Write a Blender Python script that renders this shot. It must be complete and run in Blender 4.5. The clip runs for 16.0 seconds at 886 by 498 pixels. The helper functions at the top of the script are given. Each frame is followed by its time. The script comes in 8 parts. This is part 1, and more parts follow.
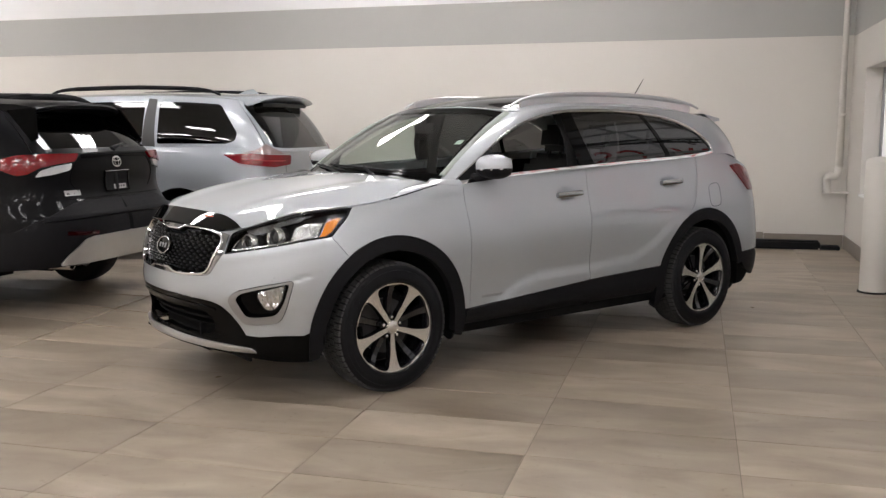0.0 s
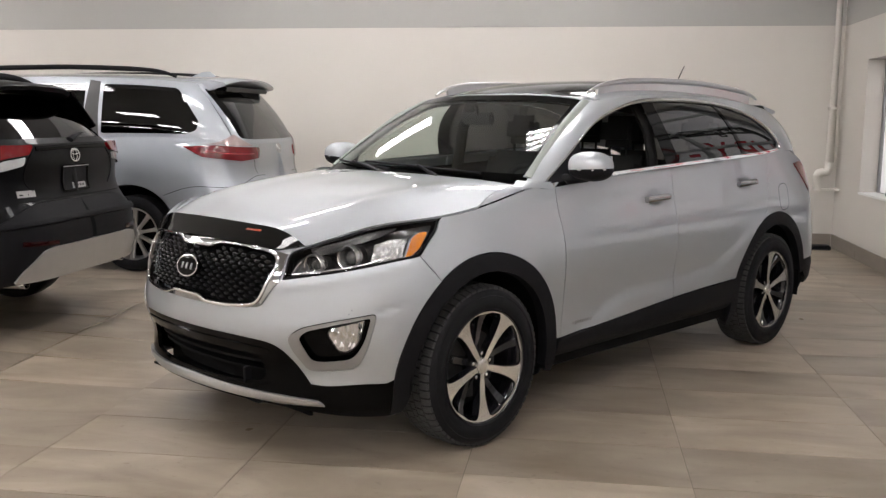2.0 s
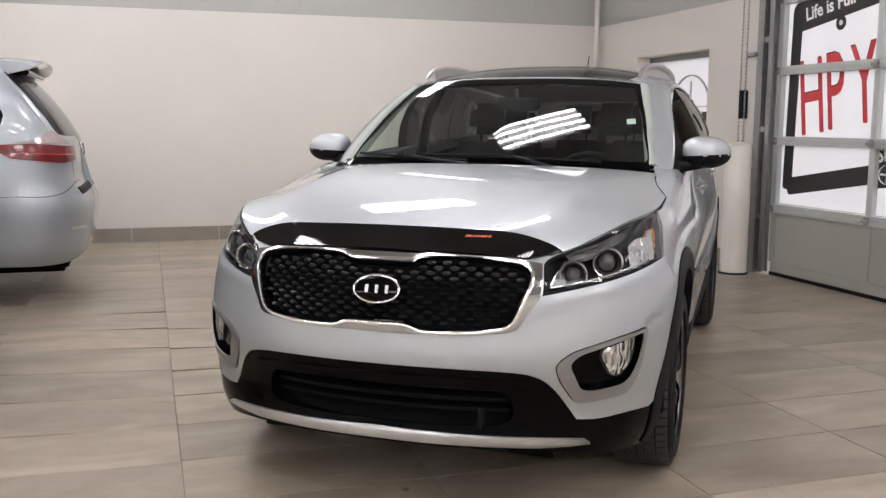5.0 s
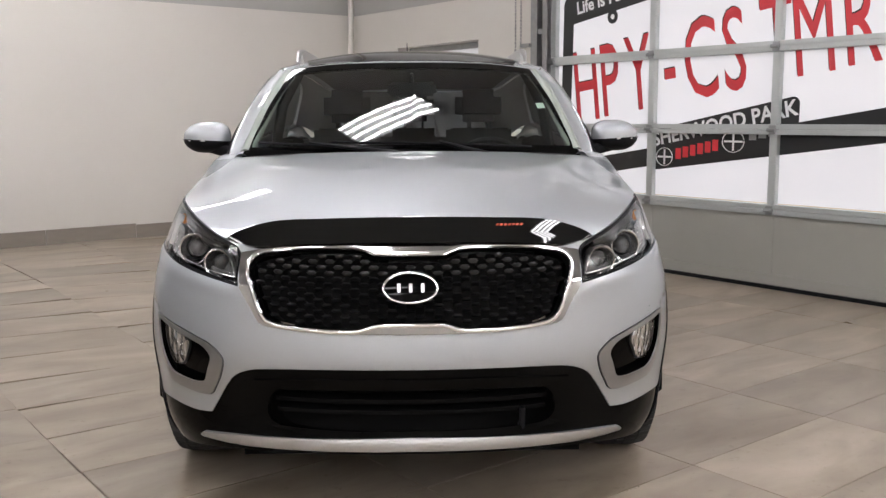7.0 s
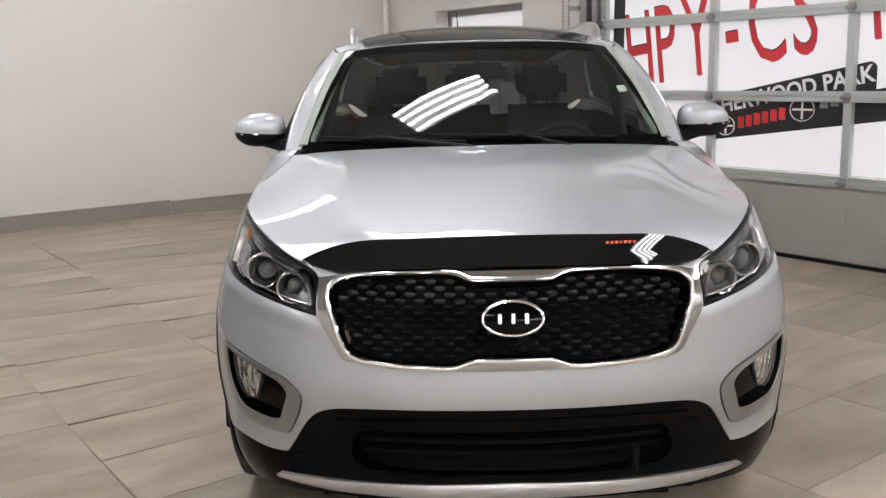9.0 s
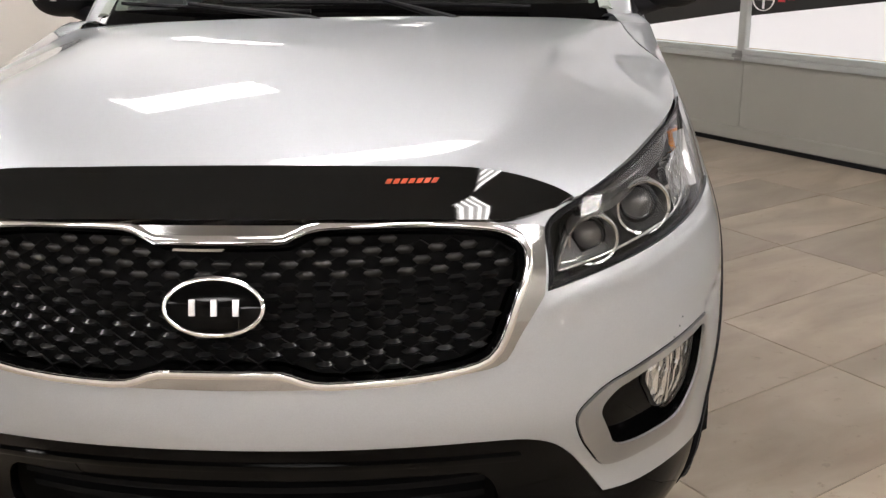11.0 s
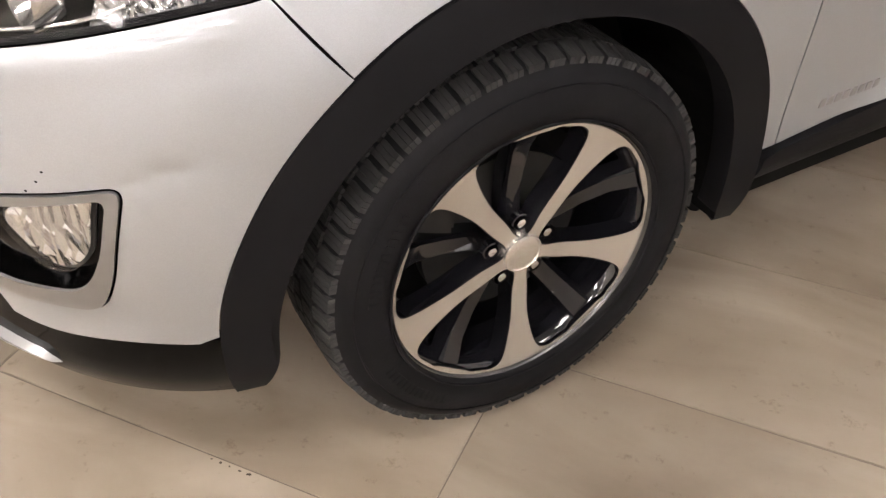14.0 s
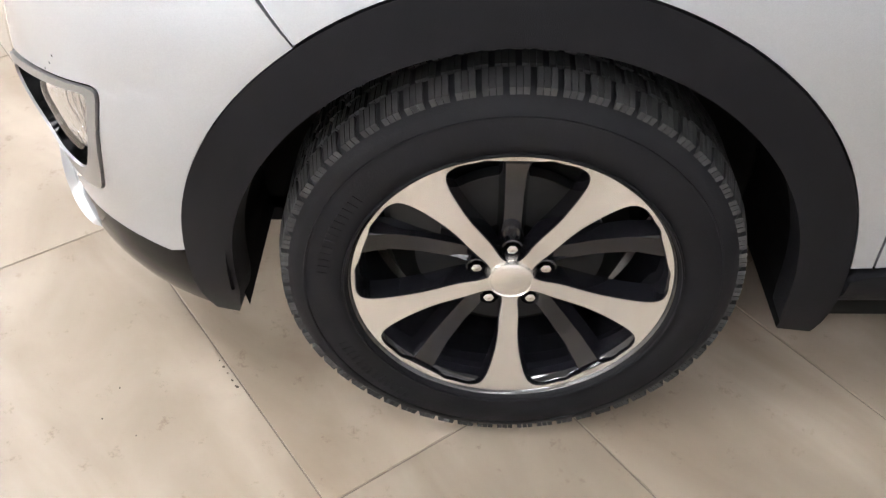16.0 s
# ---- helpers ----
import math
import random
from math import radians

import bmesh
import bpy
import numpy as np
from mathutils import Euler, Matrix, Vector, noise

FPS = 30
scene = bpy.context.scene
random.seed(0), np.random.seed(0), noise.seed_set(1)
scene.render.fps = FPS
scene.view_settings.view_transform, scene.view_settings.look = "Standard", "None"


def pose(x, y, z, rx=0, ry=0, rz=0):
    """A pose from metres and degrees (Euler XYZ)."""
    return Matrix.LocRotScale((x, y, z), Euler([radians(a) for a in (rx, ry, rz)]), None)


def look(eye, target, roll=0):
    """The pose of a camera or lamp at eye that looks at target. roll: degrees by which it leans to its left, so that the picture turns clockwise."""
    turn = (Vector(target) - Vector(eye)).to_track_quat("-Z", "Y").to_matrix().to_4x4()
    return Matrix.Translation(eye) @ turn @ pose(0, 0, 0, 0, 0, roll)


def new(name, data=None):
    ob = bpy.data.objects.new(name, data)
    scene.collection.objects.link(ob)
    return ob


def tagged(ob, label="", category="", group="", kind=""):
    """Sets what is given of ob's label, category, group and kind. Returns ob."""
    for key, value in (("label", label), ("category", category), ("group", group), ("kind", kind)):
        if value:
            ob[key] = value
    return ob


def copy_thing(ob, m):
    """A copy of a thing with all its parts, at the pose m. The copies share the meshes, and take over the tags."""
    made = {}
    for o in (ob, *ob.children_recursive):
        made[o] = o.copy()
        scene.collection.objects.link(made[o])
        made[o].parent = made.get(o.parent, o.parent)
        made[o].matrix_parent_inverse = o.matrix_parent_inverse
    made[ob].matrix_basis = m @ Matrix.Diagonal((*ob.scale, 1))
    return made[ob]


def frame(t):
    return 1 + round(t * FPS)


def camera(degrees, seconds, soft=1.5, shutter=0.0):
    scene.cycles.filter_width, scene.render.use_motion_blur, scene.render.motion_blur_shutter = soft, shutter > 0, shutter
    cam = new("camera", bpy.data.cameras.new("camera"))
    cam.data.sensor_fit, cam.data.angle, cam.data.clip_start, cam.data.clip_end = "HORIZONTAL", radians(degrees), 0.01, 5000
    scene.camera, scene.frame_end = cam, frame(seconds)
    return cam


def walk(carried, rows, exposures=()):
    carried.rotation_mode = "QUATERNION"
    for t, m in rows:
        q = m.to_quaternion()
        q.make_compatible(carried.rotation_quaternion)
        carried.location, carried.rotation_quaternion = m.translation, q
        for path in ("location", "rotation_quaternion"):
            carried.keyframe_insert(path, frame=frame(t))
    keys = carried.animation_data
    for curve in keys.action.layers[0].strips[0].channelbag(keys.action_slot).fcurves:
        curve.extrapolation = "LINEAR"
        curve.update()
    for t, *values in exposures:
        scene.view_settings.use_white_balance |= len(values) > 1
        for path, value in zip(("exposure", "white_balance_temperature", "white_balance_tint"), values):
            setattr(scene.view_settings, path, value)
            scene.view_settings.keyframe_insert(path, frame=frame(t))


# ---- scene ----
cam = camera(51.0, 16.0, 1.4)
PATH = [
    (0, (5.045, -1.974, 1.472), (3.488, -0.746, 1.212), -0.1),
    (0.5, (4.86, -1.967, 1.504), (3.31, -0.734, 1.232), 0.1),
    (1, (4.512, -1.938, 1.472), (2.99, -0.672, 1.191), 0.2),
    (1.5, (4.033, -1.906, 1.472), (2.573, -0.569, 1.184), 0.5),
    (2, (3.61, -2.059, 1.469), (2.217, -0.652, 1.189), 0.5),
    (2.5, (3.196, -2.208, 1.438), (1.857, -0.749, 1.156), 0.6),
    (3, (2.741, -2.364, 1.43), (1.48, -0.836, 1.157), 0.5),
    (3.5, (2.371, -2.568, 1.446), (1.24, -0.942, 1.172), 0.3),
    (3.7, (2.217, -2.634, 1.413), (1.146, -0.967, 1.142), 0.4),
    (6, (0.489, -2.833, 1.368), (0.213, -0.872, 1.093), -0.1),
    (6.5, (0.211, -2.835, 1.37), (0.117, -0.856, 1.097), -0.2),
    (7, (0.025, -2.753, 1.331), (0.078, -0.773, 1.049), -0.3),
    (7.5, (-0.093, -2.634, 1.332), (-0.009, -0.658, 1.034), -0.4),
    (8, (-0.167, -2.614, 1.448), (-0.079, -0.644, 1.112), -0.4),
    (8.2, (-0.199, -2.631, 1.487), (-0.114, -0.664, 1.136), -0.7),
    (10.5, (0.117, -1.526, 1.394), (-0.034, 0.414, 0.928), -1.1),
    (11, (0.480, -1.357, 1.368), (0.329, 0.538, 0.745), -1.2),
    (11.5, (0.775, -1.090, 1.376), (0.557, 0.742, 0.602), -0.6),
    (12, (1.01, -0.791, 1.375), (0.437, 0.872, 0.422), -0.4),
    (12.5, (1.311, -0.617, 1.341), (0.423, 0.893, 0.377), -0.3),
    (13, (1.482, -0.373, 1.264), (0.409, 0.994, 0.275), -0.3),
    (13.5, (1.674, -0.063, 1.277), (0.377, 1.033, 0.219), -1.0),
    (14, (1.873, 0.242, 1.371), (0.531, 0.993, 0.091), -0.2),
    (14.5, (1.887, 0.472, 1.334), (0.458, 0.987, 0.033), -0.0),
    (15, (1.848, 0.734, 1.344), (0.379, 0.961, 0.014), -0.3),
    (15.5, (1.926, 0.845, 1.355), (0.426, 0.832, 0.036), -0.3),
    (16, (1.963, 0.858, 1.377), (0.466, 0.823, 0.051), -0.2),
]
EXPOSURES = [(0.0, 0.15, 6400, 13), (1.5, 0.15, 6400, 13), (3.5, 0.3, 6350, 13), (6.0, 0.20, 6250, 14), (8.0, 0.24, 6250, 14), (10.5, 0.30, 6300, 13), (11.5, 0.40, 6850, 14), (12.0, 0.18, 6750, 16), (12.5, 0.30, 6650, 16), (13.0, 0.70, 6700, 16), (13.5, 0.52, 6850, 16), (14.0, 0.93, 6750, 16), (14.5, 1.20, 6700, 16), (15.0, 1.26, 6550, 15), (15.5, 1.27, 6300, 14), (16.0, 1.26, 6100, 12)]
walk(cam, [(t, look(eye, target, roll)) for t, eye, target, roll in PATH], EXPOSURES)

# ---- world and lights ----
world = bpy.data.worlds.new("world")
scene.world = world
world.use_nodes = True
wn = world.node_tree.nodes
sky = wn.new("ShaderNodeTexSky")
sky.sky_type, sky.sun_disc = "NISHITA", False
sky.sun_elevation, sky.sun_rotation = radians(38), radians(53.5)
wn["Background"].inputs[1].default_value = 0.15
world.node_tree.links.new(sky.outputs[0], wn["Background"].inputs[0])

# daylight on the outer side of the garage door's banner
sun = new("sun", bpy.data.lights.new("sun", "SUN"))
sun.data.energy, sun.data.angle, sun.data.color = 4.0, radians(0.6), (1.0, 0.96, 0.90)
sun.rotation_euler = Vector((0.804 * 0.79, 0.595 * 0.79, 0.61)).to_track_quat("Z", "Y").to_euler()

TUBE_POWER = 28.6

# ---- materials ----
def rgb(c):
    return (c, c, c, 1) if isinstance(c, (int, float)) else (*c, 1)


def material(name, color, rough=0.5, metal=0.0, coat=0.0, vary=0.0, scale=8.0, bump=0.0, bump_scale=60.0, spec=0.5, rough_vary=0.0, stretch=(1, 1, 1), coat_rough=0.03):
    """A principled surface whose colour and gloss vary at two scales, with fine relief."""
    m = bpy.data.materials.new(name)
    m.use_nodes = True
    n, l = m.node_tree.nodes, m.node_tree.links
    p = n["Principled BSDF"]
    p.inputs["Base Color"].default_value = rgb(color)
    p.inputs["Roughness"].default_value = rough
    p.inputs["Metallic"].default_value = metal
    p.inputs["Coat Weight"].default_value = coat
    p.inputs["Coat Roughness"].default_value = coat_rough
    p.inputs["Specular IOR Level"].default_value = spec
    if vary or bump or rough_vary:
        tc = n.new("ShaderNodeTexCoord")
        mp = n.new("ShaderNodeMapping")
        mp.inputs["Scale"].default_value = stretch
        l.new(tc.outputs["Object"], mp.inputs["Vector"])
        big = n.new("ShaderNodeTexNoise")
        big.inputs["Scale"].default_value, big.inputs["Detail"].default_value = scale, 6
        l.new(mp.outputs[0], big.inputs["Vector"])
        if vary:
            mix = n.new("ShaderNodeMix")
            mix.data_type, mix.blend_type = "RGBA", "MIX"
            c = rgb(color)
            mix.inputs[6].default_value = tuple(max(0, v * (1 - vary)) for v in c[:3]) + (1,)
            mix.inputs[7].default_value = tuple(min(1, v * (1 + vary)) for v in c[:3]) + (1,)
            l.new(big.outputs["Fac"], mix.inputs[0])
            l.new(mix.outputs[2], p.inputs["Base Color"])
        if rough_vary:
            ra = n.new("ShaderNodeMapRange")
            ra.inputs[1].default_value, ra.inputs[2].default_value = 0.3, 0.7
            ra.inputs[3].default_value, ra.inputs[4].default_value = max(0.02, rough - rough_vary), min(1, rough + rough_vary)
            l.new(big.outputs["Fac"], ra.inputs[0])
            l.new(ra.outputs[0], p.inputs["Roughness"])
        if bump:
            fine = n.new("ShaderNodeTexNoise")
            fine.inputs["Scale"].default_value, fine.inputs["Detail"].default_value = bump_scale, 4
            l.new(mp.outputs[0], fine.inputs["Vector"])
            b = n.new("ShaderNodeBump")
            b.inputs["Strength"].default_value, b.inputs["Distance"].default_value = bump, 0.002
            l.new(fine.outputs["Fac"], b.inputs["Height"])
            l.new(b.outputs[0], p.inputs["Normal"])
    return m


def glass(name, tint, rough=0.0, face=0.075):
    """Thin glazing: mirrors at its surface and tints what lies behind."""
    m = bpy.data.materials.new(name)
    m.use_nodes = True
    n, l = m.node_tree.nodes, m.node_tree.links
    n.remove(n["Principled BSDF"])
    tr, gl, lw, mix = n.new("ShaderNodeBsdfTransparent"), n.new("ShaderNodeBsdfGlossy"), n.new("ShaderNodeLayerWeight"), n.new("ShaderNodeMixShader")
    pw, fr = n.new("ShaderNodeMath"), n.new("ShaderNodeMapRange")
    tr.inputs[0].default_value = rgb(tint)
    gl.inputs["Roughness"].default_value = rough
    lw.inputs[0].default_value = 0.5
    pw.operation, pw.inputs[1].default_value = "POWER", 4.6
    l.new(lw.outputs["Facing"], pw.inputs[0])
    fr.inputs[3].default_value, fr.inputs[4].default_value = face, 1.0
    l.new(pw.outputs[0], fr.inputs[0])
    l.new(fr.outputs[0], mix.inputs[0])
    l.new(tr.outputs[0], mix.inputs[1])
    l.new(gl.outputs[0], mix.inputs[2])
    l.new(mix.outputs[0], n["Material Output"].inputs[0])
    return m


def emitter(name, color, power):
    m = bpy.data.materials.new(name)
    m.use_nodes = True
    n, l = m.node_tree.nodes, m.node_tree.links
    n.remove(n["Principled BSDF"])
    e = n.new("ShaderNodeEmission")
    e.inputs[0].default_value, e.inputs[1].default_value = rgb(color), power
    l.new(e.outputs[0], n["Material Output"].inputs[0])
    return m


def paint(name, color, flake=0.06, metal=0.75, rough=0.32, coat=1.0, spec=0.5):
    """Metallic car paint: fine flakes under a clear coat with a slight orange peel."""
    m = material(name, color, rough, metal, coat, spec=spec)
    n, l = m.node_tree.nodes, m.node_tree.links
    p = n["Principled BSDF"]
    tc, vo, mix = n.new("ShaderNodeTexCoord"), n.new("ShaderNodeTexVoronoi"), n.new("ShaderNodeMix")
    vo.inputs["Scale"].default_value = 900
    l.new(tc.outputs["Object"], vo.inputs["Vector"])
    mix.data_type, mix.blend_type = "RGBA", "MIX"
    c = rgb(color)
    mix.inputs[6].default_value = tuple(v * (1 - flake) for v in c[:3]) + (1,)
    mix.inputs[7].default_value = tuple(min(1, v * (1 + flake)) for v in c[:3]) + (1,)
    l.new(vo.outputs["Color"], mix.inputs[0])
    l.new(mix.outputs[2], p.inputs["Base Color"])
    return m


def faceted(name, color, metal, rough, cells=60.0, depth=0.022):
    """Moulded lamp glass: many small tilted facets."""
    m = material(name, color, rough, metal, 0.6)
    n, l = m.node_tree.nodes, m.node_tree.links
    tc, vo, b = n.new("ShaderNodeTexCoord"), n.new("ShaderNodeTexVoronoi"), n.new("ShaderNodeBump")
    vo.inputs["Scale"].default_value, vo.inputs["Randomness"].default_value = cells, 0.55
    vo.distance = "CHEBYCHEV"
    mp = n.new("ShaderNodeMapping")
    mp.inputs["Scale"].default_value = (1, 1, 0.42)
    l.new(tc.outputs["Object"], mp.inputs["Vector"])
    l.new(mp.outputs[0], vo.inputs["Vector"])
    b.inputs["Strength"].default_value, b.inputs["Distance"].default_value = 1.0, depth
    l.new(vo.outputs["Distance"], b.inputs["Height"])
    l.new(b.outputs[0], n["Principled BSDF"].inputs["Normal"])
    return m


def tile_material():
    """Porcelain floor tile with long veins like sandstone, each tile shifted by its own random number."""
    m = material("floor_tile", (0.40, 0.35, 0.29), 0.34)
    n, l = m.node_tree.nodes, m.node_tree.links
    p = n["Principled BSDF"]
    tc, oi, add, mp = n.new("ShaderNodeTexCoord"), n.new("ShaderNodeObjectInfo"), n.new("ShaderNodeVectorMath"), n.new("ShaderNodeMapping")
    mul = n.new("ShaderNodeVectorMath")
    mul.operation = "SCALE"
    mul.inputs[0].default_value = (37.0, 23.0, 11.0)
    l.new(oi.outputs["Random"], mul.inputs["Scale"])
    l.new(tc.outputs["Object"], add.inputs[0])
    l.new(mul.outputs[0], add.inputs[1])
    mp.inputs["Scale"].default_value = (1.0, 2.6, 1.0)
    l.new(add.outputs[0], mp.inputs["Vector"])
    vein, cloud, ramp = n.new("ShaderNodeTexNoise"), n.new("ShaderNodeTexNoise"), n.new("ShaderNodeValToRGB")
    vein.inputs["Scale"].default_value, vein.inputs["Detail"].default_value, vein.inputs["Distortion"].default_value = 1.5, 6, 0.8
    cloud.inputs["Scale"].default_value, cloud.inputs["Detail"].default_value = 2.2, 4
    l.new(mp.outputs[0], vein.inputs["Vector"])
    l.new(add.outputs[0], cloud.inputs["Vector"])
    ramp.color_ramp.elements[0].position, ramp.color_ramp.elements[0].color = 0.30, (0.290, 0.236, 0.176, 1)
    ramp.color_ramp.elements[1].position, ramp.color_ramp.elements[1].color = 0.70, (0.480, 0.412, 0.332, 1)
    l.new(vein.outputs["Fac"], ramp.inputs[0])
    mix = n.new("ShaderNodeMix")
    mix.data_type, mix.blend_type = "RGBA", "MULTIPLY"
    mix.inputs[0].default_value = 0.65
    r2 = n.new("ShaderNodeValToRGB")
    r2.color_ramp.elements[0].position, r2.color_ramp.elements[0].color = 0.3, (0.62, 0.59, 0.55, 1)
    r2.color_ramp.elements[1].position, r2.color_ramp.elements[1].color = 0.7, (1, 1, 1, 1)
    l.new(cloud.outputs["Fac"], r2.inputs[0])
    l.new(ramp.outputs[0], mix.inputs[6])
    l.new(r2.outputs[0], mix.inputs[7])
    speck, sr, dirt = n.new("ShaderNodeTexNoise"), n.new("ShaderNodeValToRGB"), n.new("ShaderNodeMix")
    speck.inputs["Scale"].default_value, speck.inputs["Detail"].default_value, speck.inputs["Roughness"].default_value = 22, 6, 0.75
    l.new(add.outputs[0], speck.inputs["Vector"])
    sr.color_ramp.elements[0].position, sr.color_ramp.elements[0].color = 0.30, (0.55, 0.50, 0.44, 1)
    sr.color_ramp.elements[1].position, sr.color_ramp.elements[1].color = 0.40, (1, 1, 1, 1)
    l.new(speck.outputs["Fac"], sr.inputs[0])
    dirt.data_type, dirt.blend_type = "RGBA", "MULTIPLY"
    dirt.inputs[0].default_value = 0.6
    l.new(mix.outputs[2], dirt.inputs[6])
    l.new(sr.outputs[0], dirt.inputs[7])
    tone, each = n.new("ShaderNodeMapRange"), n.new("ShaderNodeVectorMath")
    tone.inputs[3].default_value, tone.inputs[4].default_value = 0.76, 1.04
    each.operation = "SCALE"
    l.new(oi.outputs["Random"], tone.inputs[0])
    l.new(dirt.outputs[2], each.inputs[0])
    l.new(tone.outputs[0], each.inputs["Scale"])
    l.new(each.outputs[0], p.inputs["Base Color"])
    ra = n.new("ShaderNodeMapRange")
    ra.inputs[3].default_value, ra.inputs[4].default_value = 0.22, 0.44
    l.new(cloud.outputs["Fac"], ra.inputs[0])
    l.new(ra.outputs[0], p.inputs["Roughness"])
    b = n.new("ShaderNodeBump")
    b.inputs["Strength"].default_value, b.inputs["Distance"].default_value = 0.12, 0.001
    l.new(vein.outputs["Fac"], b.inputs["Height"])
    l.new(b.outputs[0], p.inputs["Normal"])
    return m


SILVER = paint("silver_paint", (0.428, 0.450, 0.472), 0.05, 0.72, 0.51)
VAN_SILVER = paint("van_silver_paint", (0.36, 0.385, 0.415), 0.08, 0.70, 0.48)
DARK_PAINT = paint("dark_grey_paint", (0.0026, 0.0026, 0.0034), 0.3, 0.1, 0.4, 0.14, 0.08)
DARK_PAINT.node_tree.nodes["Principled BSDF"].inputs["Coat Roughness"].default_value = 0.03
PLASTIC = material("black_plastic", (0.0070, 0.0069, 0.0082), 0.55, spec=0.12, vary=0.25, scale=12, bump=0.25, bump_scale=700)
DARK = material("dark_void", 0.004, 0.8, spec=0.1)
GLOSS_BLACK = material("gloss_black", 0.0014, 0.06, spec=0.09)
SHIELD = material("gloss_shield", 0.002, 0.04, spec=0.45)
GRILLE_BLACK = material("grille_black", 0.006, 0.28, coat=0.22, coat_rough=0.05, spec=0.3, vary=0.2, scale=30)
BEZEL = material("satin_bezel", 0.30, 0.36, 0.8, vary=0.05, scale=30)
TREAD = material("worn_tread", 0.042, 0.75, spec=0.2, vary=0.4, scale=40, bump=0.3, bump_scale=300)
FROSTED = material("frosted_plastic", 0.05, 0.45, vary=0.08, scale=30)
RUBBER = material("rubber", (0.0062, 0.0062, 0.0076), 0.62, spec=0.18, vary=0.35, scale=20, bump=0.2, bump_scale=300, rough_vary=0.08)
CHROME = material("chrome", 0.80, 0.06, 1.0)
DARK_CHROME = material("dark_chrome", 0.42, 0.07, 1.0)
BRAKE = material("brake_iron", 0.035, 0.5, 0.6, vary=0.3, scale=20)
PILLAR_GREY = material("pillar_grey", 0.045, 0.45, vary=0.1, scale=12)
SATIN = material("satin_metal", 0.62, 0.28, 1.0, vary=0.05, scale=30)
ALLOY = material("machined_alloy", (0.72, 0.69, 0.64), 0.27, 0.85, coat=0.3, vary=0.04, scale=40)
WHEEL_BLACK = material("wheel_black", (0.008, 0.008, 0.010), 0.07, spec=0.5, coat=0.4)
LIP_SILVER = material("lip_silver", 0.46, 0.30, 0.7, vary=0.06, scale=14)
CLEAR = glass("clear_glass", (0.80, 0.86, 0.82))
DARK_TINT = glass("privacy_glass", 0.09)
LENS = glass("lamp_lens", 0.93, 0.0, 0.03)
AMBER = material("amber_reflector", (0.80, 0.24, 0.010), 0.2, coat=1.0, vary=0.3, scale=60)
BROW = material("lamp_brow", 0.07, 0.18, 0.9)
DEEP_RED = material("deep_red_lens", (0.03, 0.001, 0.002), 0.12, coat=0.6, vary=0.15, scale=30)
LIP_GREY = material("rim_lip_grey", 0.10, 0.22, 0.8, vary=0.1, scale=30)
RED_LENS = material("red_lens", (0.15, 0.003, 0.006), 0.16, coat=0.35, vary=0.15, scale=30)
PINK_LENS = material("pink_lens", (0.62, 0.50, 0.50), 0.12, 0.5, coat=1.0, vary=0.2, scale=40)
WHITE_LENS = material("white_lens", 0.62, 0.15, 0.3, coat=1.0, vary=0.12, scale=40)
REFLECTOR = material("lamp_reflector", 0.72, 0.10, 0.95, vary=0.05, scale=50)
LAMP_SATIN = material("lamp_satin", 0.55, 0.16, 0.95, vary=0.06, scale=60)
FLUTED = faceted("fluted_glass", 0.76, 0.95, 0.10, 46.0, 0.020)
TURN_GLASS = faceted("turn_glass", 0.50, 0.9, 0.15, 52.0, 0.013)
PROJECTOR = material("projector_glass", 0.05, 0.04, coat=1.0)
LAMP_BLACK = material("lamp_black", 0.013, 0.30, 0.2, vary=0.1, scale=40)
FABRIC = material("seat_fabric", 0.011, 0.9, vary=0.2, scale=30, bump=0.4, bump_scale=400)
TRIM_GREY = material("trim_grey", (0.27, 0.30, 0.27), 0.7)
HEADLINER = material("headliner_cloth", (0.05, 0.05, 0.048), 0.9, vary=0.1, scale=20)
WALL_CREAM = material("wall_cream", (0.62, 0.592, 0.55), 0.62, vary=0.03, scale=1.2, bump=0.12, bump_scale=140)
WALL_GREY = material("wall_grey", (0.39, 0.385, 0.365), 0.6, vary=0.03, scale=1.2, bump=0.12, bump_scale=140)
WALL_WHITE = material("wall_white", 0.80, 0.6, vary=0.02, scale=1.5, bump=0.1, bump_scale=140)
CEILING_M = material("ceiling_grey", 0.46, 0.85, vary=0.04, scale=0.7)
BASE_TILE = material("base_tile", (0.24, 0.21, 0.18), 0.4, vary=0.15, scale=5, stretch=(1, 1, 4))
DIRT = material("floor_dirt", (0.075, 0.06, 0.045), 0.9, vary=0.3, scale=60)
GROUT = material("grout", (0.17, 0.143, 0.117), 0.85, vary=0.2, scale=14)
TILE = tile_material()
DOOR_METAL = material("door_metal", (0.50, 0.52, 0.51), 0.38, 0.35, vary=0.08, scale=6, bump=0.1, bump_scale=200)
DOOR_PANEL = material("door_panel", (0.32, 0.315, 0.285), 0.42, 0.0, vary=0.05, scale=3, bump=0.15, bump_scale=90)
GALV = material("galvanised_steel", 0.34, 0.45, 0.8, vary=0.2, scale=18)
PIPE_M = material("pipe_paint", (0.68, 0.65, 0.60), 0.4, vary=0.04, scale=9)
RED_INK = material("red_ink", (0.62, 0.035, 0.045), 0.35, vary=0.05, scale=6)
BLACK_INK = material("black_ink", 0.016, 0.35)
WHITE_INK = material("white_ink", 0.85, 0.4)
GREY_INK = material("grey_ink", 0.35, 0.4)
ORANGE_INK = material("orange_ink", (0.36, 0.05, 0.018), 0.4)

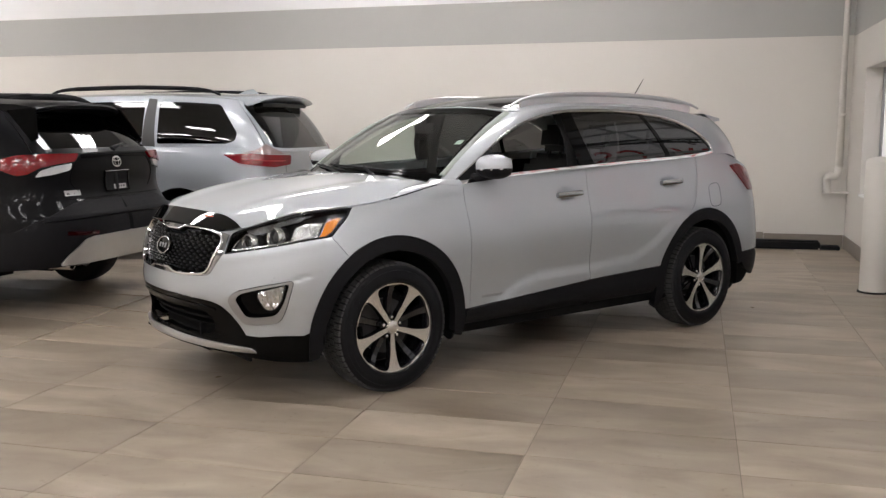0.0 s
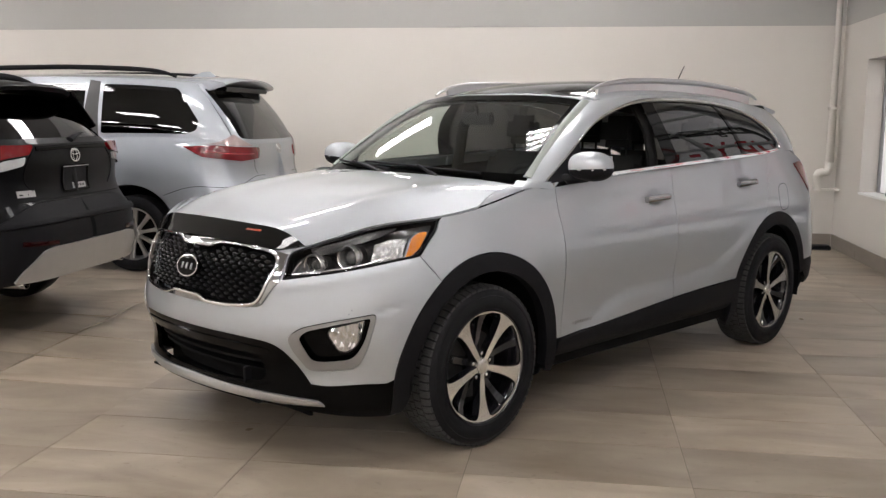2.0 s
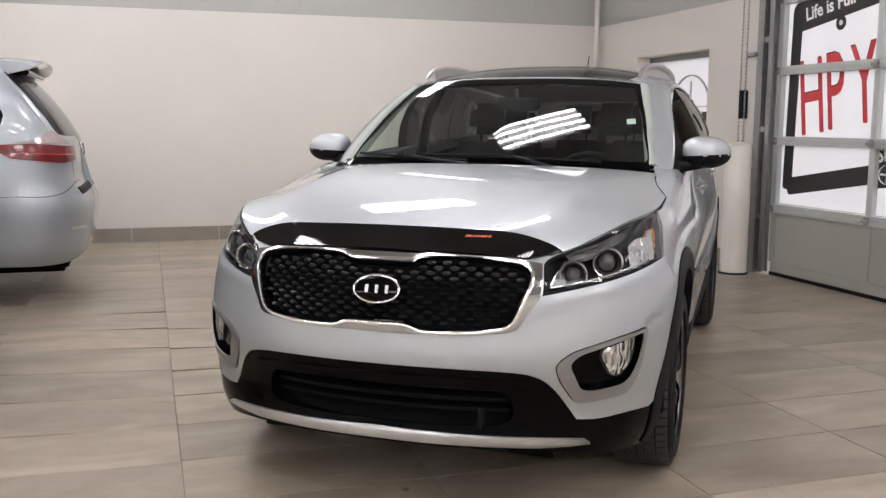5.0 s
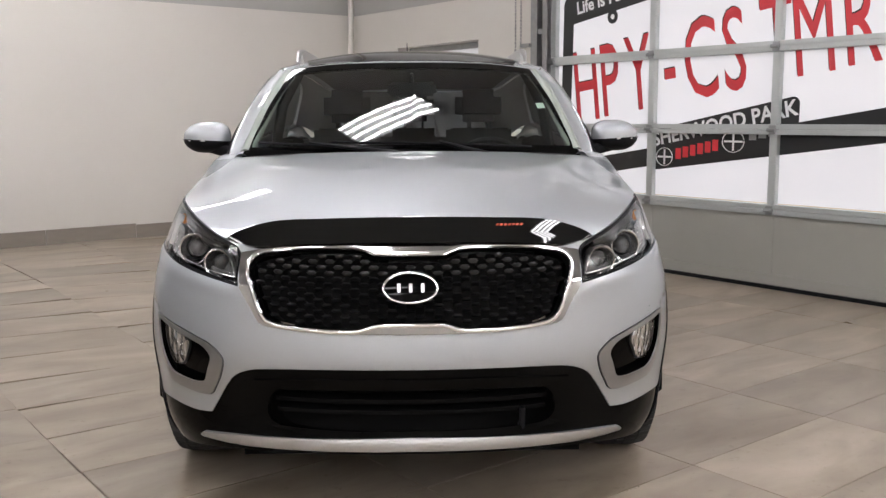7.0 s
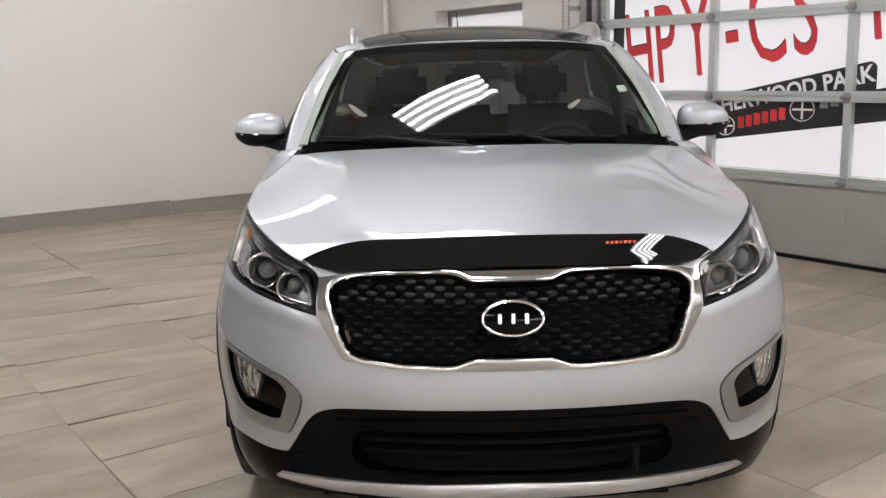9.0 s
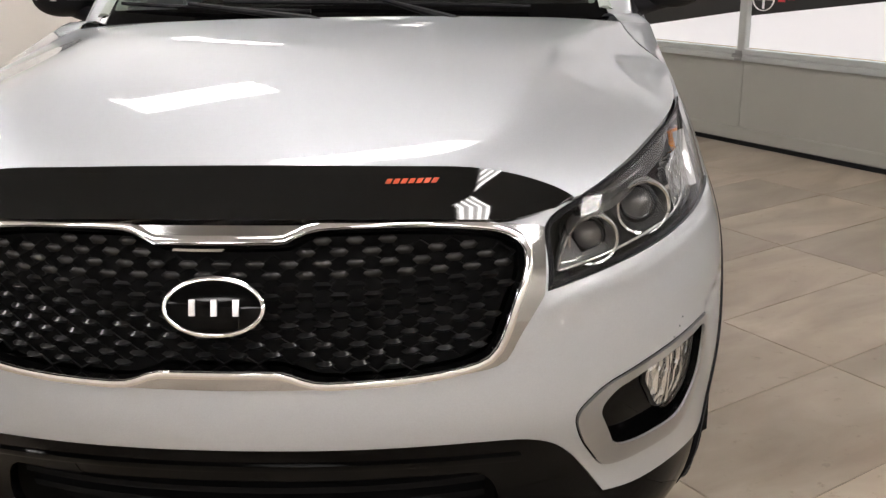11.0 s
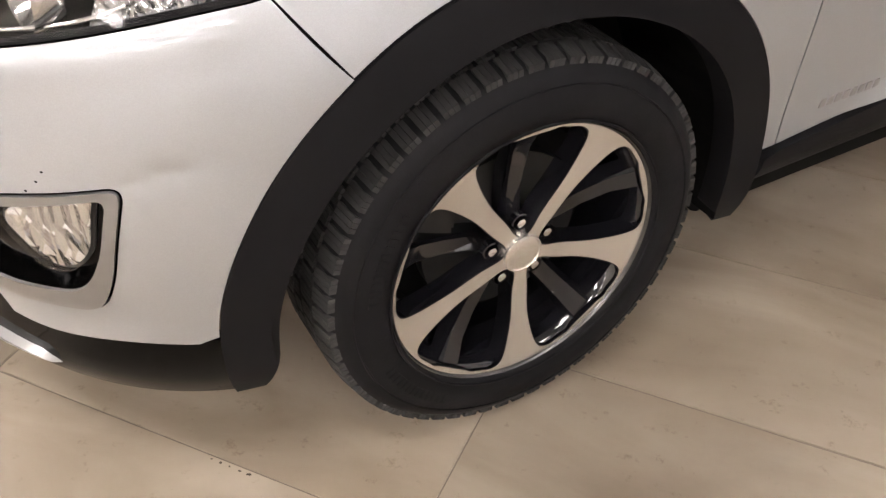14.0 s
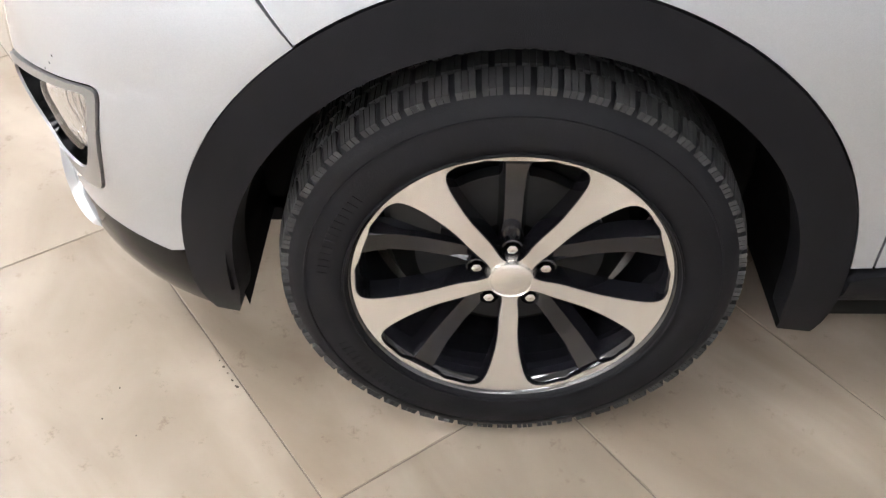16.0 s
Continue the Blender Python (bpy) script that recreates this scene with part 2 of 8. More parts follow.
# ---- tools for shapes ----
from mathutils.geometry import delaunay_2d_cdt


def link(name, mesh, mat, parent=None, label=""):
    ob = new(name, mesh)
    mats = mat if isinstance(mat, (list, tuple)) else [mat]
    for one in mats:
        mesh.materials.append(one)
    if parent:
        ob.parent = parent
    return tagged(ob, label)


def part(name, bm, mat, parent=None, label="", smooth=True, sharp=40):
    """Links a bmesh as one object."""
    bm.normal_update()
    me = bpy.data.meshes.new(name)
    bm.to_mesh(me)
    bm.free()
    if smooth:
        me.shade_smooth()
        me.set_sharp_from_angle(angle=radians(sharp))
    return link(name, me, mat, parent, label)


def empty(name, label, category, group="", kind="", at=None):
    ob = new(name)
    ob.empty_display_size = 0.1
    if at is not None:
        ob.matrix_world = at
    return tagged(ob, label, category, group, kind)


def box(bm, x0, x1, y0, y1, z0, z1, bevel=0.0, m=None):
    v = [bm.verts.new(p) for p in ((x0, y0, z0), (x1, y0, z0), (x1, y1, z0), (x0, y1, z0), (x0, y0, z1), (x1, y0, z1), (x1, y1, z1), (x0, y1, z1))]
    f = [bm.faces.new([v[i] for i in q]) for q in ((0, 3, 2, 1), (4, 5, 6, 7), (0, 1, 5, 4), (1, 2, 6, 5), (2, 3, 7, 6), (3, 0, 4, 7))]
    if m is not None:
        bmesh.ops.transform(bm, matrix=m, verts=v)
    if bevel:
        bmesh.ops.bevel(bm, geom=list({e for q in f for e in q.edges}), offset=bevel, segments=2, affect="EDGES", clamp_overlap=True)
    return v


def box_bm(*a, **k):
    bm = bmesh.new()
    box(bm, *a, **k)
    return bm


def lathe(bm, profile, n=48, axis="x", at=(0, 0, 0), close=False):
    """Turns (radius, along) rows round an axis."""
    rings = []
    for r, d in profile:
        ring = []
        for k in range(n):
            a = 2 * math.pi * k / n
            c, s = r * math.cos(a), r * math.sin(a)
            p = {"x": (d, c, s), "y": (s, d, c), "z": (c, s, d)}[axis]
            ring.append(bm.verts.new((p[0] + at[0], p[1] + at[1], p[2] + at[2])))
        rings.append(ring)
    for a, b in zip(rings, rings[1:]):
        for k in range(n):
            bm.faces.new((a[k], a[(k + 1) % n], b[(k + 1) % n], b[k]))
    if close:
        bm.faces.new(rings[0][::-1])
        bm.faces.new(rings[-1])
    return rings


def tube(bm, pts, r, n=10, closed=False, flat=1.0):
    """A round (or flattened) bar along a line of points."""
    pts = [Vector(p) for p in pts]
    rings, up = [], Vector((0, 0, 1))
    for i, p in enumerate(pts):
        a = pts[(i - 1) % len(pts)] if closed or i else p
        b = pts[(i + 1) % len(pts)] if closed or i < len(pts) - 1 else p
        d = (b - a).normalized()
        side = d.cross(up)
        side = side.normalized() if side.length > 1e-3 else Vector((1, 0, 0))
        top = side.cross(d).normalized()
        rr = r[i] if isinstance(r, (list, tuple)) else r
        rings.append([bm.verts.new(p + side * (rr * math.cos(2 * math.pi * k / n)) + top * (rr * flat * math.sin(2 * math.pi * k / n))) for k in range(n)])
    pairs = list(zip(rings, rings[1:])) + ([(rings[-1], rings[0])] if closed else [])
    for a, b in pairs:
        for k in range(n):
            bm.faces.new((a[k], a[(k + 1) % n], b[(k + 1) % n], b[k]))
    if not closed:
        bm.faces.new(rings[0][::-1])
        bm.faces.new(rings[-1])


def cubic(xs, ys):
    """A natural cubic spline through ys at xs (ys may have columns)."""
    xs, ys = np.asarray(xs, float), np.asarray(ys, float)
    flat = ys.ndim == 1
    ys = ys.reshape(len(xs), -1)
    n, h = len(xs), np.diff(xs)
    a, r = np.zeros((n, n)), np.zeros((n, ys.shape[1]))
    a[0, 0] = a[-1, -1] = 1
    for i in range(1, n - 1):
        a[i, i - 1 : i + 2] = h[i - 1], 2 * (h[i - 1] + h[i]), h[i]
        r[i] = 6 * ((ys[i + 1] - ys[i]) / h[i] - (ys[i] - ys[i - 1]) / h[i - 1])
    m = np.linalg.solve(a, r)

    def at(x):
        x = np.atleast_1d(np.asarray(x, float))
        k = np.clip(np.searchsorted(xs, x) - 1, 0, n - 2)
        u, w, hh = (x - xs[k])[:, None], (xs[k + 1] - x)[:, None], h[k][:, None]
        out = (m[k] * w**3 + m[k + 1] * u**3) / (6 * hh) + (ys[k] / hh - m[k] * hh / 6) * w + (ys[k + 1] / hh - m[k + 1] * hh / 6) * u
        lo, hi = (x < xs[0])[:, None], (x > xs[-1])[:, None]
        d0 = (ys[1] - ys[0]) / h[0] - h[0] * (2 * m[0] + m[1]) / 6
        d1 = (ys[-1] - ys[-2]) / h[-1] + h[-1] * (m[-2] + 2 * m[-1]) / 6
        out = np.where(lo, ys[0] + d0 * (x[:, None] - xs[0]), out)
        out = np.where(hi, ys[-1] + d1 * (x[:, None] - xs[-1]), out)
        return out[:, 0] if flat else out

    return at


def curve(pts, n=None, step=0.02, closed=False):
    """Points evenly along a smooth curve through pts."""
    p = np.asarray(pts, float)
    if closed:
        p = np.vstack([p[-3:], p, p[:3]]) if len(p) > 2 else p
    d = np.r_[0, np.cumsum(np.maximum(np.linalg.norm(np.diff(p, axis=0), axis=1) ** 0.5, 1e-4))]
    f = cubic(d, p)
    a, b = (d[3], d[-3]) if closed else (d[0], d[-1])
    fine = f(np.linspace(a, b, 400))
    run = np.r_[0, np.cumsum(np.linalg.norm(np.diff(fine, axis=0), axis=1))]
    n = n or max(3, int(run[-1] / step) + 1)
    u = np.linspace(0, run[-1], n + (1 if closed else 0))
    out = np.stack([np.interp(u, run, fine[:, k]) for k in range(p.shape[1])], 1)
    return out[:-1] if closed else out


def poly(pts, step=0.02):
    """Points along straight edges, closed."""
    p = np.asarray(pts, float)
    out = []
    for a, b in zip(p, np.roll(p, -1, 0)):
        k = max(1, int(np.linalg.norm(b - a) / step))
        out += [a + (b - a) * i / k for i in range(k)]
    return np.array(out)


def rounded(pts, r=0.02, step=0.012):
    """A closed outline with straight edges and corners rounded by r (one number or one a corner)."""
    p = np.asarray(pts, float)
    n, out = len(p), []
    for i in range(n):
        a, b, c = p[i - 1], p[i], p[(i + 1) % n]
        ri = r[i] if isinstance(r, (list, tuple)) else r
        la, lc = np.linalg.norm(a - b), np.linalg.norm(c - b)
        t = min(ri, la * 0.45, lc * 0.45)
        s, e = b + (a - b) / la * t, b + (c - b) / lc * t
        for u in np.linspace(0, 1, 7 if t > 0.004 else 2):
            out.append((1 - u) ** 2 * s + 2 * u * (1 - u) * b + u * u * e)
    return poly(np.array(out), step)


def area2(p):
    return float(np.sum(p[:, 0] * np.roll(p[:, 1], -1) - np.roll(p[:, 0], -1) * p[:, 1]))


def inset(p, d):
    """An outline moved inwards by d (outwards if negative)."""
    p = np.asarray(p, float)
    s = 1 if area2(p) > 0 else -1
    e = np.roll(p, -1, 0) - p
    e /= np.maximum(np.linalg.norm(e, axis=1, keepdims=True), 1e-9)
    nrm = np.stack([-e[:, 1], e[:, 0]], 1) * s
    m = nrm + np.roll(nrm, 1, 0)
    m /= np.maximum(np.linalg.norm(m, axis=1, keepdims=True), 1e-6)
    k = np.maximum((m * nrm).sum(1, keepdims=True), 0.5)
    return p + m * d / k


def inside(q, p):
    """Which points q lie inside the outline p."""
    x, y = q[:, 0][:, None], q[:, 1][:, None]
    x0, y0 = p[:, 0][None], p[:, 1][None]
    x1, y1 = np.roll(p[:, 0], -1)[None], np.roll(p[:, 1], -1)[None]
    cross = (y0 > y) != (y1 > y)
    with np.errstate(divide="ignore", invalid="ignore"):
        at = x0 + (y - y0) * (x1 - x0) / (y1 - y0)
    return (cross & (x < at)).sum(1) % 2 == 1


def shell_mesh(name, surf, outline, holes=(), step=0.03, off=0.0, rim=0.012, crown=None, flip=False):
    """A skin on a surface: the region of an outline less its holes, with turned-in edges.
    surf maps rows of (u, v) to places; off lifts the skin along the surface's normal, as does crown(uv)."""
    loops = [np.asarray(outline, float)] + [np.asarray(h, float) for h in holes]
    lo, hi = loops[0].min(0), loops[0].max(0)
    gx, gy = np.arange(lo[0] + step / 2, hi[0], step), np.arange(lo[1] + step / 2, hi[1], step)
    g = np.stack(np.meshgrid(gx, gy), -1).reshape(-1, 2)
    ok = inside(g, loops[0])
    for h in loops[1:]:
        ok &= ~inside(g, h)
    for q in loops:  # keep the grid off the edges
        for i in range(0, len(g), 4000):
            d = ((g[i : i + 4000, None] - q[None]) ** 2).sum(-1).min(1)
            ok[i : i + 4000] &= d > (0.4 * step) ** 2
    g = g[ok]
    pts, edges = [], []
    for q in loops:
        k = len(pts)
        pts += list(q)
        edges += [(k + i, k + (i + 1) % len(q)) for i in range(len(q))]
    allp = np.vstack([np.array(pts), g]) if len(g) else np.array(pts)
    vs, _, fs, _, _, _ = delaunay_2d_cdt([Vector(p) for p in allp], edges, [], 0, 1e-6)
    uv = np.array([(v.x, v.y) for v in vs])
    tri = np.array([f for f in fs if len(f) == 3])
    c = uv[tri].mean(1)
    keep = inside(c, loops[0])
    for h in loops[1:]:
        keep &= ~inside(c, h)
    tri = tri[keep]

    def place(p, extra=0.0):
        e = 1e-3
        q = surf(p)
        nx = np.cross(surf(p + [e, 0]) - surf(p - [e, 0]), surf(p + [0, e]) - surf(p - [0, e]))
        nx /= np.maximum(np.linalg.norm(nx, axis=1, keepdims=True), 1e-12)
        if flip:
            nx = -nx
        lift = off + extra + (crown(p) if crown else 0.0)
        return q + nx * np.reshape(lift, (-1, 1)) if np.ndim(lift) else q + nx * lift, nx

    co, nrm = place(uv)
    if crown:
        e = 1e-3
        nx = np.cross(place(uv + [e, 0])[0] - place(uv - [e, 0])[0], place(uv + [0, e])[0] - place(uv - [0, e])[0])
        nx /= np.maximum(np.linalg.norm(nx, axis=1, keepdims=True), 1e-12)
        nrm = -nx if flip else nx
    t3 = co[tri]
    face = np.cross(t3[:, 1] - t3[:, 0], t3[:, 2] - t3[:, 0])
    turn = (face * nrm[tri[:, 0]]).sum(1) < 0
    tri[turn] = tri[turn][:, ::-1]
    verts, normals, faces = [co], [nrm], [tuple(t) for t in tri.tolist()]
    if rim:
        count = {}
        for t in tri.tolist():
            for a, b in ((t[0], t[1]), (t[1], t[2]), (t[2], t[0])):
                count[(a, b)] = 1
        border = [(a, b) for a, b in count if (b, a) not in count]
        base = len(co)
        ids = sorted({i for e in border for i in e})
        at = {i: n for n, i in enumerate(ids)}
        top, low = co[ids], place(uv[ids], -rim)[0]
        side = np.zeros((len(ids), 3))
        for a, b in border:
            w = np.cross(co[b] - co[a], nrm[a])
            w /= max(np.linalg.norm(w), 1e-9)
            side[at[a]] += w
            side[at[b]] += w
        side /= np.maximum(np.linalg.norm(side, axis=1, keepdims=True), 1e-9)
        k = len(ids)
        verts += [top, low]
        normals += [side, side]
        faces += [(base + at[b], base + at[a], base + k + at[a], base + k + at[b]) for a, b in border]
    me = bpy.data.meshes.new(name)
    me.from_pydata(np.vstack(verts).tolist(), [], faces)
    me.shade_smooth()
    me.normals_split_custom_set_from_vertices(np.vstack(normals).tolist())
    return me


def skin(name, surf, outline, mat, parent, label="", **k):
    return link(name, shell_mesh(name, surf, outline, **k), mat, parent, label)


def band(name, surf, line, width, mat, parent, label="", off=0.0, height=0.004, closed=False, taper=False):
    """A raised strip along a line on a surface."""
    line = np.asarray(line, float)
    d = np.roll(line, -1, 0) - np.roll(line, 1, 0)
    if not closed:
        d[0], d[-1] = line[1] - line[0], line[-1] - line[-2]
    d /= np.maximum(np.linalg.norm(d, axis=1, keepdims=True), 1e-9)
    nrm = np.stack([-d[:, 1], d[:, 0]], 1)
    e = 1e-3
    rows = []
    for f, h in ((-0.5, 0.0), (-0.42, 1.0), (0.0, 1.25), (0.42, 1.0), (0.5, 0.0)):
        p = line + nrm * f * width
        nx = np.cross(surf(p + [e, 0]) - surf(p - [e, 0]), surf(p + [0, e]) - surf(p - [0, e]))
        nx /= np.maximum(np.linalg.norm(nx, axis=1, keepdims=True), 1e-12)
        rows.append(surf(p) + nx * (off + height * h))
    bm = bmesh.new()
    vv = [[bm.verts.new(p) for p in r] for r in rows]
    n = len(line)
    for a, b in zip(vv, vv[1:]):
        for i in range(n if closed else n - 1):
            bm.faces.new((a[i], a[(i + 1) % n], b[(i + 1) % n], b[i]))
    if not closed:
        bm.faces.new([r[0] for r in vv][::-1])
        bm.faces.new([r[-1] for r in vv])
    bmesh.ops.recalc_face_normals(bm, faces=bm.faces)
    return part(name, bm, mat, parent, label, sharp=50)

# ---- the room: x runs along the long wall, y along the wall with the garage door, both from their corner ----
ROOM = pose(-0.70, 8.75, 0, 0, 0, 216.5)
LONG, DEEP, HIGH = 16.5, 17.0, 4.6


def rise(x, y):
    """The floor's height: it climbs a little towards the side where the other cars stand."""
    p = ROOM @ Vector((x, y, 0))
    u = min(1.0, max(0.0, (-p.x - 1.25) / 1.9))
    return 0.07 * u * u * (3 - 2 * u)


def placed(ob, x=0.0, y=0.0, z=0.0, turn=0.0):
    ob.matrix_world = ROOM @ pose(x, y, z, 0, 0, turn)
    return ob


def structure(name, bm, mat, label, category="wall", **k):
    ob = part(name, bm, mat, None, label, smooth=False, **k)
    tagged(ob, "", category, "", "structure")
    return placed(ob)


def walls():
    t = 0.25
    # long wall in three paint bands
    bm = box_bm(-t, LONG, -t - 0.1, -0.1, 0, HIGH)
    structure("wall_long", bm, WALL_CREAM, "long cream painted wall with a grey band")
    structure("wall_band_long", box_bm(0.003, LONG, -0.1, -0.097, 2.545, 3.08), WALL_GREY, "grey painted band along the cream wall", "painted band")
    structure("wall_top_long", box_bm(0.003, LONG, -0.1, -0.097, 3.084, HIGH - 0.004), WALL_WHITE, "white painted upper part of the long wall", "painted band")
    # the wall with the window and the garage door
    w0, w1, d0, d1, dt = 0.85, 2.28, 3.145, 10.45, 3.6
    bm = bmesh.new()
    for y0, y1, z0, z1 in ((-0.1, w0, 0, HIGH), (w0, w1, 0, 0.70), (w0, w1, 2.11, HIGH), (w1, d0, 0, HIGH), (d0, d1, dt, HIGH), (d1, DEEP, 0, HIGH)):
        box(bm, -t, 0, y0, y1, z0, z1)
    structure("wall_door", bm, WALL_CREAM, "cream painted wall with a window and a wide garage door")
    bm = bmesh.new()
    box(bm, 0.0, 0.003, -0.09, d0, 2.535, 3.07)
    box(bm, 0.0, 0.003, d1, DEEP, 2.535, 3.07)
    structure("wall_band_door", bm, WALL_GREY, "grey painted band above the window", "painted band")
    bm = bmesh.new()
    box(bm, 0.0, 0.003, -0.09, d0, 3.074, HIGH - 0.004)
    structure("wall_top_door", bm, WALL_WHITE, "white painted upper part beside the garage door", "painted band")
    structure("wall_far", box_bm(LONG, LONG + t, -t, DEEP + t, 0, HIGH), WALL_CREAM, "cream painted end wall")
    structure("wall_back", box_bm(-t, LONG, DEEP, DEEP + t, 0, HIGH), WALL_CREAM, "cream painted back wall")
    structure("ceiling", box_bm(-t, LONG + t, -t, DEEP + t, HIGH, HIGH + 0.2), CEILING_M, "white painted ceiling over the showroom", "ceiling")
    # skirting of dark tiles
    sk = tagged(new("baseboard"), "brown tile baseboard along both walls", "baseboard", "", "structure")
    sk.matrix_world = ROOM
    for k in range(18):
        part("skirting_tile", box_bm(0.015 + k * 0.92, 0.015 + k * 0.92 + 0.915, -0.1, -0.088, 0.002, 0.16 + rise(0.48 + k * 0.92, 0) * 0.9, bevel=0.002), BASE_TILE, sk, smooth=False)
    for k in range(3):
        part("skirting_tile", box_bm(0.0, 0.012, -0.085 + k * 0.98, -0.085 + k * 0.98 + 0.975, 0.002, 0.16, bevel=0.002), BASE_TILE, sk, smooth=False)


def window_1():
    w0, w1 = 0.85, 2.28
    win = tagged(new("window_1"), "deep window closed by a white backlit banner", "window", "", "structure")
    win.matrix_world = ROOM
    bm = bmesh.new()
    for y0, y1, z0, z1 in ((w0, w0 + 0.05, 0.70, 2.11), (w1 - 0.05, w1, 0.70, 2.11), (w0 + 0.05, w1 - 0.05, 2.05, 2.11), (w0 + 0.05, w1 - 0.05, 0.70, 0.73)):
        box(bm, -0.22, -0.17, y0, y1, z0, z1, bevel=0.004)
    part("window_frame", bm, GALV, win, "grey aluminium frame", smooth=False)
    part("window_sill", box_bm(-0.17, 0.015, w0 + 0.002, w1 - 0.002, 0.702, 0.725, bevel=0.004), WALL_WHITE, win, smooth=False)
    part("banner", box_bm(-0.205, -0.195, w0 + 0.05, w1 - 0.05, 0.73, 2.05), BANNER, win, "white vinyl banner with a grey ring", smooth=False)
    # grey ring with a cross stroke and a plain word bar
    cy, cz = 1.68, 1.42
    bm = bmesh.new()
    ring = [(-0.19, cy + 0.40 * math.cos(a), cz + 0.46 * math.sin(a)) for a in np.linspace(0, 2 * math.pi, 60, endpoint=False)]
    tube(bm, ring, 0.018, 6, closed=True, flat=0.5)
    part("ring", bm, GREY_INK, win, smooth=True)
    bm = bmesh.new()
    box(bm, -0.193, -0.188, cy - 0.012, cy + 0.012, cz - 0.40, cz + 0.40)
    box(bm, -0.193, -0.188, cy - 0.38, cy + 0.38, cz + 0.125, cz + 0.135)
    box(bm, -0.193, -0.188, cy - 0.38, cy + 0.38, cz - 0.135, cz - 0.125)
    part("stroke", bm, GREY_INK, win, smooth=False)
    bm = bmesh.new()
    for k in range(5):
        y0 = cy - 0.36 + k * 0.148
        box(bm, -0.192, -0.186, y0, y0 + 0.115, cz - 0.075, cz + 0.075)
        box(bm, -0.1862, -0.1855, y0 + 0.03, y0 + 0.115 - (0.03 if k % 2 else 0), cz - 0.03, cz + 0.03)
    part("word_bar", bm, BLACK_INK, win, smooth=False)


def text_mesh(name, words, size, mat, parent, at, sx=1.0, depth=0.002, lean=0.0, label="", turn=0.0, bold=0.0):
    """Flat letters in the built-in font, standing in the door's plane and reading along y."""
    cu = bpy.data.curves.new(name, "FONT")
    cu.body, cu.size, cu.extrude, cu.resolution_u, cu.shear, cu.offset = words, size, depth, 3, lean, bold
    tmp = bpy.data.objects.new(name, cu)
    scene.collection.objects.link(tmp)
    bpy.context.view_layer.update()
    me = bpy.data.meshes.new_from_object(tmp.evaluated_get(bpy.context.evaluated_depsgraph_get()))
    bpy.data.objects.remove(tmp)
    me.transform(Matrix(((0, 0, 1, 0), (1, 0, 0, 0), (0, 1, 0, 0), (0, 0, 0, 1))) @ Matrix.Rotation(radians(turn), 4, "Z") @ Matrix.Diagonal((sx, 1, 1, 1)))
    ob = link(name, me, mat, parent, label)
    ob.location = at
    return ob


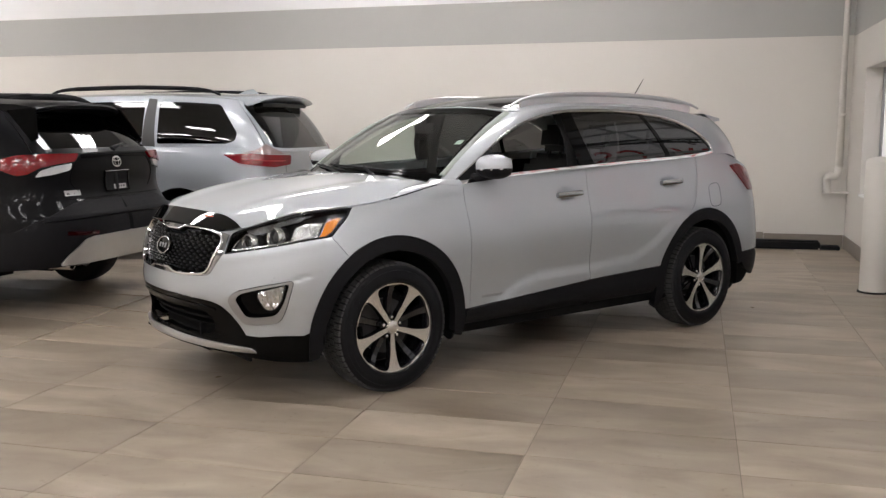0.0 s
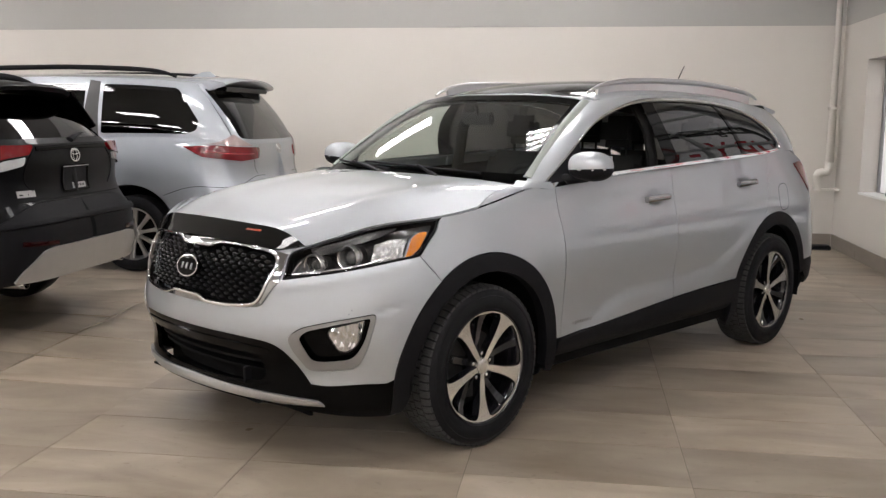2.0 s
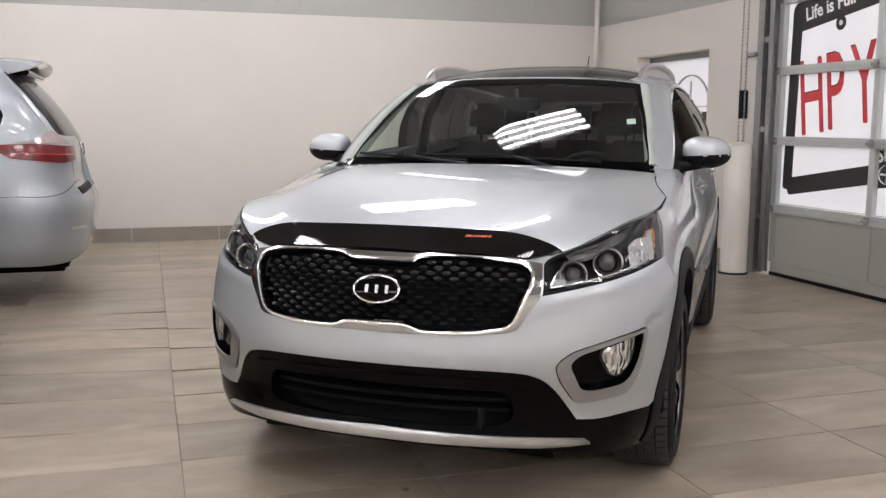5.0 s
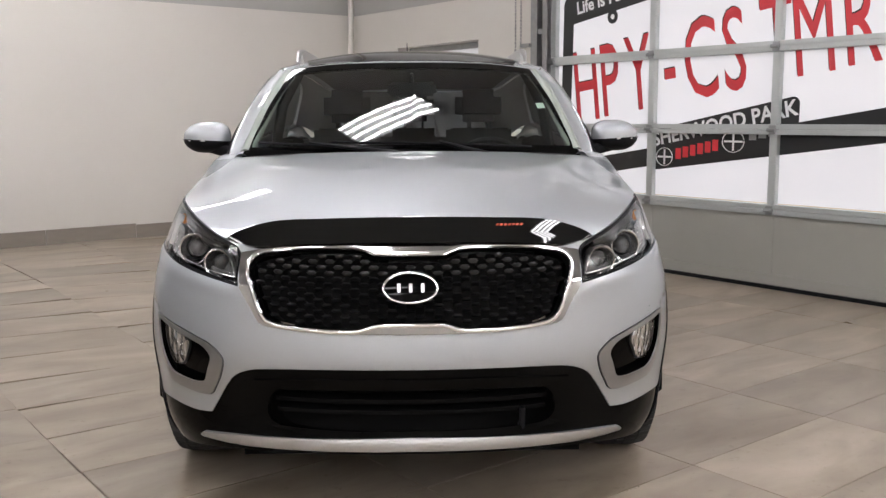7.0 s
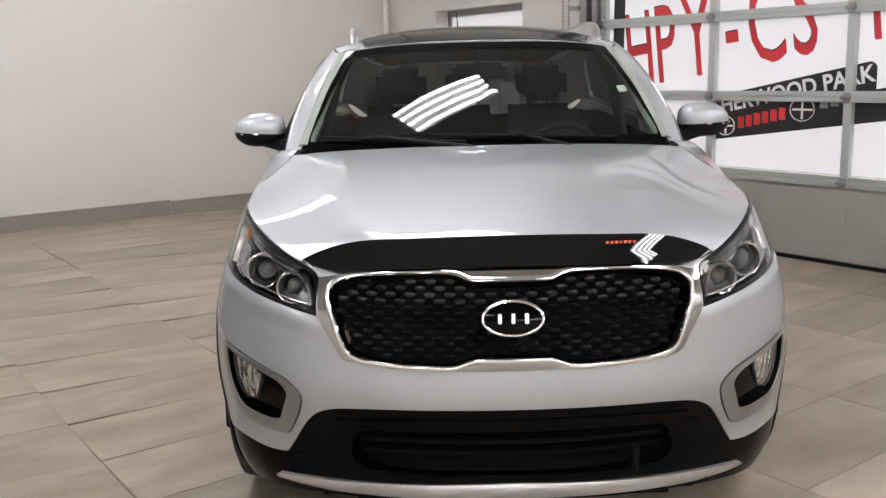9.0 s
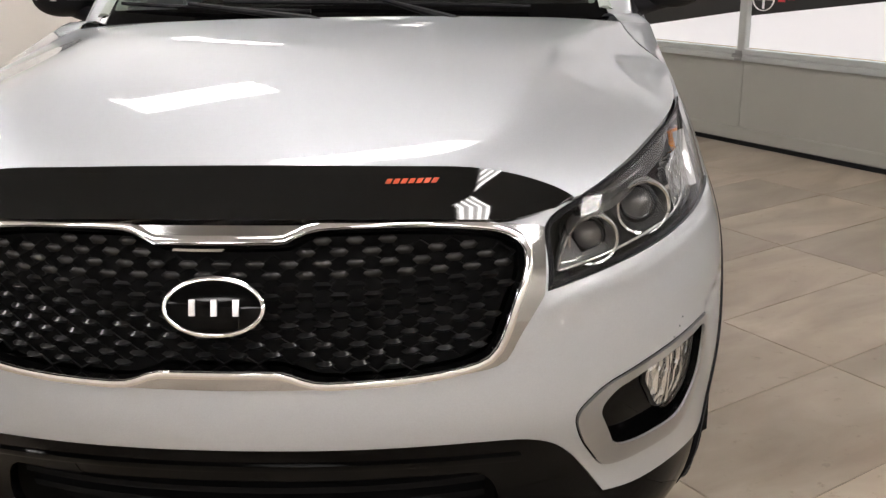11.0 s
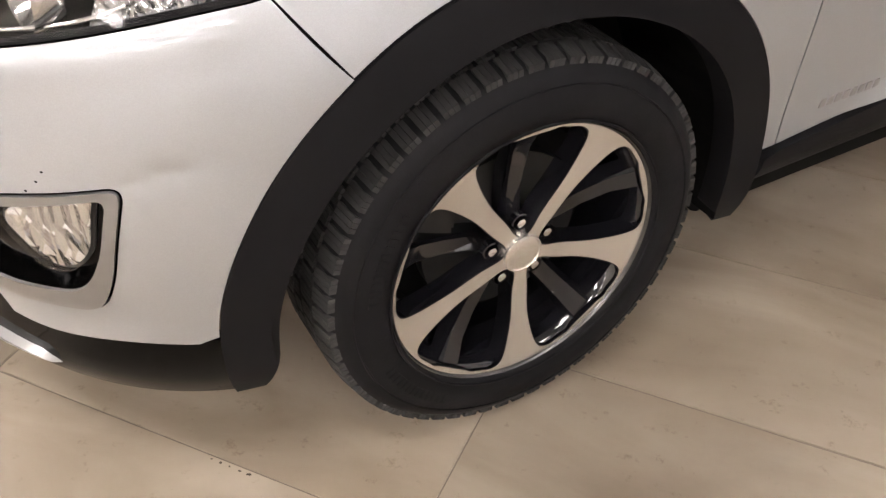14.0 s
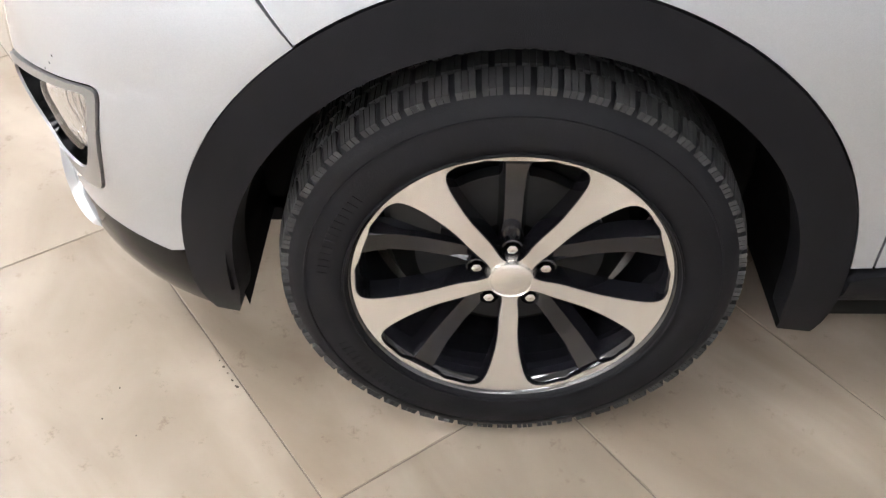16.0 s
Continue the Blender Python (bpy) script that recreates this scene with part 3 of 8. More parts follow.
def garage_door():
    """Sectional door: steel bottom section, then rows of glazed panels closed by a printed banner, in an aluminium grid."""
    d = tagged(new("garage_door"), "sectional garage door with aluminium frames and a printed banner behind", "garage door", "", "structure")
    d.matrix_world = ROOM
    y0, step, n = 3.285, 1.18, 6
    rows = (0.0, 0.61, 1.22, 1.84, 2.46, 3.08, 3.60)
    part("bottom_section", box_bm(-0.13, -0.09, y0, y0 + n * step, 0.035, 0.575, bevel=0.004), DOOR_PANEL, d, "plain grey beige steel bottom section", smooth=False)
    part("bottom_rail", box_bm(-0.14, -0.075, y0, y0 + n * step, 0.03, 0.12, bevel=0.006), DOOR_PANEL, d, smooth=False)
    part("seal", box_bm(-0.13, -0.07, y0, y0 + n * step, 0.0, 0.03), RUBBER, d, "black rubber seal", smooth=False)
    for k in range(n + 1):
        y = y0 + k * step
        part("bottom_stile", box_bm(-0.09, -0.082, y - 0.03, y + 0.03, 0.122, 0.573, bevel=0.002), DOOR_PANEL, d, smooth=False)
    for z in rows[1:]:
        part("rail", box_bm(-0.14, -0.065, y0, y0 + n * step, z - 0.036, z + 0.002, bevel=0.004), DOOR_METAL, d, smooth=False)
        part("rail", box_bm(-0.14, -0.078, y0, y0 + n * step, z + 0.004, z + 0.042, bevel=0.004), DOOR_METAL, d, smooth=False)
    for a, b in zip(rows[1:], rows[2:]):
        for k in range(n + 1):
            y = y0 + k * step
            part("stile", box_bm(-0.14, -0.075, y - 0.032, y + 0.032, a + 0.043, b - 0.037, bevel=0.004), DOOR_METAL, d, smooth=False)
    for z in rows[1:-1]:
        for k in range(n + 1):
            y = y0 + k * step
            bm = box_bm(-0.064, -0.052, y - 0.028, y + 0.028, z - 0.034, z + 0.034, bevel=0.003)
            lathe(bm, [(0.001, y - 0.035), (0.014, y - 0.035), (0.014, y + 0.035), (0.001, y + 0.035)], 10, "y", (-0.046, 0, z))
            part("hinge", bm, GALV, d, "dark steel hinge", smooth=False)
    part("banner", box_bm(-0.128, -0.122, y0, y0 + n * step, 0.66, 3.56), BANNER, d, "white backlit vinyl banner", smooth=False)
    face, sh = -0.1215, 0.045
    # the printed black frame, leaning a little: low band, left band with rounded corner, top band
    def slab(name, pts, mat, x, r=0.0, label=""):
        p = rounded(pts, r, 0.05) if r else np.array(pts, float)
        bm = bmesh.new()
        fr = [bm.verts.new((x, q[0] + sh, q[1])) for q in p]
        bm.faces.new(fr)
        bmesh.ops.recalc_face_normals(bm, faces=bm.faces)
        g = bmesh.ops.extrude_face_region(bm, geom=bm.faces[:])
        bmesh.ops.translate(bm, vec=(-0.001, 0, 0), verts=[v for v in g["geom"] if isinstance(v, bmesh.types.BMVert)])
        bmesh.ops.recalc_face_normals(bm, faces=bm.faces)
        return part(name, bm, mat, d, label, smooth=False)
    s = 0.158  # slope of the print
    def up(y, z):
        return (y, z + s * (y - 3.40))
    slab("print_band", [up(3.37, 0.745), up(9.0, 0.745), up(9.0, 0.90), up(3.37, 0.90)], BLACK_INK, face, 0.05)
    slab("print_band", [(3.30, 0.80), (3.42, 0.78), (3.46, 2.25), (3.33, 2.25)], BLACK_INK, face + 0.0004, 0.03)
    slab("print_band", [up(3.33, 2.16), up(8.6, 2.16), up(8.6, 2.42), up(3.33, 2.42)], BLACK_INK, face + 0.0008, 0.08)
    slab("print_hole", [(3.93 + 0.06 * math.cos(a), 2.20 + 0.06 * math.sin(a)) for a in np.linspace(0, 2 * math.pi, 24, endpoint=False)], BLACK_INK, face + 0.0012)
    slab("print_hole", [(3.93 + 0.022 * math.cos(a), 2.20 + 0.022 * math.sin(a)) for a in np.linspace(0, 2 * math.pi, 20, endpoint=False)], WHITE_INK, face + 0.0016)
    slab("print_panel", [(4.36, 0.86), (8.6, 1.42), (8.6, 1.56), (4.36, 0.995)], BLACK_INK, face + 0.0012, 0.02)
    slab("print_panel", [(4.36, 0.90), (5.72, 1.22), (5.78, 1.26), (5.78, 1.44), (5.74, 1.47), (4.36, 1.20)], BLACK_INK, face + 0.0016, 0.04)
    t = 0.0022
    text_mesh("slogan", "Life is Full", 0.155, WHITE_INK, d, (face + t, 3.50 + sh, 2.255), 0.96, 0.0004, turn=9, bold=0.004)
    for words, y in (("H", 3.50), ("P", 3.83), ("Y", 4.14), ("-", 4.53), ("C", 4.745), ("S", 5.12), ("T", 5.47), ("M", 5.72), ("R", 6.11)):
        z = 1.27 + 0.152 * (y - 3.50)
        text_mesh("letter", words, 0.93, RED_INK, d, (face + t, y + sh, z + (0.04 if words == "-" else 0)), 0.54 if words in "CS" else 0.50, 0.0004, turn=7)
        text_mesh("letter_edge", words, 0.93, BLACK_INK, d, (face + t - 0.0009, y + sh - 0.008, z + 0.010 + (0.04 if words == "-" else 0)), 0.54 if words in "CS" else 0.50, 0.0004, turn=7)
    text_mesh("place_name", "SHERWOOD PARK", 0.165, WHITE_INK, d, (face + t + 0.0006, 4.43 + sh, 1.075), 0.98, 0.0004, turn=11, bold=0.004)
    # two round marks and plain word bars
    for yy, zz, ry, rz in ((4.59, 0.985, 0.085, 0.075), (5.265, 1.125, 0.10, 0.085)):
        bm = bmesh.new()
        tube(bm, [(face + 0.003, yy + ry * math.cos(a), zz + rz * math.sin(a)) for a in np.linspace(0, 2 * math.pi, 32, endpoint=False)], 0.011, 6, closed=True, flat=0.3)
        box(bm, face + 0.002, face + 0.004, yy - ry * 0.85, yy + ry * 0.85, zz - 0.008, zz + 0.008)
        box(bm, face + 0.002, face + 0.004, yy - 0.009, yy + 0.009, zz - rz * 0.85, zz + rz * 0.85)
        part("round_mark", bm, WHITE_INK, d, smooth=False)
    for k in range(6):
        y = 4.705 + k * 0.073
        zz = 1.015 + 0.13 * (y - 4.705) / 0.62
        bm = box_bm(face + 0.002, face + 0.0035, y, y + 0.055, zz - 0.045, zz + 0.045)
        part("word_bar", bm, RED_INK, d, smooth=False)
    for k in range(5):
        y = 5.405 + k * 0.085
        zz = 1.16 + 0.18 * (y - 5.405)
        part("word_bar", box_bm(face + 0.002, face + 0.0035, y, y + 0.066, zz - 0.022, zz + 0.022), GREY_INK, d, smooth=False)
    # frame of the opening: steel angle, vertical track
    j = tagged(new("door_track"), "galvanised vertical door track with steel jamb angle", "door track", "", "structure")
    j.matrix_world = ROOM
    bm = bmesh.new()
    box(bm, -0.10, 0.012, 3.145, 3.151, 0, 3.6)
    box(bm, 0.003, 0.012, 3.065, 3.145, 0, 3.6)
    part("jamb_angle", bm, GALV, j, smooth=False)
    bm = bmesh.new()
    box(bm, -0.07, 0.0, 3.21, 3.214, 0.02, 3.6)
    box(bm, -0.07, -0.066, 3.214, 3.26, 0.02, 3.6)
    box(bm, -0.004, 0.0, 3.214, 3.27, 0.02, 3.6)
    part("track", bm, GALV, j, smooth=False)
    bm = box_bm(-0.06, -0.05, 3.151, 3.21, 0.02, 3.6)
    part("weather_strip", bm, RUBBER, j, smooth=False)
    for z in (0.5, 1.3, 2.1, 2.9):
        part("bracket", box_bm(-0.03, 0.0, 3.151, 3.21, z, z + 0.05, bevel=0.003), GALV, j, smooth=False)


def hoist_chain():
    """Endless hand chain beside the garage door with its keeper."""
    c = empty("hoist_chain", "hand chain of the garage door hanging on the wall", "chain", at=ROOM)
    for y in (2.90, 2.975):
        bm = bmesh.new()
        for k in range(90):
            z = 0.42 + k * 0.034
            box(bm, 0.052, 0.060 + 0.003 * (k % 2), y - 0.006, y + 0.006, z, z + 0.026)
        part("chain", bm, GALV, c, smooth=False)
    part("keeper", box_bm(0.0, 0.07, 2.90, 2.95, 1.42, 1.68, bevel=0.006), PLASTIC, c, "black chain keeper", smooth=False)
    part("wall_bracket", box_bm(0.0, 0.05, 2.95, 3.08, 1.985, 2.02, bevel=0.004), GALV, c, smooth=False)


def pipe():
    p = empty("drain_pipe", "cream painted pipe running down in the room corner", "pipe", at=ROOM)
    bm = bmesh.new()
    pts = [(0.12, 0.07, 4.55), (0.12, 0.07, 1.0), (0.125, 0.07, 0.93), (0.15, 0.07, 0.89), (0.20, 0.07, 0.885), (0.235, 0.07, 0.875), (0.245, 0.07, 0.85), (0.245, 0.07, 0.68)]
    tube(bm, pts, 0.048, 16)
    part("pipe", bm, PIPE_M, p)
    part("wall_shelf", box_bm(0.0, 0.22, 0.0, 0.10, 0.675, 0.70, bevel=0.004), PIPE_M, p, smooth=False)
    for z in (1.6, 3.0):
        bm = bmesh.new()
        lathe(bm, [(0.050, z), (0.054, z), (0.054, z + 0.03), (0.050, z + 0.03)], 20, "z", (0.12, 0.07, 0))
        box(bm, 0.10, 0.14, 0.0, 0.03, z + 0.005, z + 0.025)
        part("clip", bm, PIPE_M, p, smooth=False)


def bollard():
    b = empty("bollard", "cream painted steel bollard guarding the door jamb", "bollard", at=ROOM @ pose(0.20, 3.12, 0))
    bm = bmesh.new()
    r = 0.12
    prof = [(r, 0.0), (r, 1.16)] + [(r * math.cos(a), 1.16 + 0.05 * math.sin(a)) for a in np.linspace(0.2, 1.45, 6)] + [(0.001, 1.212)]
    lathe(bm, prof, 40, "z")
    part("post", bm, PIPE_M, b)
    bm = bmesh.new()
    lathe(bm, [(0.121, 0.0), (0.135, 0.0), (0.135, 0.012), (0.121, 0.016)], 40, "z")
    part("base_collar", bm, PLASTIC, b)


def rolled_mat():
    m = empty("floor_trim", "long black rubber floor trim lying along the wall", "floor trim", at=ROOM)
    bm = bmesh.new()
    box(bm, 0.30, 1.9, 0.06, 0.20, 0.001, 0.11, bevel=0.02)
    part("strip", bm, RUBBER, m)
    bm = bmesh.new()
    box(bm, 0.08, 0.30, 0.06, 0.22, 0.001, 0.055, bevel=0.01)
    part("end_piece", bm, RUBBER, m)
    part("edge_bar", box_bm(0.12, 0.55, 0.23, 0.25, 0.001, 0.012, bevel=0.003), ALLOY, m, "white metal bar", smooth=False)


def sill_clutter():
    """Small dark frames and pegs standing on the window sill."""
    for y, w, h in ((1.45, 0.13, 0.11), (1.92, 0.16, 0.10), (2.10, 0.12, 0.09)):
        f = empty("picture_frame", "small dark frame leaning on the window sill", "frame", group="frames on the window sill", at=ROOM @ pose(-0.10, y, 0.726, 0, -8, 0))
        part("border", box_bm(-0.006, 0.006, -w / 2, w / 2, 0, h, bevel=0.002), BLACK_INK, f, smooth=False)
        part("sheet", box_bm(0.0062, 0.008, -w / 2 + 0.02, w / 2 - 0.02, 0.02, h - 0.02), GREY_INK, f, "pale sheet", smooth=False)
    for y in (1.52, 1.97):
        k = empty("figurine", "small dark trophy on the window sill", "trophy", group="trophies on the window sill", at=ROOM @ pose(-0.14, y, 0.726))
        bm = bmesh.new()
        lathe(bm, [(0.03, 0), (0.03, 0.02), (0.008, 0.03), (0.008, 0.08), (0.025, 0.11), (0.028, 0.16), (0.001, 0.16)], 14, "z")
        part("body", bm, BLACK_INK, k)


def ceiling_light(x, y):
    """High-bay fixture: four bare tubes under a white reflector, on two hangers."""
    f = empty("ceiling_light", "white high-bay fixture with four lit tubes under the ceiling", "ceiling light", "rows of ceiling lights", at=ROOM @ pose(x, y, HIGH - 0.55))
    half = 0.61
    bm = bmesh.new()
    box(bm, -half, half, -0.30, 0.30, 0.05, 0.09, bevel=0.006)
    part("reflector", bm, WALL_WHITE, f, "white reflector housing", smooth=False)
    for k in (-1, 1):
        part("hanger", box_bm(k * half * 0.7 - 0.006, k * half * 0.7 + 0.006, -0.006, 0.006, 0.09, 0.55), GALV, f, smooth=False)
    for k in (-0.225, -0.075, 0.075, 0.225):
        bm = bmesh.new()
        lathe(bm, [(0.001, -half + 0.02), (0.030, -half + 0.02), (0.030, half - 0.02), (0.001, half - 0.02)], 8, "x", (0, k, 0.015))
        part("tube", bm, TUBE, f, "lit tube")
    return f


def ceiling_lights():
    first = ceiling_light(3.3, 5.17)
    for x in (0.4, 3.3, 6.2, 9.1, 12.0, 14.9):
        for y in (2.2, 5.17, 8.85, 12.5, 15.9):
            # the lamp at (0.4, 8.85) is added, unseen, to brighten the SUV's left side
            if (x, y) not in ((3.3, 5.17), (9.1, 2.2)) and (x > 1 or y > 6):
                copy_thing(first, ROOM @ pose(x, y, HIGH - 0.55))


def floor_tiles():
    """Large tiles, each a piece; the joints lie lower."""
    fl = tagged(new("floor"), "beige veined porcelain floor tiles with dark joints", "floor", "", "structure")
    fl.matrix_world = ROOM
    bm = bmesh.new()
    gx, gy = np.arange(-0.25, LONG + 0.3, 0.25), np.arange(-0.25, DEEP + 0.3, 0.25)
    grid = [[bm.verts.new((x, y, rise(x, y) - (0.0025 if rise(x, y) in (0, 0.07) and rise(x + 0.9, y) in (0, 0.07) and rise(x - 0.9, y) in (0, 0.07) else 0.012))) for y in gy] for x in gx]
    for a, b in zip(grid, grid[1:]):
        for i in range(len(gy) - 1):
            bm.faces.new((a[i], b[i], b[i + 1], a[i + 1]))
    part("screed", bm, GROUT, fl)
    tx, ty, j = 0.932, 0.468, 0.003
    inv = ROOM.inverted()
    o = inv @ Vector((0.914, 0.849, 0))  # a joint crossing line under the front wheel
    q = inv @ Vector((0.909, 1.098, 0))
    bm = bmesh.new()
    box(bm, 0, tx - j, 0, ty - j, -0.022, 0, bevel=0.0012)
    me = bpy.data.meshes.new("tile")
    bm.to_mesh(me)
    bm.free()
    me.materials.append(TILE)
    x0, y0 = o.x % tx - tx, q.y % ty - ty
    near = Vector((inv @ Vector((1.2, 0.4, 0)))[:2])
    cells = []
    for a in range(int(LONG / tx) + 2):
        for b in range(int(DEEP / ty) + 2):
            x, y = x0 + a * tx, y0 + b * ty
            if x + tx > -0.2 and y + ty > -0.2 and x < LONG and y < DEEP:
                cells.append(((Vector((x + tx / 2, y + ty / 2)) - near).length, x, y))
    cells.sort()

    def slope(x, y):
        c = rise(x + tx / 2, y + ty / 2)
        a, b = (rise(x + tx, y + ty / 2) - rise(x, y + ty / 2)) / tx, (rise(x + tx / 2, y + ty) - rise(x + tx / 2, y)) / ty
        return c - a * tx / 2 - b * ty / 2, a, b

    for _, x, y in cells[:300]:
        ob = new("tile", me)
        ob.parent = fl
        z, sx_, sy_ = slope(x, y)
        ob.rotation_euler = (math.atan(sy_), -math.atan(sx_), 0)
        ob.location = (x, y, z + random.uniform(-0.0004, 0.0004))
    v, f, base = [], [], np.array([p.co[:] for p in me.vertices])
    polys = [tuple(p.vertices) for p in me.polygons]
    for n, (_, x, y) in enumerate(cells[300:]):
        k = len(v)
        z, sx_, sy_ = slope(x, y)
        v += (base @ np.array([[1, 0, sx_], [0, 1, sy_], [0, 0, 1]]) + [x, y, z]).tolist()
        f += [tuple(i + k for i in p) for p in polys]
    # dark chips and dirt along a joint by the front wheel
    for x, y, r in ((0.749, 0.389, 0.0022), (0.765, 0.400, 0.003), (0.781, 0.411, 0.0025), (0.799, 0.424, 0.003), (0.814, 0.435, 0.0045), (0.822, 0.212, 0.0025), (0.896, 0.200, 0.002), (0.933, 0.273, 0.002)):
        bm = bmesh.new()
        c = inv @ Vector((x, y, 0))
        bm.faces.new([bm.verts.new((c.x + r * random.uniform(0.6, 1.6) * math.cos(a), c.y + r * random.uniform(0.4, 1.0) * math.sin(a), 0.0012)) for a in np.linspace(0, 5.3, 7)])
        part("dirt_chip", bm, DIRT, fl, smooth=False)
    rest = bpy.data.meshes.new("far_tiles")
    rest.from_pydata(v, [], f)
    ob = link("far_tiles", rest, TILE, fl)
    ob["kind"] = "stuff"


def banner_material():
    m = bpy.data.materials.new("banner_vinyl")
    m.use_nodes = True
    n, l = m.node_tree.nodes, m.node_tree.links
    p = n["Principled BSDF"]
    p.inputs["Base Color"].default_value = (0.82, 0.80, 0.79, 1)
    p.inputs["Roughness"].default_value = 0.45
    tr, mix = n.new("ShaderNodeBsdfTranslucent"), n.new("ShaderNodeMixShader")
    tr.inputs[0].default_value = (0.85, 0.85, 0.86, 1)
    mix.inputs[0].default_value = 0.6
    l.new(p.outputs[0], mix.inputs[1])
    l.new(tr.outputs[0], mix.inputs[2])
    l.new(mix.outputs[0], n["Material Output"].inputs[0])
    return m


BANNER = banner_material()
TUBE = emitter("lit_tube", (1.0, 0.975, 0.945), TUBE_POWER)

# ---- the silver SUV's surfaces: x to its left side, y from its nose to its tail ----
PLAN = [(0, 0), (0.28, 0.022), (0.50, 0.085), (0.66, 0.168), (0.785, 0.275), (0.862, 0.392), (0.905, 0.52), (0.928, 0.68), (0.938, 0.94), (0.940, 1.45), (0.938, 2.4), (0.938, 3.3), (0.934, 3.72), (0.915, 4.10), (0.86, 4.45), (0.70, 4.66), (0.4, 4.74), (0, 4.76)]
LEVELS = (0.18, 0.30, 0.42, 0.56, 0.70, 0.82, 0.93, 1.04, 1.16, 1.32)
# how far the skin stands out from the plan at those levels, nose to tail
RISE = [
    (0, (-0.075, -0.005, -0.018, 0.018, 0.006, -0.012, -0.070, -0.145, -0.30, -0.50)),
    (2, (-0.075, -0.010, -0.018, 0.018, 0.008, -0.014, -0.065, -0.140, -0.29, -0.48)),
    (4, (-0.080, -0.015, -0.004, 0.016, 0.010, -0.014, -0.060, -0.125, -0.26, -0.44)),
    (6, (-0.085, -0.022, 0.000, 0.014, 0.011, -0.006, -0.050, -0.105, -0.22, -0.36)),
    (8, (-0.080, -0.028, -0.006, 0.004, 0.004, -0.003, -0.026, -0.070, -0.14, -0.25)),
    (9, (-0.090, -0.040, -0.030, -0.020, -0.006, 0.000, -0.014, -0.048, -0.078, -0.14)),
    (10, (-0.090, -0.045, -0.036, -0.034, -0.014, -0.002, -0.012, -0.038, -0.060, -0.10)),
    (11, (-0.090, -0.040, -0.028, -0.020, -0.006, 0.000, -0.010, -0.034, -0.055, -0.09)),
    (12, (-0.085, -0.030, -0.008, 0.000, 0.004, 0.002, -0.008, -0.030, -0.055, -0.09)),
    (13, (-0.085, -0.030, -0.004, 0.002, 0.004, 0.000, -0.012, -0.034, -0.065, -0.11)),
    (15, (-0.10, -0.030, 0.000, 0.004, -0.004, -0.02, -0.04, -0.07, -0.12, -0.20)),
    (17, (-0.10, -0.030, 0.000, 0.004, -0.006, -0.03, -0.05, -0.08, -0.13, -0.22)),
]


def plan_curve():
    p = np.array(PLAN, float)
    head, tail = p[3:0:-1] * [-1, 1], p[-2:-5:-1] * [-1, 1]
    q = np.vstack([head, p, tail])
    d = np.r_[0, np.cumsum(np.linalg.norm(np.diff(q, axis=0), axis=1))]
    d -= d[3]
    return cubic(d, q), d[3:-3]


PLAN_AT, PLAN_S = plan_curve()
S_END = PLAN_S[-1]
_rise = np.array([r for _, r in RISE], float)
_rise_s = np.array([PLAN_S[k] for k, _ in RISE])
_rs = np.r_[-_rise_s[2:0:-1], _rise_s, 2 * S_END - _rise_s[-2:-4:-1]]
_rm = np.vstack([_rise[2:0:-1], _rise, _rise[-2:-4:-1]])
RISE_S, RISE_Z = cubic(_rs, np.eye(len(_rs))), cubic(LEVELS, np.eye(len(LEVELS)))


def side(p):
    """The lower body: (way round from the nose, height) to a place. Negative ways lie on the right side."""
    p = np.atleast_2d(np.asarray(p, float))
    s, z = np.abs(p[:, 0]), p[:, 1]
    c = PLAN_AT(s)
    t = PLAN_AT(s + 1e-3) - PLAN_AT(s - 1e-3)
    t /= np.linalg.norm(t, axis=1, keepdims=True)
    d = ((RISE_S(s) @ _rm) * RISE_Z(z)).sum(1)
    x, y = c[:, 0] + t[:, 1] * d, c[:, 1] - t[:, 0] * d
    return np.stack([np.where(p[:, 0] < 0, -x, x), y, z], 1)


_tab = np.linspace(0, S_END, 1200)


def sy(y, z):
    """The way round at which the flank has this y at this height."""
    q = side(np.stack([_tab, np.full(1200, z)], 1))
    return float(np.interp(y, np.maximum.accumulate(q[:, 1]), _tab))


def flank_pts(rows):
    return np.array([(sy(y, z), z) for y, z in rows])


# the crease where the bonnet meets lamps and wings: way round, height
EDGE = cubic(*zip(*[(-0.5, 0.946), (-0.3, 0.953), (0.0, 0.955), (0.3, 0.953), (0.5, 0.946), (0.64, 0.946), (0.72, 0.967), (0.82, 0.995), (0.94, 1.022), (1.05, 1.036), (1.2, 1.045), (1.33, 1.052), (1.5, 1.070), (1.7, 1.106), (1.85, 1.138), (1.98, 1.158)]))
EDGE_FRONT, EDGE_BACK = 0.65, 1.93


def edge_at(s):
    s = np.atleast_1d(s)
    return side(np.stack([s, EDGE(np.abs(s))], 1))


HOOD_MID = cubic(*zip(*[(0.0, (0.0, 0.955)), (0.06, (0.0, 0.995)), (0.16, (0.0, 1.036)), (0.4, (0.0, 1.102)), (0.7, (0.0, 1.156)), (1.0, (0.0, 1.187))]))


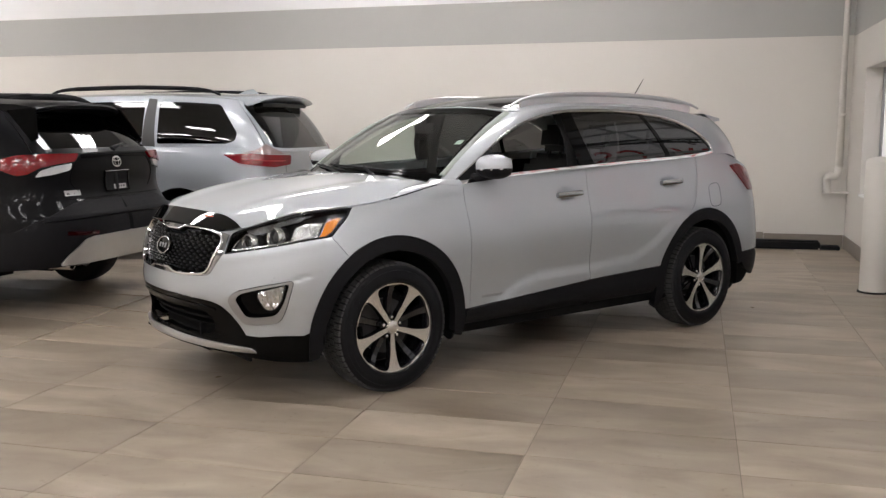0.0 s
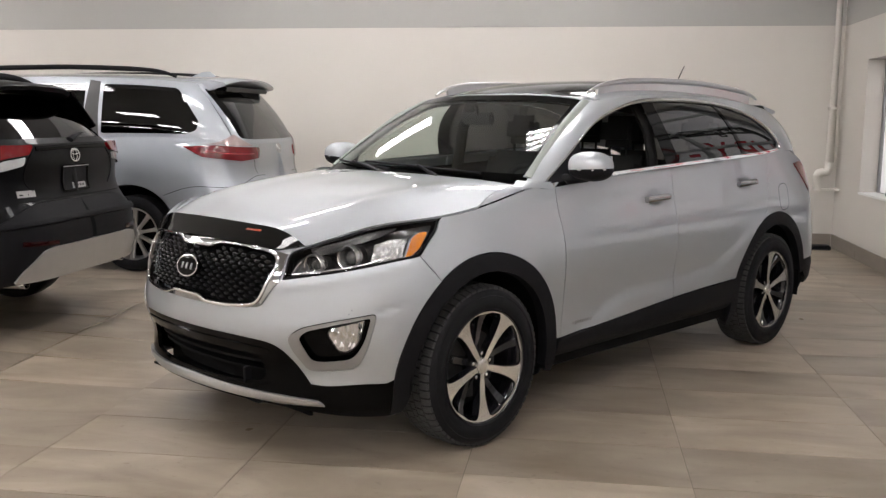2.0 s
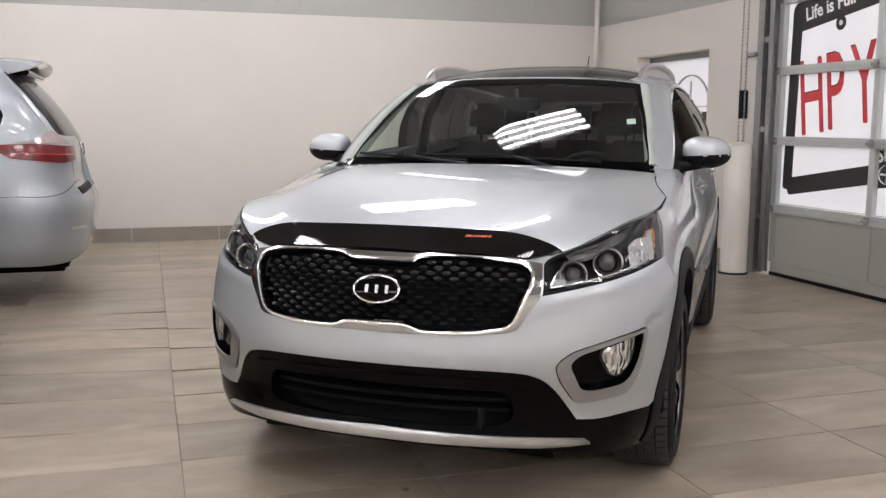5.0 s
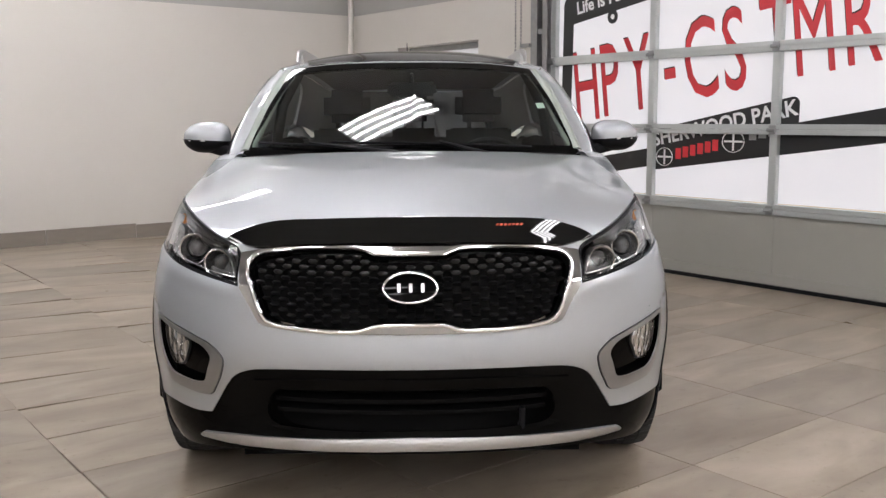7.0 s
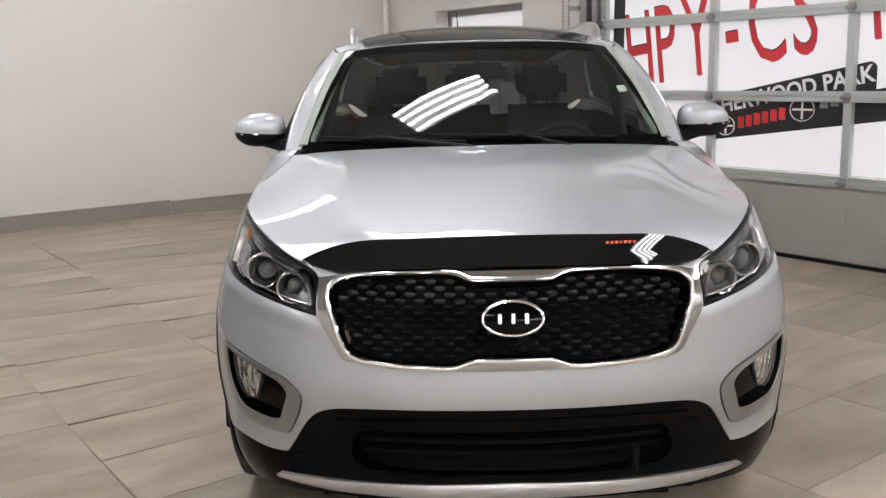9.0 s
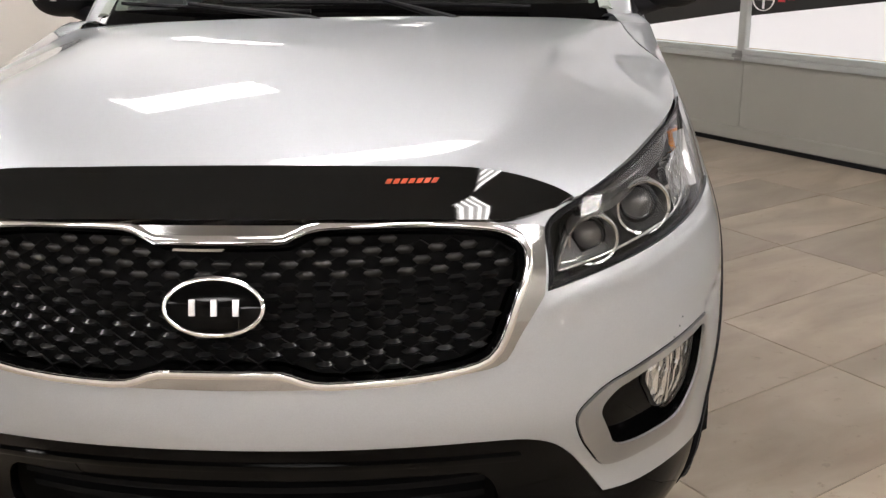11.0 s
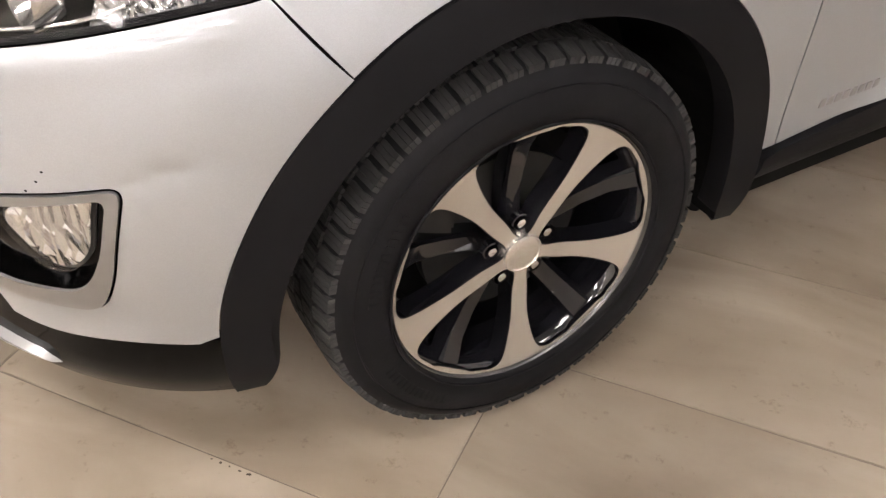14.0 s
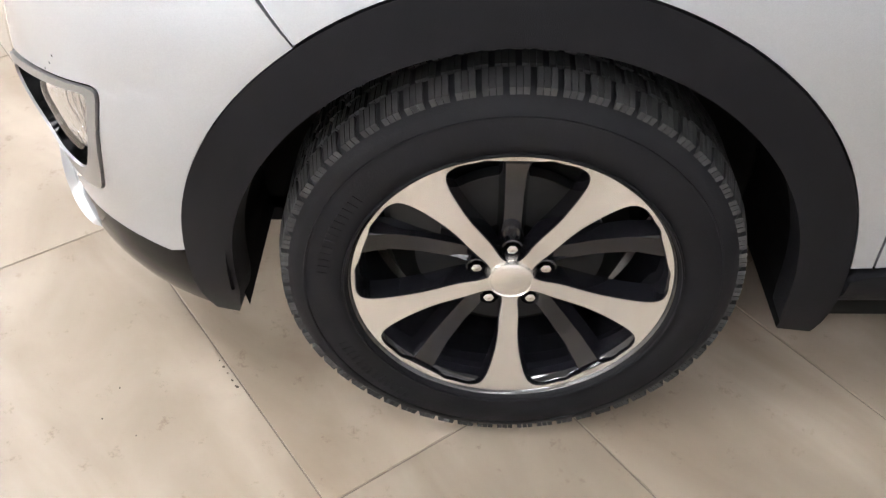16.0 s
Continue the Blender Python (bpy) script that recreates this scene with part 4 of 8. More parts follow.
def bonnet(p):
    """The bonnet: (across -1..1, along 0..1) to a place."""
    p = np.atleast_2d(np.asarray(p, float))
    u, w = np.abs(p[:, 0]), p[:, 1]
    f0, g0, g1 = edge_at([0.0])[0], edge_at([EDGE_FRONT])[0], edge_at([EDGE_BACK])[0]
    front = edge_at(u * EDGE_FRONT)
    flank = edge_at(EDGE_FRONT + (EDGE_BACK - EDGE_FRONT) * w)
    r0 = np.array([0, 1.225, 1.185])
    rear = np.stack([u * g1[0], r0[1] + (g1[1] - r0[1]) * u**2, r0[2] + (g1[2] - r0[2]) * u**2.4], 1)
    mid = np.stack([0 * w, f0[1] + (r0[1] - f0[1]) * w, HOOD_MID(w)[:, 1]], 1)
    k, m, w1 = (u**2)[:, None], (u**4.2)[:, None], w[:, None]
    xy = (1 - k) * mid + k * flank + (1 - w1) * front + w1 * rear - ((1 - k) * ((1 - w1) * f0 + w1 * r0) + k * ((1 - w1) * g0 + w1 * g1))
    zz = (1 - m) * mid + m * flank + (1 - w1) * front + w1 * rear - ((1 - m) * ((1 - w1) * f0 + w1 * r0) + m * ((1 - w1) * g0 + w1 * g1))
    x = np.where(p[:, 0] < 0, -xy[:, 0], xy[:, 0])
    # two soft creases run back from the grille's ends
    ridge = 0.018 * np.exp(-(((u - 0.66 - 0.06 * w) / 0.15) ** 2)) * np.sin(np.pi * np.clip(w, 0, 1)) ** 0.7
    return np.stack([x, xy[:, 1], zz[:, 2] + ridge], 1)


# the cabin: its foot and its roof edge, point by point from the windscreen's middle round to the tailgate
FOOT = [(0, 1.235, 1.165), (0.38, 1.262, 1.163), (0.64, 1.325, 1.158), (0.805, 1.42, 1.155), (0.872, 1.62, 1.165), (0.888, 1.95, 1.185), (0.890, 2.5, 1.213), (0.884, 3.1, 1.238), (0.868, 3.6, 1.262), (0.838, 4.0, 1.285), (0.76, 4.30, 1.24), (0.55, 4.50, 1.13), (0, 4.58, 1.10)]
HEAD = [(0, 1.95, 1.600), (0.34, 1.975, 1.596), (0.56, 2.02, 1.578), (0.652, 2.08, 1.568), (0.685, 2.20, 1.583), (0.698, 2.38, 1.598), (0.700, 2.72, 1.608), (0.696, 3.14, 1.604), (0.680, 3.55, 1.588), (0.652, 3.92, 1.560), (0.60, 4.18, 1.535), (0.42, 4.27, 1.53), (0, 4.30, 1.53)]


def _ring(rows):
    p = np.array(rows, float)
    q = np.vstack([p[2:0:-1] * [-1, 1, 1], p, p[-2:-4:-1] * [-1, 1, 1]])
    return cubic(np.arange(-2, len(p) + 2), q)


FOOT_AT, HEAD_AT = _ring(FOOT), _ring(HEAD)
BOW = cubic(*zip(*[(0, 0.030), (2, 0.024), (3, 0.030), (5, 0.036), (8, 0.032), (10, 0.03), (12, 0.05)]))


def cabin(p):
    """The glasshouse: (way round in steps, rise 0..1) to a place."""
    p = np.atleast_2d(np.asarray(p, float))
    s, v = np.abs(p[:, 0]), p[:, 1]
    a, b = FOOT_AT(s), HEAD_AT(s)
    t = FOOT_AT(s + 1e-2) - FOOT_AT(s - 1e-2)
    t = t + HEAD_AT(s + 1e-2) - HEAD_AT(s - 1e-2)
    n = np.cross(t, b - a)
    n /= np.maximum(np.linalg.norm(n, axis=1, keepdims=True), 1e-9)
    q = a + (b - a) * v[:, None] + n * (BOW(s) * 4 * v * (1 - v))[:, None]
    q[:, 0] = np.where(p[:, 0] < 0, -q[:, 0], q[:, 0])
    return q


def cabin_pts(rows):
    """Cabin coordinates of flank points given as (y, z)."""
    out = []
    ss = np.linspace(2.6, 11, 500)
    for y, z in rows:
        v = 0.5
        s = 6.0
        for _ in range(12):
            q = cabin(np.stack([ss, np.full(500, v)], 1))
            s = float(np.interp(y, np.maximum.accumulate(q[:, 1]), ss))
            col = cabin(np.stack([np.full(60, s), np.linspace(-0.1, 1.1, 60)], 1))
            v = float(np.interp(z, col[:, 2], np.linspace(-0.1, 1.1, 60)))
        out.append((s, v))
    return np.array(out)


ROOF_MID = cubic(*zip(*[(1.95, 1.600), (2.2, 1.652), (2.6, 1.696), (3.1, 1.702), (3.6, 1.678), (4.0, 1.624), (4.30, 1.53)]))
_hd = np.linspace(3, 10.6, 300)
_hp = HEAD_AT(_hd)
_hf = np.linspace(0, 3, 120)
_hfp = HEAD_AT(_hf)


def roof(p):
    """The roof: (across -1..1, y)."""
    p = np.atleast_2d(np.asarray(p, float))
    u, y = np.abs(p[:, 0]), p[:, 1]
    w = np.interp(y, _hp[:, 1], _hp[:, 0])
    ze = np.interp(y, _hp[:, 1], _hp[:, 2])
    zc = ROOF_MID(y)
    # the front follows the header's bend
    bend = np.interp(u * 0.652, _hfp[:, 0], _hfp[:, 1]) - 1.95
    k = np.clip((2.45 - y) / 0.5, 0, 1)
    yy = y + bend * k
    z = ze + (zc - ze) * (1 - u**2.6)
    return np.stack([np.where(p[:, 0] < 0, -1, 1) * u * w, yy, z], 1)

# ---- the silver SUV ----
AXLE_F, AXLE_R, HUB_Z = 0.94, 3.72, 0.37


def mirrored(half):
    """A closed outline over both sides from a half that starts and ends on the middle line."""
    h = np.asarray(half, float)
    return np.vstack([h, (h * [-1, 1])[::-1][1:-1]])


def other(p):
    return np.asarray(p, float) * [-1, 1]


def arc(y, r, a0, a1, n=40):
    """Points of a wheel arch on the flank, by angle from straight back, upwards."""
    return flank_pts([(y + r * math.cos(radians(a)), HUB_Z + r * math.sin(radians(a))) for a in np.linspace(a0, a1, n)])


def line(rows, step=0.02):
    return curve(rows, step=step)


def offset_pt(surf, u, v, d):
    p = np.array([[u, v]])
    e = 1e-3
    n = np.cross(surf(p + [e, 0]) - surf(p - [e, 0]), surf(p + [0, e]) - surf(p - [0, e]))[0]
    n /= np.linalg.norm(n)
    return surf(p)[0] + n * d, n


def wheel(name="wheel"):
    """One alloy wheel with a winter tyre, its outer face towards +x, centred on the hub."""
    w = empty(name, "", "")
    # tyre: rounded section with a wide tread
    bm = bmesh.new()
    prof = [(0.228, -0.095), (0.240, -0.108), (0.270, -0.121), (0.305, -0.1225), (0.335, -0.114), (0.352, -0.098), (0.3605, -0.088), (0.3625, -0.05), (0.3635, 0), (0.3625, 0.05), (0.3605, 0.088), (0.352, 0.098), (0.341, 0.109), (0.335, 0.1125), (0.329, 0.1145), (0.305, 0.1215), (0.285, 0.1225), (0.274, 0.1205), (0.269, 0.1185), (0.2630, 0.1165), (0.2575, 0.112), (0.2535, 0.104), (0.2505, 0.094)]
    lathe(bm, prof, 96, "x")
    t = part("tyre", bm, RUBBER, w, "black winter tyre with worn siped tread", sharp=60)
    # tread blocks: staggered, siped
    bm = bmesh.new()
    n = 62
    for k in range(n):
        a = 2 * math.pi * k / n
        for col, (x0, x1, sh) in enumerate(((-0.098, -0.062, 0.3), (-0.055, -0.018, 0.0), (-0.012, 0.012, 0.5), (0.018, 0.055, 0.1), (0.062, 0.098, 0.6))):
            b = a + sh * 2 * math.pi / n
            for sip in range(3):
                da = (sip - 1) * 0.0265
                h0, h1 = 0.350 if abs(x0 + x1) > 0.1 else 0.358, 0.3680
                drop = 0.0085 if x1 > 0.09 or x0 < -0.09 else 0.0
                rows = []
                for x in (x0, x1):
                    edge = drop if (abs(x) > 0.09) else 0.0
                    for rr in (h0 - edge * 2, h1 - edge):
                        for g in (-0.0115, 0.0115):
                            c = b + da + g + 0.03 * (x - x0) * (1 if x0 > 0 else -1) * 3
                            rows.append(bm.verts.new((x * (1.0 + 0.04 * (rr < 0.36) * (abs(x) > 0.09)), rr * math.cos(c), rr * math.sin(c))))
                for q in ((0, 1, 3, 2), (4, 6, 7, 5), (0, 4, 5, 1), (2, 3, 7, 6), (0, 2, 6, 4), (1, 5, 7, 3)):
                    bm.faces.new([rows[i] for i in q])
    bmesh.ops.recalc_face_normals(bm, faces=bm.faces)
    ob = part("tread", bm, TREAD, w, smooth=False)
    ob.parent = t
    # moulded rings on the sidewall
    bm = bmesh.new()
    for r, d in ((0.322, 0.1175), (0.262, 0.1205)):
        lathe(bm, [(r - 0.002, d - 0.003), (r - 0.0012, d + 0.0012), (r + 0.0012, d + 0.0012), (r + 0.002, d - 0.003)], 96, "x")
    for k in range(26):
        a = 0.9 + k * 0.045 + (0.5 if k > 12 else 0)
        box(bm, 0.119, 0.1232, -0.0035, 0.0035, -0.009, 0.009, m=Matrix.Rotation(a, 4, "X") @ Matrix.Translation((0, 0, 0.293)))
    ob = part("sidewall_ring", bm, RUBBER, w)
    ob.parent = t
    # barrel
    bm = bmesh.new()
    lathe(bm, [(0.247, 0.096), (0.2455, 0.099), (0.243, 0.099), (0.238, 0.096), (0.232, 0.086), (0.226, 0.06), (0.222, -0.09), (0.235, -0.10)], 96, "x")
    part("rim", bm, WHEEL_BLACK, w, "gloss black wheel barrel")
    bm = bmesh.new()
    lathe(bm, [(0.2430, 0.1035), (0.2450, 0.1085), (0.2475, 0.1105), (0.2495, 0.1095), (0.2500, 0.106)], 96, "x")
    part("rim_edge", bm, LIP_GREY, w, "dark grey rim lip")

    def dish(p):
        p = np.atleast_2d(p)
        r = np.hypot(p[:, 0], p[:, 1])
        return np.stack([0.086 + 0.018 * (r / 0.24) ** 2 + 0.004 * np.exp(-((r / 0.05) ** 2)), p[:, 0], p[:, 1]], 1)

    outer = np.array([(0.2435 * math.cos(a), 0.2435 * math.sin(a)) for a in np.linspace(0, 2 * math.pi, 150, endpoint=False)])
    holes = []
    for k in range(5):
        c = radians(90 + 72 * k)
        half = [(0.034, 0.006), (0.046, 0.0190), (0.0674, 0.0316), (0.1073, 0.0590), (0.139, 0.0770), (0.1615, 0.0875), (0.1803, 0.0950), (0.196, 0.0992), (0.2085, 0.0988), (0.2185, 0.0915), (0.2255, 0.078), (0.2305, 0.058), (0.2345, 0.045), (0.2335, 0.032), (0.2338, 0.0)]
        full = half[:-1] + [(0.2338, 0.0)] + [(a, -b) for a, b in half[:-1]][::-1]
        q = curve(full, closed=True, step=0.006)
        q = np.stack([q[:, 0] * math.cos(c) - q[:, 1] * math.sin(c), q[:, 0] * math.sin(c) + q[:, 1] * math.cos(c)], 1)
        holes.append(q)
    skin("wheel_face", dish, outer, ALLOY, w, "machined five-spoke alloy face", holes=holes, step=0.014, rim=0)
    # black flanks of the spokes behind the bright face
    skin("spoke_flank", dish, inset(outer, 0.001), WHEEL_BLACK, w, "gloss black spoke sides", holes=[inset(h, 0.0012) for h in holes], step=0.03, rim=0.042, off=-0.0008)
    for k in range(5):
        c = 90 + 72 * k
        bm = bmesh.new()
        rows = []
        for r, hw, x in ((0.035, 0.018, 0.060), (0.085, 0.0165, 0.052), (0.14, 0.017, 0.058), (0.19, 0.019, 0.070), (0.2315, 0.023, 0.092)):
            rows.append([bm.verts.new((x + dx, r, ww)) for dx, ww in ((-0.03, -hw * 1.3), (-0.006, -hw), (0, -hw * 0.8), (0, hw * 0.8), (-0.006, hw), (-0.03, hw * 1.3))])
        for a, b in zip(rows, rows[1:]):
            for i in range(5):
                bm.faces.new((a[i], a[i + 1], b[i + 1], b[i]))
        bm.faces.new(rows[0])
        bm.faces.new(rows[-1][::-1])
        bmesh.ops.recalc_face_normals(bm, faces=bm.faces)
        bmesh.ops.transform(bm, matrix=Matrix.Rotation(radians(c), 4, "X"), verts=bm.verts)
        part("inner_spoke", bm, WHEEL_BLACK, w)
        # wheel nut in its seat
        a = radians(c)
        at = (0, 0.0572 * math.cos(a), 0.0572 * math.sin(a))
        bm = bmesh.new()
        lathe(bm, [(0.0165, 0.066), (0.0165, 0.079), (0.0145, 0.080), (0.0135, 0.068)], 20, "x", at)
        part("nut_seat", bm, WHEEL_BLACK, w)
        bm = bmesh.new()
        lathe(bm, [(0.0098, 0.06), (0.0098, 0.0795), (0.0085, 0.083), (0.0045, 0.0845), (0.001, 0.0848)], 6, "x", at)
        part("wheel_nut", bm, CHROME, w, "chrome wheel nut")
    for ob in w.children:
        if ob.name.split(".")[0] in ("rim", "rim_edge", "wheel_face", "spoke_flank", "inner_spoke"):
            ob.data.transform(Matrix.Diagonal((1, 1.03, 1.03, 1)))
    bm = bmesh.new()
    lathe(bm, [(0.042, 0.070), (0.0375, 0.090), (0.036, 0.0935), (0.0335, 0.0945), (0.032, 0.0925), (0.030, 0.0935), (0.015, 0.0965), (0.001, 0.0972)], 48, "x")
    part("hub_cap", bm, ALLOY, w, "plain satin centre cap")
    # brake disc and caliper
    bm = bmesh.new()
    lathe(bm, [(0.06, 0.0), (0.155, 0.0), (0.155, -0.025), (0.06, -0.025)], 48, "x", (0.02, 0, 0))
    part("brake_disc", bm, BRAKE, w)
    bm = bmesh.new()
    box(bm, -0.04, 0.045, -0.20, -0.10, 0.02, 0.15, bevel=0.012)
    part("caliper", bm, BRAKE, w)
    bm = bmesh.new()
    lathe(bm, [(0.001, -0.02), (0.20, -0.02), (0.222, -0.06)], 40, "x")
    part("backplate", bm, DARK, w)
    return w


def front_end(car):
    low = [(0, 0.572), (0.30, 0.570), (0.45, 0.563), (0.515, 0.553), (0.565, 0.530), (0.61, 0.487), (0.65, 0.437), (0.684, 0.390)]
    low2 = [(0.684, 0.390), (0.76, 0.386), (0.88, 0.394), (1.0, 0.392)]
    a_end = math.degrees(math.asin((0.405 - HUB_Z) / 0.515))
    gap_a = math.degrees(math.atan2(0.787 - HUB_Z, 0.650 - AXLE_F))
    arch = arc(AXLE_F, 0.515, 180 - a_end, gap_a, 24)
    lamp_low = [(1.146, 0.897), (1.07, 0.889), (0.963, 0.874), (0.795, 0.847), (0.665, 0.827), (0.556, 0.810)]
    lamp_in = [(0.556, 0.810), (0.566, 0.870), (0.572, 0.913), (0.642, 0.944)]
    seam = [arch[-1], (1.217, 0.840), (1.170, 0.901)]
    half = np.vstack([line(low), line(low2)[1:], arch, line(seam)[1:], line(lamp_low), line(lamp_in)[1:], line([(0.642, 0.944), (0.5, 0.946), (0.3, 0.953), (0, 0.955)])[1:]])
    grille = np.vstack([poly([(0, 0.939), (0.13, 0.943)])[:3], line([(0.13, 0.943), (0.32, 0.939), (0.46, 0.928), (0.567, 0.912)]), line([(0.567, 0.912), (0.560, 0.86), (0.549, 0.806)])[1:], line([(0.549, 0.806), (0.520, 0.770), (0.494, 0.735), (0.472, 0.704), (0.435, 0.693)])[1:], line([(0.435, 0.693), (0.3, 0.682), (0.15, 0.679), (0, 0.678)])[1:]])
    mesh = np.vstack([line([(0, 0.907), (0.06, 0.907), (0.112, 0.908)]), line([(0.112, 0.908), (0.135, 0.917), (0.16, 0.925), (0.25, 0.928), (0.36, 0.925), (0.455, 0.915), (0.503, 0.902), (0.521, 0.882), (0.516, 0.85), (0.493, 0.808), (0.47, 0.757), (0.447, 0.722), (0.41, 0.707), (0.30, 0.696), (0.20, 0.693), (0.16, 0.694), (0.135, 0.701), (0.108, 0.711), (0.08, 0.713)])[1:], line([(0.08, 0.713), (0, 0.713)])[1:]])
    fog_o = rounded([(0.960, 0.690), (0.785, 0.661), (0.650, 0.628), (0.592, 0.585), (0.612, 0.528), (0.672, 0.447), (0.72, 0.443), (0.880, 0.462), (0.915, 0.53)], [0.03, 0.2, 0.07, 0.05, 0.08, 0.05, 0.05, 0.06, 0.2])
    fog_i = rounded([(0.934, 0.672), (0.785, 0.643), (0.676, 0.615), (0.643, 0.585), (0.692, 0.492), (0.74, 0.488), (0.862, 0.502), (0.905, 0.57)], [0.02, 0.2, 0.04, 0.03, 0.03, 0.03, 0.04, 0.2])
    nose = skin("front_bumper", side, mirrored(half), SILVER, car, "silver painted front bumper cover", holes=[mirrored(grille), fog_o, other(fog_o)], step=0.016, rim=0.014, crown=lambda p: 0.005 * np.exp(-(((p[:, 1] - 0.790 - 0.152 * (np.abs(p[:, 0]) - 0.556)) / 0.026) ** 2)) * np.clip((np.abs(p[:, 0]) - 0.5) / 0.1, 0, 1) * np.clip((1.22 - np.abs(p[:, 0])) / 0.1, 0, 1) - 0.0042 * np.exp(-(((p[:, 1] - 0.692 - 0.23 * (np.abs(p[:, 0]) - 0.965)) / 0.013) ** 2)) * np.clip((np.abs(p[:, 0]) - 0.94) / 0.03, 0, 1) * np.clip((1.11 - np.abs(p[:, 0])) / 0.09, 0, 1))
    # chrome surround with its wings, stepping in to the mesh
    skin("grille_surround", side, mirrored(inset(mirrored(grille), 0.0015)[: len(grille)]), DARK_CHROME, car, "dark chrome grille surround", holes=[mirrored(mesh)], step=0.02, off=0.007, rim=0.03)
    band("grille_trim", side, mirrored(inset(mirrored(mesh), -0.007)[: len(mesh)]), 0.013, CHROME, car, "bright chrome grille edge", off=0.006, height=0.006, closed=True)
    skin("grille_back", side, mirrored(mesh), DARK, car, "black grille backing", off=-0.045, rim=0, step=0.05)
    # diamond netting with raised knots
    bm, net = bmesh.new(), bmesh.new()
    m2 = mirrored(mesh)
    inner = inset(m2, 0.010)
    dz, dx = 0.0168, 0.0575
    knots = {}
    for r in range(-9, 9):
        for c in range(-12, 13):
            q = np.array([[c * dx + (dx / 2 if r % 2 else 0), 0.815 + r * dz]])
            if inside(q, m2)[0]:
                knots[(r, c)] = q[0]
    for (r, c), q in knots.items():
        p, n = offset_pt(side, q[0], q[1], -0.012)
        if inside(q[None], inner)[0]:
            t, up = np.array([1.0, 0, 0]), np.array([0, 0, 1.0])
            ring, ridge = [], [bm.verts.new(offset_pt(side, q[0] + a, q[1] + 0.0005, -0.0085)[0]) for a in (-0.006, 0.006)]
            for a, b, d in ((-0.0175, 0.001, -0.007), (-0.009, 0.0068, -0.005), (0.009, 0.0068, -0.005), (0.0175, 0.001, -0.007), (0.009, -0.0055, -0.009), (-0.009, -0.0055, -0.009)):
                e, _ = offset_pt(side, q[0] + a, q[1] + b, -0.012 + d)
                ring.append(bm.verts.new(e))
            r0, r1 = ridge
            for q2 in ((ring[0], ring[1], r0), (ring[1], ring[2], r1, r0), (ring[2], ring[3], r1), (ring[3], ring[4], r1), (ring[4], ring[5], r0, r1), (ring[5], ring[0], r0)):
                bm.faces.new(q2)
        for rr, cc in ((r + 1, c + (0 if r % 2 == 0 else 1)), (r + 1, c - (1 if r % 2 == 0 else 0))):
            if (rr, cc) in knots:
                o = knots[(rr, cc)]
                p2, _ = offset_pt(side, o[0], o[1], -0.014)
                tube(net, [p - n * 0.016, p2 - n * 0.016], 0.0024, 5)
    bmesh.ops.recalc_face_normals(bm, faces=bm.faces)
    part("grille_net", net, DARK, car, "black diamond netting")
    part("grille_mesh", bm, GRILLE_BLACK, car, "gloss black raised grille studs", sharp=80)
    # oval badge with plain bars
    b = empty("badge", "chrome oval badge on the grille", "")
    b.parent = car
    def oval(a, h):
        return np.array([(a * math.cos(t), 0.817 + h * math.sin(t)) for t in np.linspace(0, 2 * math.pi, 60, endpoint=False)])
    skin("badge_plate", side, oval(0.080, 0.041), GLOSS_BLACK, b, off=0.012, rim=0.02, step=0.02)
    band("badge_ring", side, oval(0.081, 0.042), 0.007, CHROME, b, off=0.011, height=0.004, closed=True)
    for x0 in (-0.040, -0.004, 0.032):
        pts = [(x0, -0.012), (x0 + 0.010, -0.012), (x0 + 0.010, 0.012), (x0, 0.012)]
        skin("badge_bar", side, poly([(x, 0.817 + z) for x, z in pts], 0.01), SATIN, b, off=0.0155, rim=0.004, step=0.02)
    # fog lamps
    for sgn in (1, -1):
        f = (lambda p: p) if sgn > 0 else other
        lamp = empty("fog_lamp", "fog lamp in a satin bezel", "")
        lamp.parent = car
        skin("bezel", side, f(inset(fog_o, 0.0035)), BEZEL, lamp, "satin grey bezel", holes=[f(fog_i)], off=0.001, rim=0.007, step=0.02, crown=lambda p: 0.004 * np.ones(len(p)))
        skin("pocket_wall", side, f(inset(fog_i, -0.004)), GLOSS_BLACK, lamp, "gloss black pocket edge", holes=[f(inset(fog_i, 0.001))], off=0.0005, rim=0.028, step=0.03)
        skin("pocket", side, f(inset(fog_i, -0.004)), GLOSS_BLACK, lamp, "gloss black pocket", off=-0.022, rim=0.0, step=0.03)
        lens = rounded([(0.906, 0.659), (0.772, 0.625), (0.763, 0.602), (0.806, 0.529), (0.848, 0.530), (0.884, 0.570)], [0.007, 0.02, 0.02, 0.02, 0.03, 0.04])
        skin("lamp_rim", side, f(inset(lens, -0.006)), LAMP_BLACK, lamp, off=-0.019, rim=0.02, step=0.02)
        skin("reflector", side, f(lens), FLUTED, lamp, "fluted bright reflector", off=-0.0165, rim=0.0, step=0.010, crown=lambda p: 0.0006 * np.sin(np.abs(p[:, 0]) * 190))
        skin("lens", side, f(inset(lens, -0.002)), LENS, lamp, "clear lens", off=-0.010, rim=0.006, step=0.03, crown=lambda p: 0.003 + 0 * p[:, 0])
    # black lower bumper with its intake
    bot = [(0, 0.296), (0.31, 0.292), (0.6, 0.276), (0.8, 0.252), (0.95, 0.240), (1.02, 0.236)]
    arch_low = arc(AXLE_F, 0.513, 180 + math.degrees(math.asin((HUB_Z - 0.238) / 0.513)), 180 - a_end + 1.0, 12)
    lo_half = np.vstack([line(bot), arch_low, line(low2[::-1])[1:] - [0, 0.003], line(low[::-1])[1:] - [0, 0.003]])
